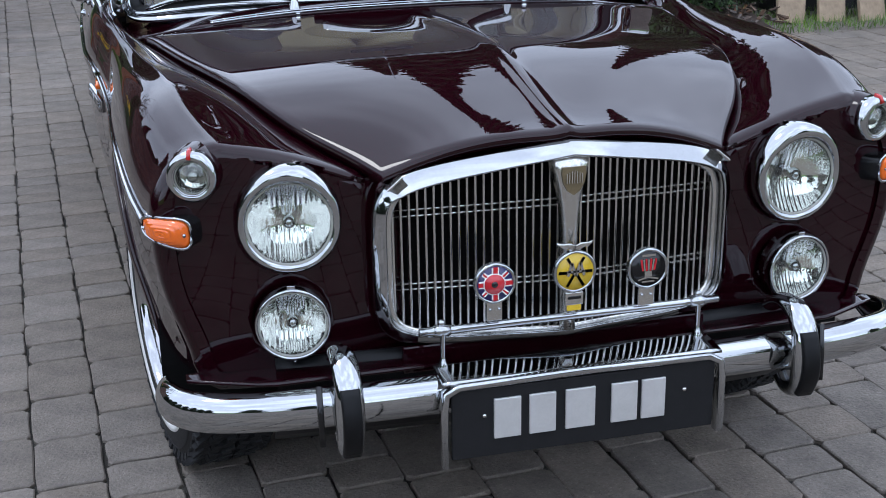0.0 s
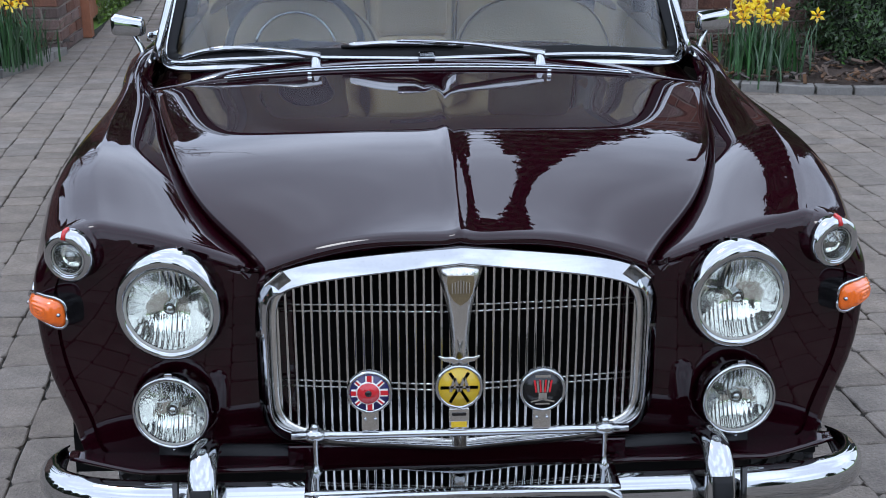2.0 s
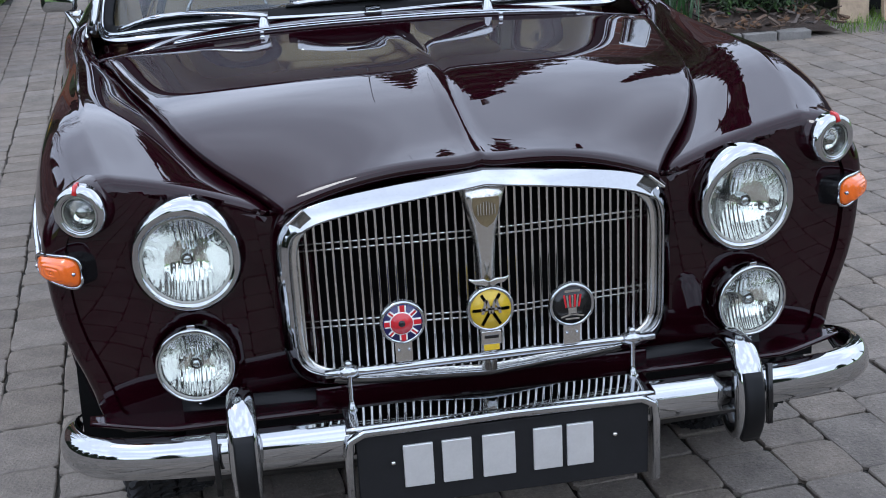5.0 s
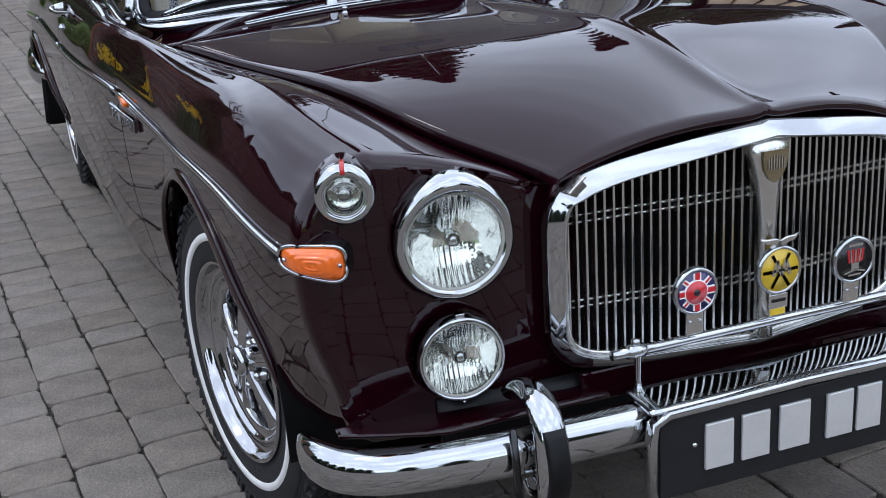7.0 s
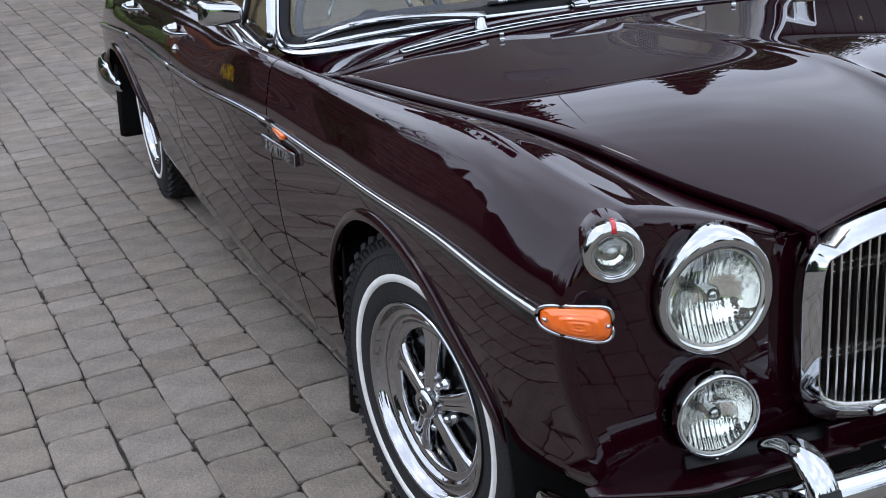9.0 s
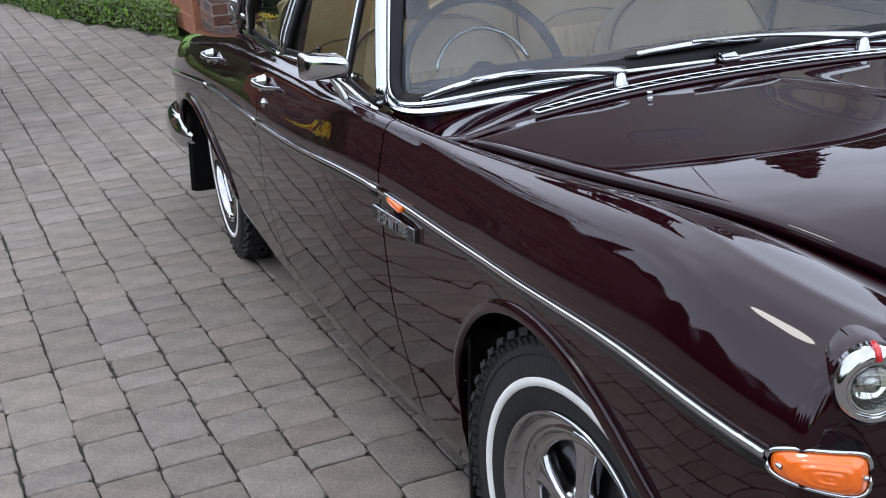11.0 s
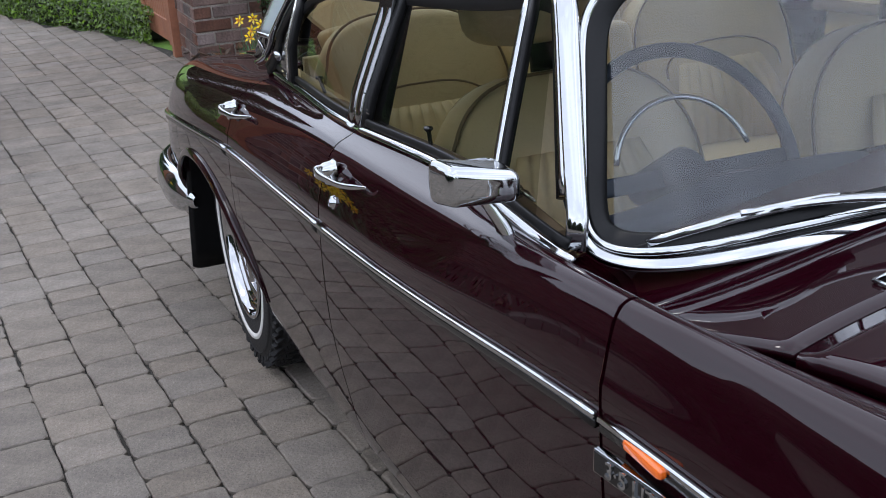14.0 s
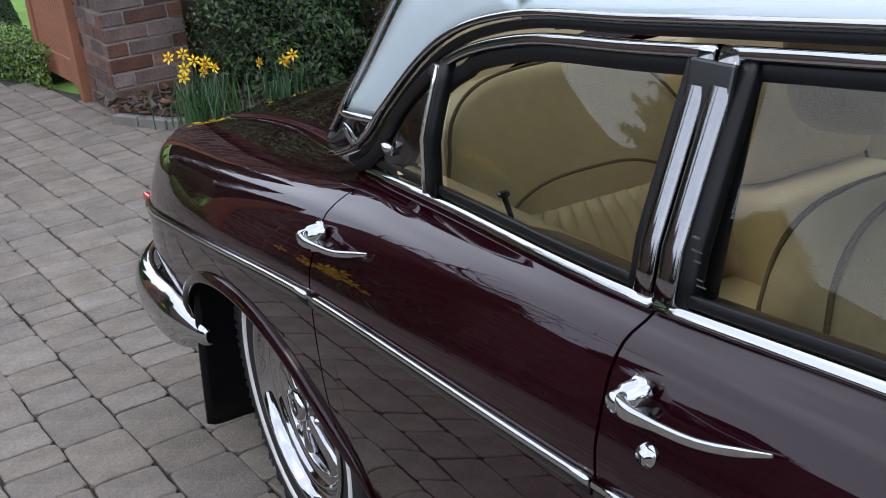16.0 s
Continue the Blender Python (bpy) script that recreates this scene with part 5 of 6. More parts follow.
    # wipers
for px, tip0, tip1, elbow in ((-0.295, -0.655, -0.425, -0.56), (0.300, -0.195, 0.075, -0.075)):
    wp = new("wiper")
    wp.parent = CAR
    base = np.array((px, 0.545, bonnet_point(abs(px), 0.545) + 0.004))
    lathe("spindle", [(0.0, 0.034), (0.008, 0.033), (0.011, 0.026), (0.013, 0.010), (0.017, 0.0), (0.017, -0.008)], CHROME, wp, 20, at=tuple(base), axis="z")
    def on_screen(x, b, lift):
        return ws(x / 0.70, b) + np.array((0, -lift, lift * 0.3))
    e = on_screen(elbow, 0.085, 0.036)
    arm = smooth_path([base + (0.012, 0, 0.030), base + (-0.03, 0.008, 0.036), (base + e) / 2 + np.array((0.02, 0.01, 0.022)), e], 18)
    sweep("arm", arm, rrect(0.010, 0.014, 0.003), CHROME, wp, out=(0, -0.5, 1), sizes=np.interp(np.linspace(0, 1, 18), (0, 0.2, 0.45, 1), (1.7, 1.5, 0.9, 0.65)))
    sweep("blade_frame", smooth_path([on_screen(tip0, 0.060, 0.020), on_screen((tip0 + tip1) / 2, 0.072, 0.030), on_screen(tip1, 0.055, 0.020)], 14), rrect(0.010, 0.013, 0.003), CHROME, wp, out=(0, -1, 0.3))
    sweep("blade_rubber", smooth_path([on_screen(tip0 - 0.02, 0.050, 0.012), on_screen((tip0 + tip1) / 2, 0.055, 0.012), on_screen(tip1 + 0.02, 0.045, 0.012)], 14), rrect(0.014, 0.008, 0.002), BLACK, wp, out=(0, -1, 0.3))
# air intake grille on the scuttle
vent = new("air_intake")
vent.parent = CAR
loop = []
def vent_pos(x, dy, lift=0.004):
    y = 0.470 + 0.045 * (1 - (abs(x) / 0.53) ** 2) + dy
    return (x, y, bonnet_point(x, y) + lift)
for x in np.linspace(-0.53, 0.53, 44):
    loop.append(vent_pos(x, -0.016))
for x in np.linspace(0.53, -0.53, 44):
    loop.append(vent_pos(x, 0.016))
sweep("frame", loop, rrect(0.006, 0.005, 0.002), CHROME, vent, out=(0, 0, 1), closed=True)
# Dark strip laid on the panel in place of the shade inside the opening.
sheet("slot", [[vent_pos(x, d, 0.002) for x in np.linspace(-0.525, 0.525, 44)] for d in (-0.015, 0.015)], VOID, vent, thick=0.004)
slat = link("slat", *box_data((0, 0, 0), (0.0045, 0.034, 0.0025)), CHROME, vent, smooth=False, bevel=0.0008)
for i in range(1, 25):
    s2 = slat if i == 1 else new("slat", slat.data)
    s2.parent = vent
    s2.location = vent_pos(-0.53 + 1.06 * i / 25, 0.0, 0.0035)
    s2.rotation_euler = (0, 0, 0.5)
for x in (-0.305, 0.305):
    lathe("washer_jet", [(0.0, 0.016), (0.006, 0.015), (0.006, 0.010), (0.004, 0.008), (0.007, 0.0)], CHROME, CAR, 12, at=(x, 0.415, bonnet_point(x, 0.415)), axis="z")
# roof aerial
ae = new("roof_aerial")
ae.parent = CAR
az = 1.462
lathe("base", [(0.0, 0.012), (0.014, 0.010), (0.016, -0.004)], GLOSSBLACK, ae, 16, at=(0, 0.985, az + 0.0), axis="z")
lathe("ferrule", [(0.010, 0.010), (0.007, 0.03), (0.004, 0.05), (0.0, 0.052)], CHROME, ae, 14, at=(0, 0.985, az), axis="z")
sweep("rod", [(0, 0.985, az + 0.05), (0, 1.02, az + 0.35), (0, 1.06, az + 0.62)], disc(0.0022, 6), CHROME, ae, out=(1, 0, 0))
sweep("rear_aerial", [(-0.60, 2.98, 0.905), (-0.45, 3.02, 0.96), (-0.2, 3.05, 1.03)], disc(0.002, 6), GLOSSBLACK, CAR, out=(0, 0, 1))


# ---------------------------------------------------------------- cabin
def pillow(name, c, half, rot, mat, parent, e=0.45, n=28, m=18, shape=None, **kw):
    """A soft block: a rounded box, turned by rot."""
    rows = []
    for v in np.linspace(-math.pi / 2, math.pi / 2, m):
        row = []
        for u in np.linspace(0, 2 * math.pi, n, endpoint=False):
            cv, sv, cu, su = math.cos(v), math.sin(v), math.cos(u), math.sin(u)
            p = lambda q: math.copysign(abs(q) ** e, q)
            x, y, z = p(cv) * p(cu), p(cv) * p(su), p(sv)
            if shape:
                x, y, z = shape(x, y, z)
            row.append(tuple(Vector(c) + rot.to_3x3() @ Vector((x * half[0], y * half[1], z * half[2]))))
        rows.append(row)
    return sheet(name, rows, mat, parent, close_m=True, **kw)


def lean(deg):
    return Matrix.Rotation(radians(-deg), 4, "X")


def round_top(x, y, z):
    """Narrows the upper corners of a backrest and hollows its front a little."""
    return x * (1 - 0.16 * max(0, z) ** 3), y - 0.18 * (1 - abs(x)) * (1 if y < 0 else 0) * -0.6, z - 0.10 * abs(x) ** 3 * max(0, z)


def pleats(name, c, w, h, rot, mat, parent, n=9, deep=0.010, bulge=0.03):
    rows = []
    for t in np.linspace(0, 1, 9):
        rows.append([tuple(Vector(c) + rot.to_3x3() @ Vector(((u - 0.5) * w * (1 - 0.25 * t**3), -deep * abs(math.sin(math.pi * n * u)) - bulge * math.sin(math.pi * t), (t - 0.5) * h))) for u in np.linspace(0, 1, n * 6 + 1)])
    return sheet(name, rows, mat, parent, thick=0.004)


def front_seat(x):
    st = new("front_seat")
    st.parent = CAR
    r = lean(15)
    pillow("backrest", (x, 1.585, 0.765), (0.275, 0.085, 0.300), r, LEATHER2, st, 0.5, shape=round_top, label="fawn leather backrest with piped edges")
    pillow("cushion", (x, 1.27, 0.50), (0.275, 0.27, 0.09), lean(-4), LEATHER, st, 0.45)
    pleats("pleated_panel", Vector((x, 1.492, 0.735)), 0.34, 0.36, r, LEATHER2, st)
    pts = []
    for a in np.linspace(-0.15, math.pi + 0.15, 40):
        ca, sa = math.cos(a), math.sin(a)
        u, w = math.copysign(abs(ca) ** 0.55, ca), math.copysign(abs(sa) ** 0.6, sa)
        pts.append(tuple(Vector((x, 1.585, 0.765)) + r.to_3x3() @ Vector((u * 0.268 * (1 - 0.12 * max(0, w) ** 3), -0.062, w * 0.293 - 0.03 * abs(u) ** 3))))
    sweep("piping", pts, disc(0.0038, 6), PIPING, st, out=(0, 1, 0))
    sweep("rear_piping", [(p[0], p[1] + 0.118, p[2] - 0.03) for p in pts], disc(0.0038, 6), PIPING, st, out=(0, 1, 0))
    box("headrest_post", (x, 1.655, 1.07), (0.07, 0.018, 0.14), GLOSSBLACK, st)
    hr = pillow("headrest", (x, 1.685, 1.205), (0.148, 0.078, 0.092), lean(8), LEATHER2, st, 0.55, label="square padded headrest")
    return st


front_seat(-0.395)
front_seat(0.395)
rs_ = new("rear_seat")
rs_.parent = CAR
for x in (-0.415, 0.415):
    pillow("backrest", (x, 2.55, 0.79), (0.245, 0.10, 0.275), lean(20), LEATHER, rs_, 0.5, shape=round_top, label="cream leather backrest")
    pleats("pleated_panel", Vector((x, 2.425, 0.70)), 0.32, 0.26, lean(20), LEATHER, rs_)
    for inset, fwd in ((0.262 * 0.91, -0.075), (0.17, -0.108)):
        pts = []
        for a in np.linspace(-0.1, math.pi + 0.1, 36):
            ca, sa = math.cos(a), math.sin(a)
            u, w = math.copysign(abs(ca) ** 0.55, ca), math.copysign(abs(sa) ** 0.6, sa)
            top_h = 0.268 if inset > 0.2 else 0.06
            pts.append(tuple(Vector((x, 2.55, 0.79)) + lean(20).to_3x3() @ Vector((u * inset * (1 - 0.12 * max(0, w) ** 3), fwd, w * top_h - 0.026 * abs(u) ** 3))))
        sweep("piping", pts, disc(0.0032, 6), PIPING, rs_, out=(0, 1, 0))
pillow("centre_backrest", (0, 2.555, 0.80), (0.165, 0.085, 0.255), lean(20), LEATHER, rs_, 0.3)
pillow("armrest", (0, 2.50, 0.865), (0.140, 0.11, 0.105), lean(14), LEATHER, rs_, 0.28, label="folded centre armrest")
pillow("armrest_base", (0, 2.42, 0.66), (0.150, 0.16, 0.12), lean(8), LEATHER, rs_, 0.35)
pillow("cushion", (0, 2.22, 0.50), (0.64, 0.26, 0.09), lean(-4), LEATHER, rs_, 0.35)
sheet("parcel_shelf", [[(x, 2.70, 0.962) for x in (-0.58, 0, 0.58)], [(x, 2.80, 0.960) for x in (-0.54, 0, 0.54)], [(x, 2.88, 0.958) for x in (-0.42, 0, 0.42)]], LEATHER2, CAR, thick=0.02, smooth=False)
pillow("shelf_edge", (0, 2.70, 0.985), (0.60, 0.035, 0.045), lean(0), LEATHER, CAR, 0.4)
box("seat_back_panel", (0, 2.71, 0.70), (1.30, 0.03, 0.50), LEATHER2, CAR)
box("cabin_carpet", (0, 1.75, 0.36), (1.42, 1.9, 0.05), PIPING, CAR)
box("bulkhead", (0, 0.80, 0.66), (1.40, 0.04, 0.60), NAVY, CAR)
for sg in (-1, 1):
    for y0, y1 in ((0.90, 1.60), (1.68, 2.42)):
        rows = [[(sg * (0.755 - 0.02 * math.sin(math.pi * t)), y, 0.42 + 0.56 * t) for y in np.linspace(y0, y1, 6)] for t in np.linspace(0, 1, 8)]
        cd = sheet("door_trim", rows, LEATHER, CAR, thick=0.03)
        sweep("door_capping", [(sg * (w - 0.040), y, z - 0.008) for y in np.linspace(y0 - 0.06, y1 + 0.04, 8) for w, z in [side(y, [9.0])[0]]], rrect(0.05, 0.03, 0.01), PIPING, cd, out=(sg, 0, 0))
        pillow("armrest", (sg * 0.70, (y0 + y1) / 2, 0.74), (0.035, 0.20, 0.03), lean(0), LEATHER, cd, 0.5)
# dashboard with a hood over the dials
dash = [[(x, 0.79 + 0.13 * t, 1.010 - 0.010 * t - 0.05 * t**4 + (0.035 * math.exp(-((x + 0.38) / 0.20) ** 4) * math.sin(math.pi * t * 0.9))) for x in np.linspace(-0.70, 0.70, 41)] for t in np.linspace(0, 1, 10)]
dd = sheet("dashboard", dash, NAVY, CAR, thick=0.02)
box("dash_face", (0, 0.905, 0.86), (1.38, 0.05, 0.20), NAVY, dd)
swl = new("steering_wheel")
swl.parent, swl.location, swl.rotation_euler = CAR, (-0.385, 1.15, 0.945), (radians(66), 0, 0)
sweep("rim", [(0.205 * math.cos(a), 0.205 * math.sin(a), 0) for a in np.linspace(0, 2 * np.pi, 48, endpoint=False)], disc(0.0125, 10), NAVY, swl, closed=True)
sweep("horn_ring", [(0.125 * math.cos(a), 0.125 * math.sin(a), 0.01) for a in np.linspace(radians(15), radians(165), 26)], disc(0.005, 8), CHROME, swl)
lathe("hub", [(0.0, 0.03), (0.03, 0.026), (0.045, 0.0), (0.04, -0.05), (0.03, -0.15)], NAVY, swl, 24, axis="z")
for a in (0, 180):
    sweep("spoke", [(0.03 * math.cos(radians(a)), 0, 0), (0.20 * math.cos(radians(a)), 0.0, -0.004)], rrect(0.01, 0.03, 0.004), NAVY, swl)
mv = new("interior_mirror")
mv.parent = CAR
pillow("casing", (0.0, 0.985, 1.295), (0.108, 0.016, 0.034), lean(0), NAVY, mv, 0.35)
sweep("stem", [(0, 0.97, 1.385), (0, 0.975, 1.34), (0, 0.98, 1.31)], disc(0.005, 8), CHROME, mv, out=(1, 0, 0))
lathe("bead", [(0.0, -0.006), (0.006, 0.0), (0.0, 0.008)], CHROME, mv, 12, at=(0, 0.962, 1.297), axis="z")
# headlining
lin = [[(x * 0.93, y, z - 0.03) for x, y, z in row] for row in roof_rows]
sheet("headlining", lin, LINING, CAR, thick=0.006)

# set every part of the car to its proportions; round parts keep their shape and only move
for ob in CAR.children_recursive:
    up, moved = ob.parent, False
    while up is not CAR:
        moved |= up.location.length > 0
        up = up.parent
    if moved or ob in wheels:
        continue
    if ob.location.length > 0:
        ob.location = placed(ob.location)[0]
    elif ob.type == "MESH":
        co = np.empty(len(ob.data.vertices) * 3)
        ob.data.vertices.foreach_get("co", co)
        ob.data.vertices.foreach_set("co", placed(co).ravel())
        ob.data.update()

# ---------------------------------------------------------------- ground and surroundings
PAVER = material("paver_stone", (0.172, 0.148, 0.124), 0.85, vary=0.34, scale=9, bump=0.55, bump_scale=120, object_random=0.12, spec=0.3, grit=0.5)
PAVER_FAR = material("paver_stone_far", (0.172, 0.148, 0.124), 0.85, vary=0.34, scale=9, bump=0.55, bump_scale=120, island=0.12, spec=0.3, grit=0.5)
JOINT = material("jointing_sand", (0.028, 0.025, 0.020), 0.95, vary=0.5, scale=30, bump=0.6, bump_scale=200)
LAWN = material("lawn_grass", (0.13, 0.25, 0.035), 0.9, vary=0.3, scale=2.5, bump=0.7, bump_scale=90)
SOIL = material("bark_mulch", (0.045, 0.030, 0.022), 0.95, vary=0.5, scale=14, bump=0.9, bump_scale=60)
CHIP = material("bark_chip", (0.085, 0.055, 0.038), 0.9, vary=0.3, scale=30, island=0.55)
BRICK = material("old_red_brick", (0.135, 0.078, 0.062), 0.9, vary=0.5, scale=11, bump=0.6, bump_scale=70, object_random=0.42)
BRICK_FAR = material("old_red_brick_far", (0.135, 0.078, 0.062), 0.9, vary=0.5, scale=11, bump=0.6, bump_scale=70, island=0.42)
MORTAR = material("lime_mortar", (0.25, 0.22, 0.19), 0.95, vary=0.35, scale=12, bump=0.6, bump_scale=120)
CEDAR = material("stained_timber", (0.30, 0.105, 0.045), 0.55, vary=0.25, scale=6, bump=0.3, bump_scale=50, island=0.10)
PLANK = material("weathered_plank", (0.36, 0.27, 0.18), 0.8, vary=0.3, scale=5, bump=0.4, bump_scale=40)
IRON = material("black_iron", (0.012, 0.012, 0.013), 0.5, vary=0.3, scale=20)
BOXLEAF = material("box_leaf", (0.11, 0.19, 0.028), 0.6, island=0.42, vary=0.2, scale=2)
YEWLEAF = material("yew_leaf", (0.035, 0.07, 0.02), 0.65, island=0.45, vary=0.25, scale=2)
TREELEAF = material("tree_leaf", (0.028, 0.042, 0.018), 0.7, island=0.5, vary=0.3, scale=1)
# Near-black fill: the shade between the leaves is put into its colour.
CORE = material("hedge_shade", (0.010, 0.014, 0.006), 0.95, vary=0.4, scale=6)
BARK = material("tree_bark", (0.07, 0.055, 0.042), 0.9, vary=0.35, scale=12, bump=0.7, bump_scale=30)
STEM = material("daffodil_leaf", (0.035, 0.09, 0.03), 0.5, island=0.35, vary=0.2, scale=10)
PETAL = material("daffodil_petal", (0.78, 0.56, 0.02), 0.5, island=0.15, vary=0.1, scale=30)
TRUMPET = material("daffodil_trumpet", (0.72, 0.36, 0.01), 0.5, vary=0.1, scale=30)
KERB = material("kerb_stone", (0.19, 0.18, 0.165), 0.85, vary=0.25, scale=8, bump=0.5, bump_scale=80)
SLATE = material("slate_grey", (0.10, 0.105, 0.115), 0.7, vary=0.2, scale=5)
RNG = np.random.RandomState(7)


def raw(name, verts, faces, mat, parent=None, smooth=False):
    me = bpy.data.meshes.new(name)
    me.from_pydata(np.asarray(verts, float).tolist(), [], np.asarray(faces).tolist() if len(faces) and np.ndim(faces) == 2 else faces)
    me.materials.append(mat)
    if smooth:
        me.polygons.foreach_set("use_smooth", [True] * len(me.polygons))
    ob = new(name, me)
    if parent:
        ob.parent = parent
    return ob


ground = link("ground", [(-400, -400, -0.02), (400, -400, -0.02), (400, 400, -0.02), (-400, 400, -0.02)], [(0, 1, 2, 3)], LAWN, smooth=False)
tagged(ground, "green lawn and earth running to the horizon", kind="structure")
rise = lambda y: 1.0 * min(1.0, max(0.0, (y - 12.5) / 24.0)) ** 1.2
LAWN_Y = np.linspace(6.9, 44, 24)
lawn = sheet("lawn", [[(x0 - 24 * u, y, -0.01 + rise(y) * min(1.0, 0.12 + 1.3 * u)) for u in (0, 0.05, 0.12, 0.25, 0.5, 1)] for y, x0 in zip(LAWN_Y, np.interp(LAWN_Y, (6.9, 10, 16, 26, 44), (-2.6, -2.45, -2.6, -3.6, -5.5)))], LAWN)
tagged(lawn, "bright mown lawn rising gently behind the hedge", kind="structure")
drive = link("driveway_bed", [(x, y, -0.012) for x, y in ((-15, -9), (9, -9), (9, 6.2), (0.3, 7.2), (-0.1, 7.9), (-0.4, 9), (-0.85, 10.1), (-1.54, 12.7), (-2.15, 15.5), (-2.28, 10), (-2.3, 6.9), (-15, 6.2))], [tuple(range(12))], JOINT, smooth=False)
tagged(drive, "dark jointing sand under the block paving of the driveway", kind="structure")


def leaf_quads(points, normals, size, spread=0.9):
    """One small bent leaf (two triangles as a quad) at each point."""
    n = len(points)
    d = normals + RNG.normal(0, spread, (n, 3))
    d /= np.linalg.norm(d, axis=1, keepdims=True)
    h = np.cross(d, RNG.normal(0, 1, (n, 3)))
    h /= np.linalg.norm(h, axis=1, keepdims=True) + 1e-9
    k = np.cross(d, h)
    s = (size * RNG.uniform(0.6, 1.4, n))[:, None]
    v = np.stack([points - h * s, points - k * s * 0.45 + d * s * 0.15, points + h * s, points + k * s * 0.45 + d * s * 0.15], 1).reshape(-1, 3)
    return v, np.arange(n * 4).reshape(n, 4)


def conifer(name, at, height, radius, count, mat, size, label, power=1.6, lumps=0.22, column=False):
    """A dense upright evergreen: a short stem, a near-black core for the inner shade and a crown of many leaf sprays.
    """
    tree = new(name)
    tree.location = at
    tagged(tree, label, "shrub" if height < 2 else "tree")
    u = RNG.uniform(0, 1, count)
    a = RNG.uniform(0, 2 * np.pi, count)
    prof = (1 - u**power) if not column else np.minimum(1, (1 - u) * 5) * (0.85 + 0.15 * np.sin(u * 9))
    lump = 1 + lumps * (np.sin(a * 5 + u * 17) * np.sin(u * 31 + a * 2) + RNG.normal(0, 0.35, count))
    r = radius * prof * lump * np.sqrt(RNG.uniform(0.55, 1, count))
    p = np.c_[r * np.cos(a), r * np.sin(a), 0.04 + u * height]
    nrm = np.c_[np.cos(a), np.sin(a), np.full(count, 0.45)]
    v, f = leaf_quads(p, nrm, size)
    raw("crown", v, f, mat, tree)
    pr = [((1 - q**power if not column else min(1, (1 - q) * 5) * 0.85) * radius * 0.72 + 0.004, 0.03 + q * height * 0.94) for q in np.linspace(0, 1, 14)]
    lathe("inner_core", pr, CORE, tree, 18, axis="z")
    lathe("trunk", [(radius * 0.12 + 0.02, -0.02), (radius * 0.08 + 0.01, height * 0.3), (0.01, height * 0.7)], BARK, tree, 10, axis="z")
    return tree


def hedge(name, path, w, h, count, label):
    """A clipped hedge along a path, made of leaf sprays over a solid core coloured as inner shade."""
    hd = new(name)
    tagged(hd, label, "hedge")
    path = smooth_path(path, 60)
    t = np.gradient(path, axis=0)
    t /= np.linalg.norm(t, axis=1, keepdims=True)
    i = RNG.randint(0, 59, count)
    q = RNG.uniform(0, 1, count)[:, None]
    c = path[i] * (1 - q) + path[i + 1] * q
    side_v = np.stack([-t[i][:, 1], t[i][:, 0]], -1)
    face = RNG.uniform(0, 2 * h + w, count)
    off = np.where(face < h, -w / 2, np.where(face < h + w, face - h - w / 2, w / 2)) * (1 + 0.05 * RNG.normal(0, 1, count))
    z = np.where(face < h, face, np.where(face < h + w, h, 2 * h + w - face)) + 0.015 * RNG.normal(0, 1, count) + 0.02 * np.sin(c[:, 0] * 3 + c[:, 1] * 2.3)
    p = np.c_[c + side_v * off[:, None], np.maximum(z, 0.01)]
    nrm = np.c_[side_v * np.sign(off)[:, None] * np.where((face < h) | (face > h + w), 1, 0)[:, None], np.where((face >= h) & (face <= h + w), 1, 0.2)]
    v, f = leaf_quads(p, nrm, 0.017, 0.8)
    raw("leaves", v, f, BOXLEAF, hd)
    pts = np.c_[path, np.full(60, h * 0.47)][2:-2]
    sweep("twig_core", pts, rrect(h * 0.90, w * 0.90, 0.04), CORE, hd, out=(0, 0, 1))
    return hd


# ---- block paving, laid in courses that run along the drive
TURN = radians(4.5)
DX, DY = np.array((math.cos(TURN), math.sin(TURN))), np.array((-math.sin(TURN), math.cos(TURN)))
COURSE, GAP, DEEP = 0.160, 0.0042, 0.03


def paver_verts(w, l, r):
    """A tumbled block: eased top edge and a slightly crooked outline."""
    a, b, e = w / 2 - GAP / 2, l / 2 - GAP / 2, 0.0032
    outline = []
    for sx, sy, px, py in ((-1, -1, 1, 0), (1, -1, 0, 1), (1, 1, -1, 0), (-1, 1, 0, -1)):
        cx, cy = sx * a + r.uniform(-0.003, 0.003), sy * b + r.uniform(-0.003, 0.003)
        outline.append((cx + px * 0.012, cy + py * 0.012))
        for q in (0.36, 0.68):
            outline.append((cx + px * 2 * a * q + abs(py) * r.uniform(-0.003, 0.003), cy + py * 2 * b * q + abs(px) * r.uniform(-0.003, 0.003)))
        outline.append((cx + px * (2 * a - 0.012), cy + py * (2 * b - 0.012)))
    top = [(x * (1 - e / a), y * (1 - e / b), 0) for x, y in outline]
    return top + [(x, y, -e) for x, y in outline] + [(x, y, -DEEP) for x, y in outline]


PAVER_FACES = [(i, i + 1, 14 - i, 15 - i) for i in range(7)] + [(k + i, 16 + k + i, 16 + k + (i + 1) % 16, k + (i + 1) % 16) for k in (0, 16) for i in range(16)]
LENGTHS = (0.12, 0.16, 0.16, 0.24)
paver_mesh = {}
for L in (0.12, 0.16, 0.24):
    for k in range(6):
        jr = random.Random(k * 17 + int(L * 100))
        me = bpy.data.meshes.new("paver")
        me.from_pydata(paver_verts(COURSE, L, jr), [], PAVER_FACES)
        me.materials.append(PAVER)
        paver_mesh[L, k] = me


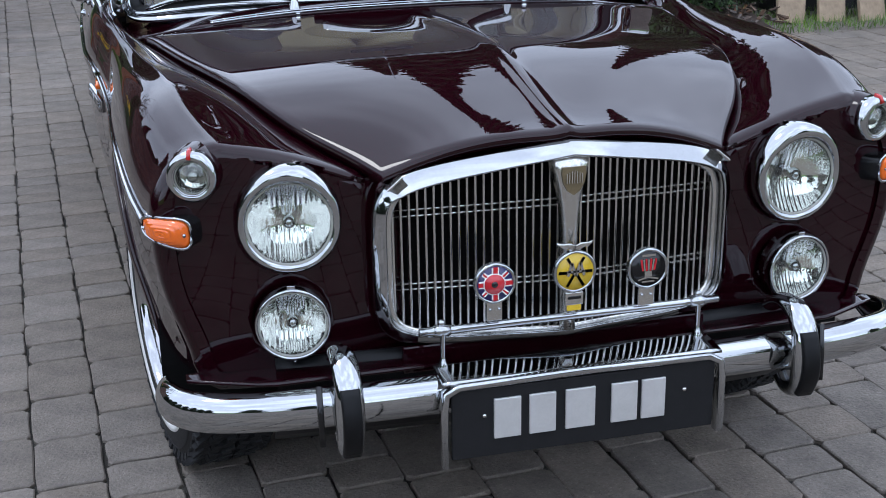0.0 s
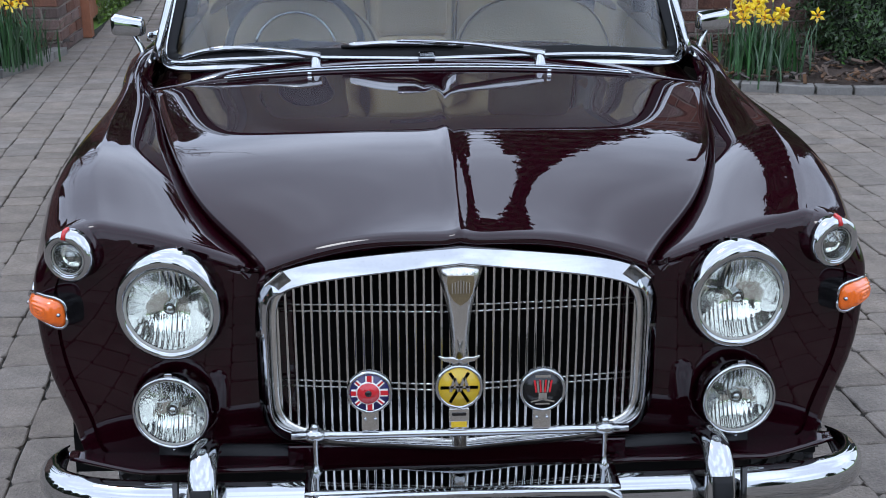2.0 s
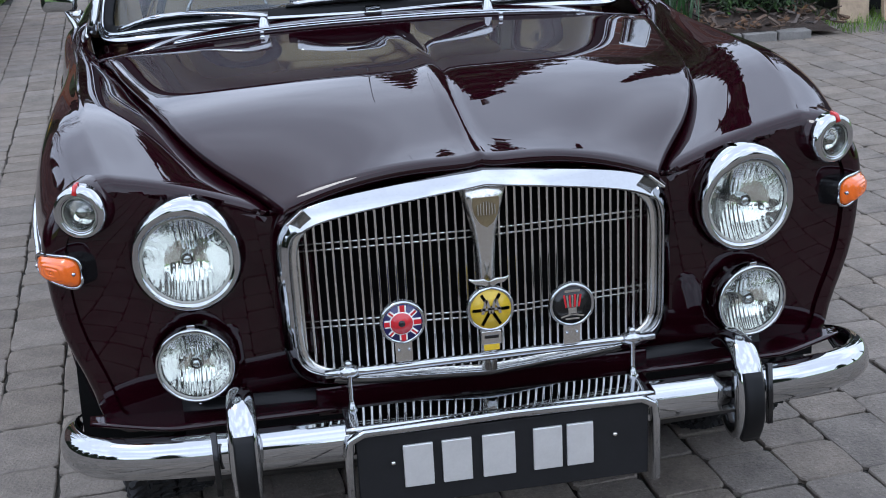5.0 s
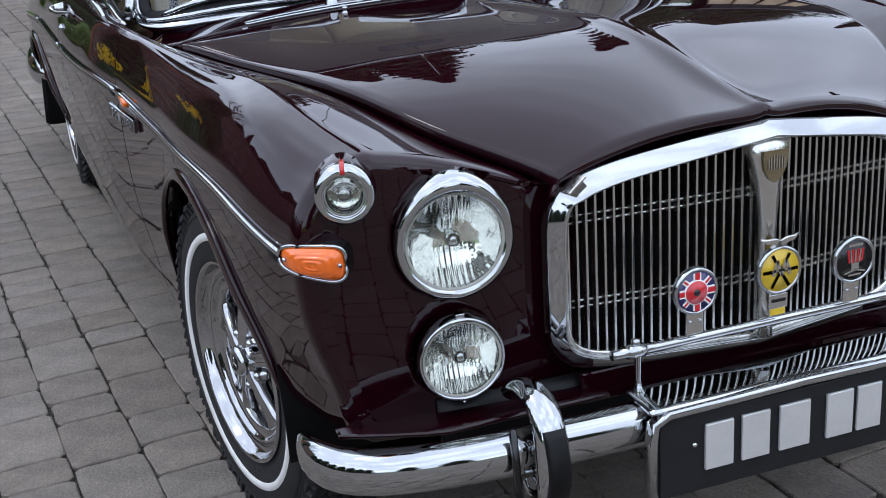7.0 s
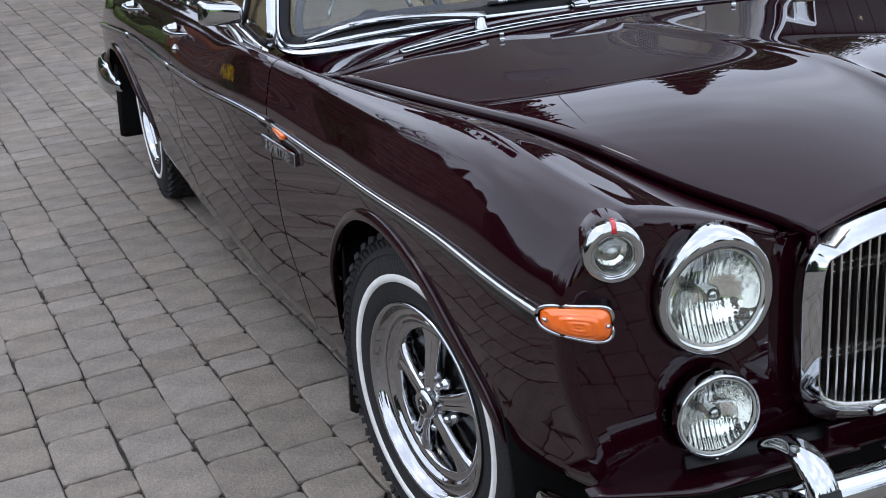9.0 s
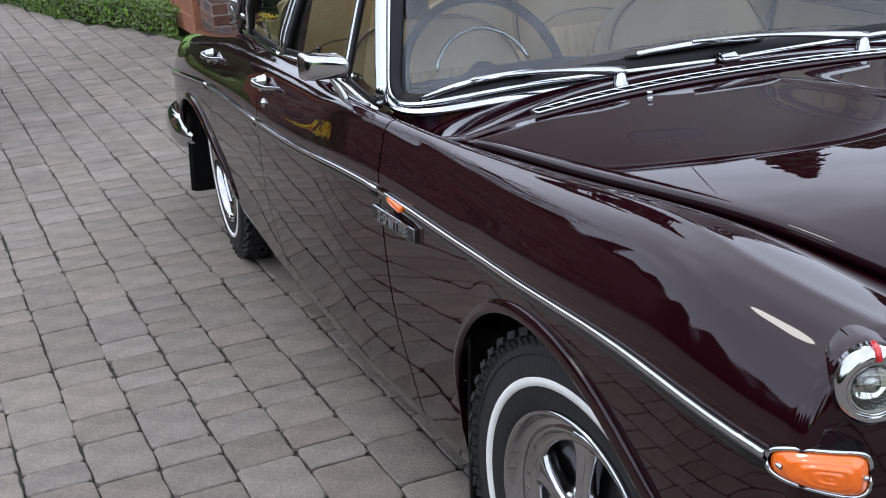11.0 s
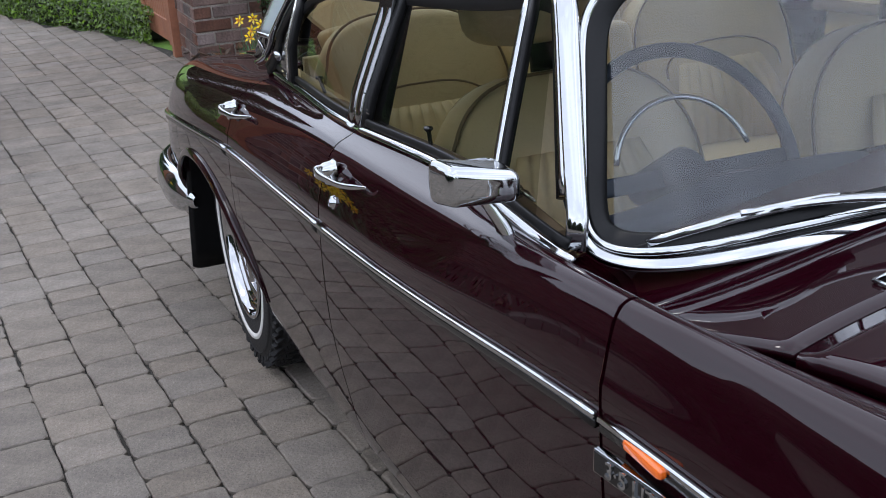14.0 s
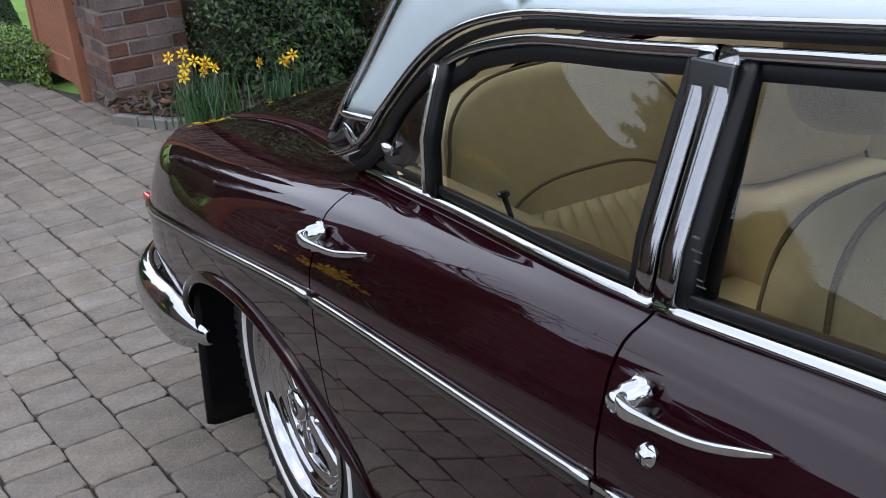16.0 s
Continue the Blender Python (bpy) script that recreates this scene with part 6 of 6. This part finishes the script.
def on_drive(x, y):
    if y < 6.0:
        return -5.5 < x < 8.2
    return -2.28 < x < np.interp(y, (6.0, 7.1, 7.9, 9.0, 10.1, 12.7, 15.5), (1.0, 0.1, -0.15, -0.42, -0.87, -1.55, -2.2)) and y < 15.4


pavers_far_v, pavers_far_f, near = [], [], []
rng = random.Random(3)
for i in range(-62, 63):
    s = -12.0 + rng.random() * 0.24
    while s < 27:
        L = rng.choice(LENGTHS)
        c = DX * (i * COURSE) + DY * (s + L / 2)
        s += L
        x, y = c
        if not on_drive(x, y):
            continue
        z, tilt = rng.uniform(-0.0015, 0.0015), (rng.uniform(-0.006, 0.006), rng.uniform(-0.006, 0.006))
        if -2.05 < x < -0.72 and -0.2 < y < 4.4 and len(near) < 300:
            near.append((x, y, z, tilt, L))
            continue
        base = len(pavers_far_v)
        ca, sa = math.cos(TURN), math.sin(TURN)
        for px, py, pz in paver_verts(COURSE, L, rng):
            pavers_far_v.append((x + px * ca - py * sa, y + px * sa + py * ca, z + pz + px * tilt[0] + py * tilt[1]))
        pavers_far_f += [tuple(base + k for k in f) for f in PAVER_FACES]
paving = raw("block_paving", pavers_far_v, pavers_far_f, PAVER_FAR)
tagged(paving, "weathered grey-brown block paving of the driveway laid in courses", kind="stuff")
paving.parent = drive

# ---- raised kerbs and planted beds
def bed(name, edge, back, label):
    pts = smooth_path(edge, 30)
    n = len(pts)
    top = [(x, y, 0.035 + 0.02 * math.sin(x * 5 + y * 3)) for x, y in pts]
    rows = [top] + [[(x + (bx - x) * t, y + (by - y) * t, 0.05 + 0.03 * math.sin(7 * x + 11 * t) * (1 - t) + 0.05 * t) for (x, y), (bx, by) in zip(pts, smooth_path(back, n))] for t in (0.15, 0.3, 0.5, 0.75, 1)]
    b = sheet(name, rows, SOIL, None)
    tagged(b, label, kind="structure")
    chips = []
    for _ in range(900):
        i, t = RNG.randint(0, n), RNG.uniform(0, 1) ** 1.5
        (x, y), (bx, by) = pts[i], (rows[-1][i][0], rows[-1][i][1])
        p = (x + (bx - x) * t + RNG.normal(0, 0.05), y + (by - y) * t + RNG.normal(0, 0.05), 0.075 + 0.05 * t + RNG.uniform(0, 0.02))
        rot = Euler((RNG.uniform(-0.6, 0.6), RNG.uniform(-0.6, 0.6), RNG.uniform(0, 6.3))).to_matrix()
        chips.append(box_data(p, (RNG.uniform(0.03, 0.09), RNG.uniform(0.012, 0.03), 0.008), rot))
    c = raw("bark_chips", *joined(chips), CHIP)
    c.parent = b
    tagged(c, kind="stuff")
    d = np.r_[0, np.cumsum(np.linalg.norm(np.diff(pts, axis=0), axis=1))]
    f, k = cubic(d, pts), 0
    while k * 0.21 + 0.2 < d[-1]:
        p0, p1 = f(k * 0.21)[0], f(k * 0.21 + 0.2)[0]
        mid, v = (p0 + p1) / 2, p1 - p0
        kb = box("kerb_stone", (mid[0], mid[1], 0.012), (0.2, 0.10, 0.075), KERB, b, rot=Matrix.Rotation(math.atan2(v[1], v[0]), 4, "Z") @ Matrix.Rotation(RNG.uniform(-0.02, 0.02), 4, "Y"), bevel=0.006)
        k += 1
    return b


bed("planting_bed_right", [(-0.16, 7.10), (-0.09, 6.95), (0.0, 6.755), (0.5, 6.1), (1.2, 5.2), (1.93, 4.60), (2.67, 4.42), (3.2, 4.40)], [(0.0, 7.15), (0.2, 7.3), (0.5, 7.2), (1.0, 6.6), (1.7, 5.85), (2.3, 5.62), (2.8, 5.62), (3.2, 5.62)], "dark bark-mulched bed edged with small kerb stones")
bed("planting_bed_left", [(-2.30, 6.02), (-2.37, 5.66), (-2.63, 5.03), (-3.3, 4.7), (-4.5, 4.55), (-7.5, 4.5)], [(-2.6, 6.1), (-2.9, 6.1), (-3.3, 6.12), (-4.0, 6.15), (-5.2, 6.15), (-8, 6.15)], "dark bark-mulched bed with spring bulbs and kerb stones")


# ---- brick piers and walls
def brick_block(name, x0, x1, y0, y1, h, label, singles=0, faces=("front",), seed=1):
    """A mortared block with single bricks on the faces that are seen."""
    r = random.Random(seed)
    wall = box(name, ((x0 + x1) / 2, (y0 + y1) / 2, h / 2), (x1 - x0 - 0.002, y1 - y0 - 0.002, h), MORTAR, bevel=0)
    tagged(wall, label, kind="structure")
    me = {}
    for L in (0.215, 0.1025):
        m = bpy.data.meshes.new("brick")
        v, f = box_data((0, 0, 0), (L, 0.05, 0.066))
        bm = bmesh.new()
        for q in v:
            bm.verts.new(q)
        bm.verts.ensure_lookup_table()
        for q in f:
            bm.faces.new([bm.verts[i] for i in q])
        bmesh.ops.recalc_face_normals(bm, faces=bm.faces)
        bmesh.ops.bevel(bm, geom=list(bm.edges), offset=0.005, segments=1, affect="EDGES")
        bm.to_mesh(m)
        bm.free()
        m.materials.append(BRICK)
        me[L] = m
    rest, count = [], 0
    for face in faces:
        length = (x1 - x0) if face in ("front", "back") else (y1 - y0)
        for row in range(int(h / 0.0775)):
            s = 0.0 if row % 2 else -0.1125
            while s < length - 0.02:
                L = 0.215
                a, b = max(s, 0), min(s + L, length)
                s += L + 0.0105
                if b - a < 0.03:
                    continue
                mid, z = (a + b) / 2, row * 0.0775 + 0.04
                out = r.uniform(-0.004, 0.004)
                if face == "front":
                    p, rz = (x0 + mid, y0 + 0.018 + out, z), 0
                elif face == "back":
                    p, rz = (x0 + mid, y1 - 0.018 + out, z), 0
                elif face == "left":
                    p, rz = (x0 + 0.018 + out, y0 + mid, z), math.pi / 2
                else:
                    p, rz = (x1 - 0.018 + out, y0 + mid, z), math.pi / 2
                turn = (r.uniform(-0.01, 0.01), r.uniform(-0.012, 0.012), rz + r.uniform(-0.012, 0.012))
                full = abs(b - a - 0.215) < 0.002
                if count < singles and (full or abs(b - a - 0.1025) < 0.012):
                    o = new("brick", me[0.215 if full else 0.1025])
                    o.parent, o.location, o.rotation_euler = wall, p, turn
                    count += 1
                else:
                    rest.append(box_data(p, (b - a, 0.05, 0.066), Euler(turn).to_matrix()))
    if rest:
        o = raw("brickwork", *joined(rest), BRICK_FAR)
        o.parent = wall
        tagged(o, kind="stuff")
    return wall


# ---- wooden gates
def gate(name, hinge, angle, length, height, label):
    g = new(name)
    g.location, g.rotation_euler = hinge, (0, 0, angle)
    tagged(g, label, "gate")
    n = 12
    w = (length - 0.2) / n
    me = None
    for i in range(n):
        o = box("board", (0, 0, 0), (w - 0.006, 0.022, height - 0.3), CEDAR, g, bevel=0.003) if me is None else new("board", me)
        me = o.data
        o.parent, o.location = g, (0.1 + w * (i + 0.5), 0, height / 2 + 0.06)
    for x in (0.05, length - 0.05):
        box("stile", (x, 0, height / 2 + 0.06), (0.10, 0.05, height), CEDAR, g)
    for z in (0.15, height * 0.52, height - 0.02):
        box("rail", (length / 2, 0, z), (length - 0.2, 0.046, 0.14), CEDAR, g)
    for z in (0.2, height - 0.2):
        box("hinge", (0.12, -0.03, z), (0.28, 0.008, 0.04), IRON, g, bevel=0.001)
    return g


gate("garden_gate", (-0.165, 7.83, 0.0), radians(92.6), 0.95, 1.75, "open red-brown boarded timber gate beside a brick pier")
gate("garden_gate", (-2.30, 6.72, 0.0), radians(93), 1.10, 1.75, "open red-brown boarded timber gate beside a brick pier")
for x, y in ((-2.27, 6.70), (-0.15, 7.80)):
    gp = box("gate_post", (x, y, 0.95), (0.09, 0.09, 1.9), CEDAR)
    tagged(gp, "square red-brown timber gate post against the brick pier", "post")

# ---- hedges, clipped cones and lawns
hedge("box_hedge", [(-0.08, 8.35), (-0.24, 9.05), (-0.66, 10.1), (-1.34, 12.7), (-1.9, 14.8)], 0.36, 0.21, 26000, "low clipped green box hedge lining the drive")
hedge("box_hedge", [(-2.52, 7.25), (-2.49, 8.6), (-2.48, 10), (-2.5, 13), (-2.7, 16)], 0.42, 0.30, 34000, "low clipped green box hedge lining the drive")
cone = conifer("topiary_cone", (-2.53, 7.95, 0.0), 0.90, 0.24, 9000, YEWLEAF, 0.014, "clipped dark green yew cone standing in the hedge", 1.15, 0.05)
tagged(cone, group="topiary cones along the drive")
for x, y, k in ((-2.53, 10.0, 0.78), (-2.66, 11.6, 0.70), (-2.6, 13.2, 0.66), (-0.22, 9.9, 0.62), (-0.75, 12.0, 0.66), (0.45, 11.5, 0.7)):
    copy_thing(cone, pose(x, y, 0, 0, 0, 40 * x) @ Matrix.Scale(k, 4))


# ---- evergreens against the wall
conifer("evergreen_shrub", (0.70, 6.72, 0.04), 2.2, 0.40, 60000, YEWLEAF, 0.015, "tall dark green evergreen against the brick wall", 3.0, 0.3, True)
conifer("evergreen_shrub", (1.48, 5.95, 0.04), 2.4, 0.44, 52000, YEWLEAF, 0.016, "tall dark green evergreen against the brick wall", 3.0, 0.3, True)
conifer("evergreen_shrub", (3.02, 5.22, 0.04), 2.5, 0.42, 46000, YEWLEAF, 0.016, "broad dark green evergreen against the brick wall", 3.0, 0.3, True)
conifer("evergreen_shrub", (-2.98, 5.72, 0.04), 2.3, 0.34, 36000, YEWLEAF, 0.015, "dark green evergreen beside the brick pier", 3.0, 0.3, True)
conifer("evergreen_shrub", (-3.1, 16.6, 0.0), 2.4, 1.5, 30000, YEWLEAF, 0.035, "broad dark evergreen at the far side of the lawn", 3.0, 0.3)


def daffodils(at, leaves, flowers, spread, seed, label, size=1.0):
    """A clump of strap leaves with trumpet flowers on stems."""
    r = np.random.RandomState(seed)
    cl = new("daffodil_clump")
    cl.location, cl.scale = at, (size, size, size)
    tagged(cl, label, "flowers", "daffodils in the beds")
    vs, fs = [], []
    for _ in range(leaves):
        x, y = r.normal(0, spread, 2)
        a, h, bend = r.uniform(0, 6.3), r.uniform(0.24, 0.42), r.uniform(0.02, 0.16)
        dx, dy = math.cos(a), math.sin(a)
        for k, t in enumerate((0, 0.35, 0.7, 1)):
            w = 0.006 * (1, 1.05, 0.8, 0.15)[k]
            cx, cy, cz_ = x + dx * bend * t * t, y + dy * bend * t * t, h * t * (1 - 0.12 * t * bend / 0.16)
            vs += [(cx - dy * w, cy + dx * w, cz_), (cx + dy * w, cy - dx * w, cz_)]
        b = len(vs) - 8
        fs += [(b + 2 * k, b + 2 * k + 1, b + 2 * k + 3, b + 2 * k + 2) for k in range(3)]
    lv = raw("leaves", vs, fs, STEM, cl)
    for _ in range(flowers):
        x, y = r.normal(0, spread * 0.95, 2)
        h = r.uniform(0.36, 0.52)
        fl = new("flower")
        fl.parent, fl.location = cl, (x, y, 0)
        face = r.uniform(-2.4, -0.7)
        sweep("stem", [(0, 0, 0), (0.005, 0, h * 0.6), (0.0, 0.0, h)], disc(0.0035, 5), STEM, fl, out=(1, 0, 0))
        turn = Matrix.Translation((0, 0, h)) @ Matrix.Rotation(face, 4, "Z") @ Matrix.Rotation(radians(78 + r.uniform(-15, 15)), 4, "Y")
        pv, pf = [], []
        for i in range(6):
            a = i * math.pi / 3
            for rad, da in ((0.006, 0), (0.034, 0.36), (0.056, 0.0), (0.034, -0.36)):
                pv.append(tuple(turn @ Vector((rad * math.cos(a + da), rad * math.sin(a + da), 0.004 * (i % 2) + (0.008 if rad > 0.04 else 0)))))
            pf.append((4 * i, 4 * i + 1, 4 * i + 2, 4 * i + 3))
        raw("petals", pv, pf, PETAL, fl)
        tv, tf = lathe_data([(0.008, 0.0), (0.010, 0.012), (0.013, 0.022), (0.017, 0.026)], 10, axis="z")
        raw("trumpet", [tuple(turn @ Vector(q)) for q in tv], tf, TRUMPET, fl)
    return cl


daffodils((-2.54, 5.42, 0.05), 280, 22, 0.14, 11, "yellow daffodils flowering in a green clump beside the brick pier", 0.98)
daffodils((2.13, 4.82, 0.05), 280, 22, 0.14, 12, "yellow daffodils flowering in a green clump below the brick wall", 0.92)
daffodils((0.14, 6.50, 0.05), 180, 9, 0.13, 13, "yellow daffodils flowering in a green clump beside the gate pier", 0.62)
daffodils((0.46, 6.32, 0.06), 90, 4, 0.10, 14, "yellow daffodils flowering in a green clump below the brick wall", 0.58)


# ---- trees: trunk, limbs and a crown of leaf sprays
def tree(name, at, height, crown_r, count, seed, label, leaf=TREELEAF, size=0.13, bare=False):
    r = np.random.RandomState(seed)
    tr = new(name)
    tr.location = at
    tagged(tr, label, "tree")
    tk = [(0, 0, -0.05), (0.03, 0.02, height * 0.25), (-0.04, 0.05, height * 0.5), (0.02, -0.02, height * 0.8)]
    sweep("trunk", smooth_path(tk, 12), disc(height * 0.022, 9), BARK, tr, out=(1, 0, 0), sizes=np.linspace(1.25, 0.25, 12))
    limbs, tips = [], []
    for i in range(34 if bare else 16):
        a, z0 = r.uniform(0, 6.3), height * r.uniform(0.25, 0.75)
        ln = crown_r * r.uniform(0.5, 1.0)
        p = [(0, 0, z0), (math.cos(a) * ln * 0.5, math.sin(a) * ln * 0.5, z0 + ln * 0.25), (math.cos(a) * ln, math.sin(a) * ln, z0 + ln * r.uniform(0.4, 0.9))]
        limbs.append(sweep_data(smooth_path(p, 7), disc(height * 0.007, 5), (0, 0, 1), sizes=np.linspace(1, 0.2, 7)))
        tips.append(p[2])
        if bare:
            for _ in range(9):
                q = np.array(p[1]) + (np.array(p[2]) - p[1]) * r.uniform(0, 1)
                e = q + np.array((r.normal(0, 0.5), r.normal(0, 0.5), r.uniform(0.3, 1.2)))
                limbs.append(sweep_data([q, (q + e) / 2 + r.normal(0, 0.06, 3), e], disc(0.014, 4), (1, 0, 0), sizes=(1, 0.7, 0.2)))
    link("limbs", *joined(limbs), BARK, tr)
    if not bare:
        k = 46
        cen = np.c_[r.normal(0, crown_r * 0.42, (k, 2)), height * r.uniform(0.32, 0.92, k)]
        cen[:, :2] *= (1.25 - cen[:, 2:] / height)
        i = r.randint(0, k, count)
        d = r.normal(0, 1, (count, 3))
        d /= np.linalg.norm(d, axis=1, keepdims=True)
        p = cen[i] + d * (crown_r * r.uniform(0.16, 0.42, count))[:, None] * np.array((1, 1, 0.8))
        v, f = leaf_quads(p, d, size, 0.6)
        raw("crown", v, f, leaf, tr)
    return tr


def spruce(name, at, height, radius, count, seed, label):
    r = np.random.RandomState(seed)
    tr = new(name)
    tr.location = at
    tagged(tr, label, "tree")
    sweep("trunk", [(0, 0, 0), (0.02, 0, height * 0.5), (0, 0, height * 0.97)], disc(height * 0.018, 8), BARK, tr, out=(1, 0, 0), sizes=(1.2, 0.7, 0.1))
    u = r.uniform(0.03, 1, count) ** 0.85
    lay = np.floor(u * 15) / 15
    fall = (u - lay) * 15
    a = r.uniform(0, 6.283, count)
    rr = radius * (1 - lay) ** 0.85 * (0.35 + 0.65 * (1 - fall)) * np.sqrt(r.uniform(0.15, 1, count)) * (1 + 0.25 * np.sin(a * 6 + lay * 40))
    p = np.c_[rr * np.cos(a), rr * np.sin(a), u * height]
    v, f = leaf_quads(p, np.c_[np.cos(a), np.sin(a), np.full(count, 0.3)], 0.16, 0.5)
    raw("crown", v, f, TREELEAF, tr)
    return tr


s1 = spruce("spruce_tree", (2.6, 11.5, 0), 11.0, 1.9, 14000, 21, "tall dark spruce tree behind the brick wall")
for x, y, k in ((6.2, 11.0, 0.68), (9.5, 9.0, 0.38), (12.0, 4.5, 0.32), (12.5, -1.0, 0.32), (3.6, 24.0, 1.4), (-10.0, 13.0, 0.62)):
    copy_thing(s1, pose(x, y, 0, 0, 0, 70 * x) @ Matrix.Scale(k, 4))
t1 = conifer("evergreen_tree", (-30.0, 36.0, 0.6), 10.5, 3.4, 24000, TREELEAF, 0.11, "dense dark evergreen tree at the edge of the garden", 3.0, 0.35)
for x, y, k in ((-6.3, 4.2, 0.20), (-6.4, 3.0, 0.19), (-6.2, 1.8, 0.21), (-6.3, 0.6, 0.19), (-6.5, -0.6, 0.20), (-6.3, -1.8, 0.21), (-6.4, -3.0, 0.19), (-6.6, -4.3, 0.21), (-11.2, 10.8, 0.42), (-6.5, -12.0, 0.42), (-2.0, -13.0, 0.40), (3.0, -12.5, 0.43), (8.0, -11.5, 0.47), (12.0, -5.0, 0.33), (-23, 40, 1.1), (-17, 42, 1.05), (-11.5, 43, 1.05), (-5, 43, 1.1), (1.5, 41, 1.05), (8, 39, 1.1), (14, 34, 1.05), (19, 27, 1.05)):
    copy_thing(t1, pose(x, y, 0.6 if y > 30 else 0, 0, 0, 55 * x) @ Matrix.Scale(k, 4))
tree("bare_tree", (-7.2, 15.5, 0), 9.0, 3.4, 0, 41, "leafless spreading tree with fine bare twigs", bare=True)

# ---- stack of planks leaning by a dark shed at the edge of the drive
shed = new("timber_shed")
tagged(shed, "small dark timber shed beside the drive", "shed")
for i in range(9):
    box("wall_board", (3.66 + 0.19 * i, 5.10, 0.75), (0.185, 0.03, 1.5), IRON, shed, bevel=0.004)
for i in range(3):
    box("side_board", (3.56, 5.22 + 0.19 * i, 0.75), (0.03, 0.185, 1.5), IRON, shed, bevel=0.004)
rf = box("roof", (4.44, 5.45, 1.55), (2.1, 1.0, 0.08), SLATE, shed, rot=Matrix.Rotation(radians(6), 4, "X"))
for i in range(4):
    pl = box("wooden_plank", (0, 0, 0), (0.20, 0.03, 1.2), PLANK, bevel=0.004)
    pl.matrix_world = pose(3.50 + 0.24 * i, 4.84 - 0.03 * i, 0.58, -14, 6 - 3 * i, 4 * i)
    tagged(pl, "weathered pale wooden plank leaning against the shed", "plank", "planks leaning on the shed")
gs = []
for _ in range(2500):
    x, y = RNG.uniform(3.25, 5.3), RNG.uniform(4.35, 5.05)
    a, h = RNG.uniform(0, 6.3), RNG.uniform(0.03, 0.08)
    gs.append(([(x, y, 0), (x + 0.006 * math.cos(a), y + 0.006 * math.sin(a), 0), (x + RNG.normal(0, 0.02), y + RNG.normal(0, 0.02), h)], [(0, 1, 2)]))
gr = raw("grass_verge", *joined(gs), BOXLEAF)
tagged(gr, "ragged strip of green grass beside the drive", kind="stuff")

# ---- brick piers, walls and the nearest paving stones
brick_block("pier_right", -0.145, 0.265, 7.13, 7.74, 2.2, "square old red brick gate pier with lime mortar", 300, ("left", "front"), 5)
slant = brick_block("wall_right", 0.0, 2.60, 0.0, 0.25, 2.1, "old red brick garden wall in shade", 0, ("front",), 6)
slant.matrix_world = pose(0.27, 7.50, 0, 0, 0, -46.5) @ Matrix.Translation(slant.location)
brick_block("wall_corner", 1.85, 3.3, 5.62, 5.88, 2.1, "old red brick garden wall in shade", 260, ("front",), 9)
brick_block("pier_left", -3.30, -2.29, 6.02, 6.65, 2.3, "square old red brick gate pier with lime mortar", 300, ("front", "right"), 7)
brick_block("wall_left", -9.0, -3.30, 6.2, 6.5, 2.1, "old red brick garden wall", 0, ("front",), 8)
lb = box("letter_slot", (2.06, 5.615, 0.775), (0.14, 0.05, 0.36), IRON)
tagged(lb, "tall narrow black iron fitting fixed to the brick wall", "wall fitting")
for k, (x, y, z, tilt, L) in enumerate(near):
    o = new("paver", paver_mesh[L, k * 7 % 6])
    o.parent = drive
    o.location, o.rotation_euler = (x, y, z), (tilt[1], -tilt[0], TURN)
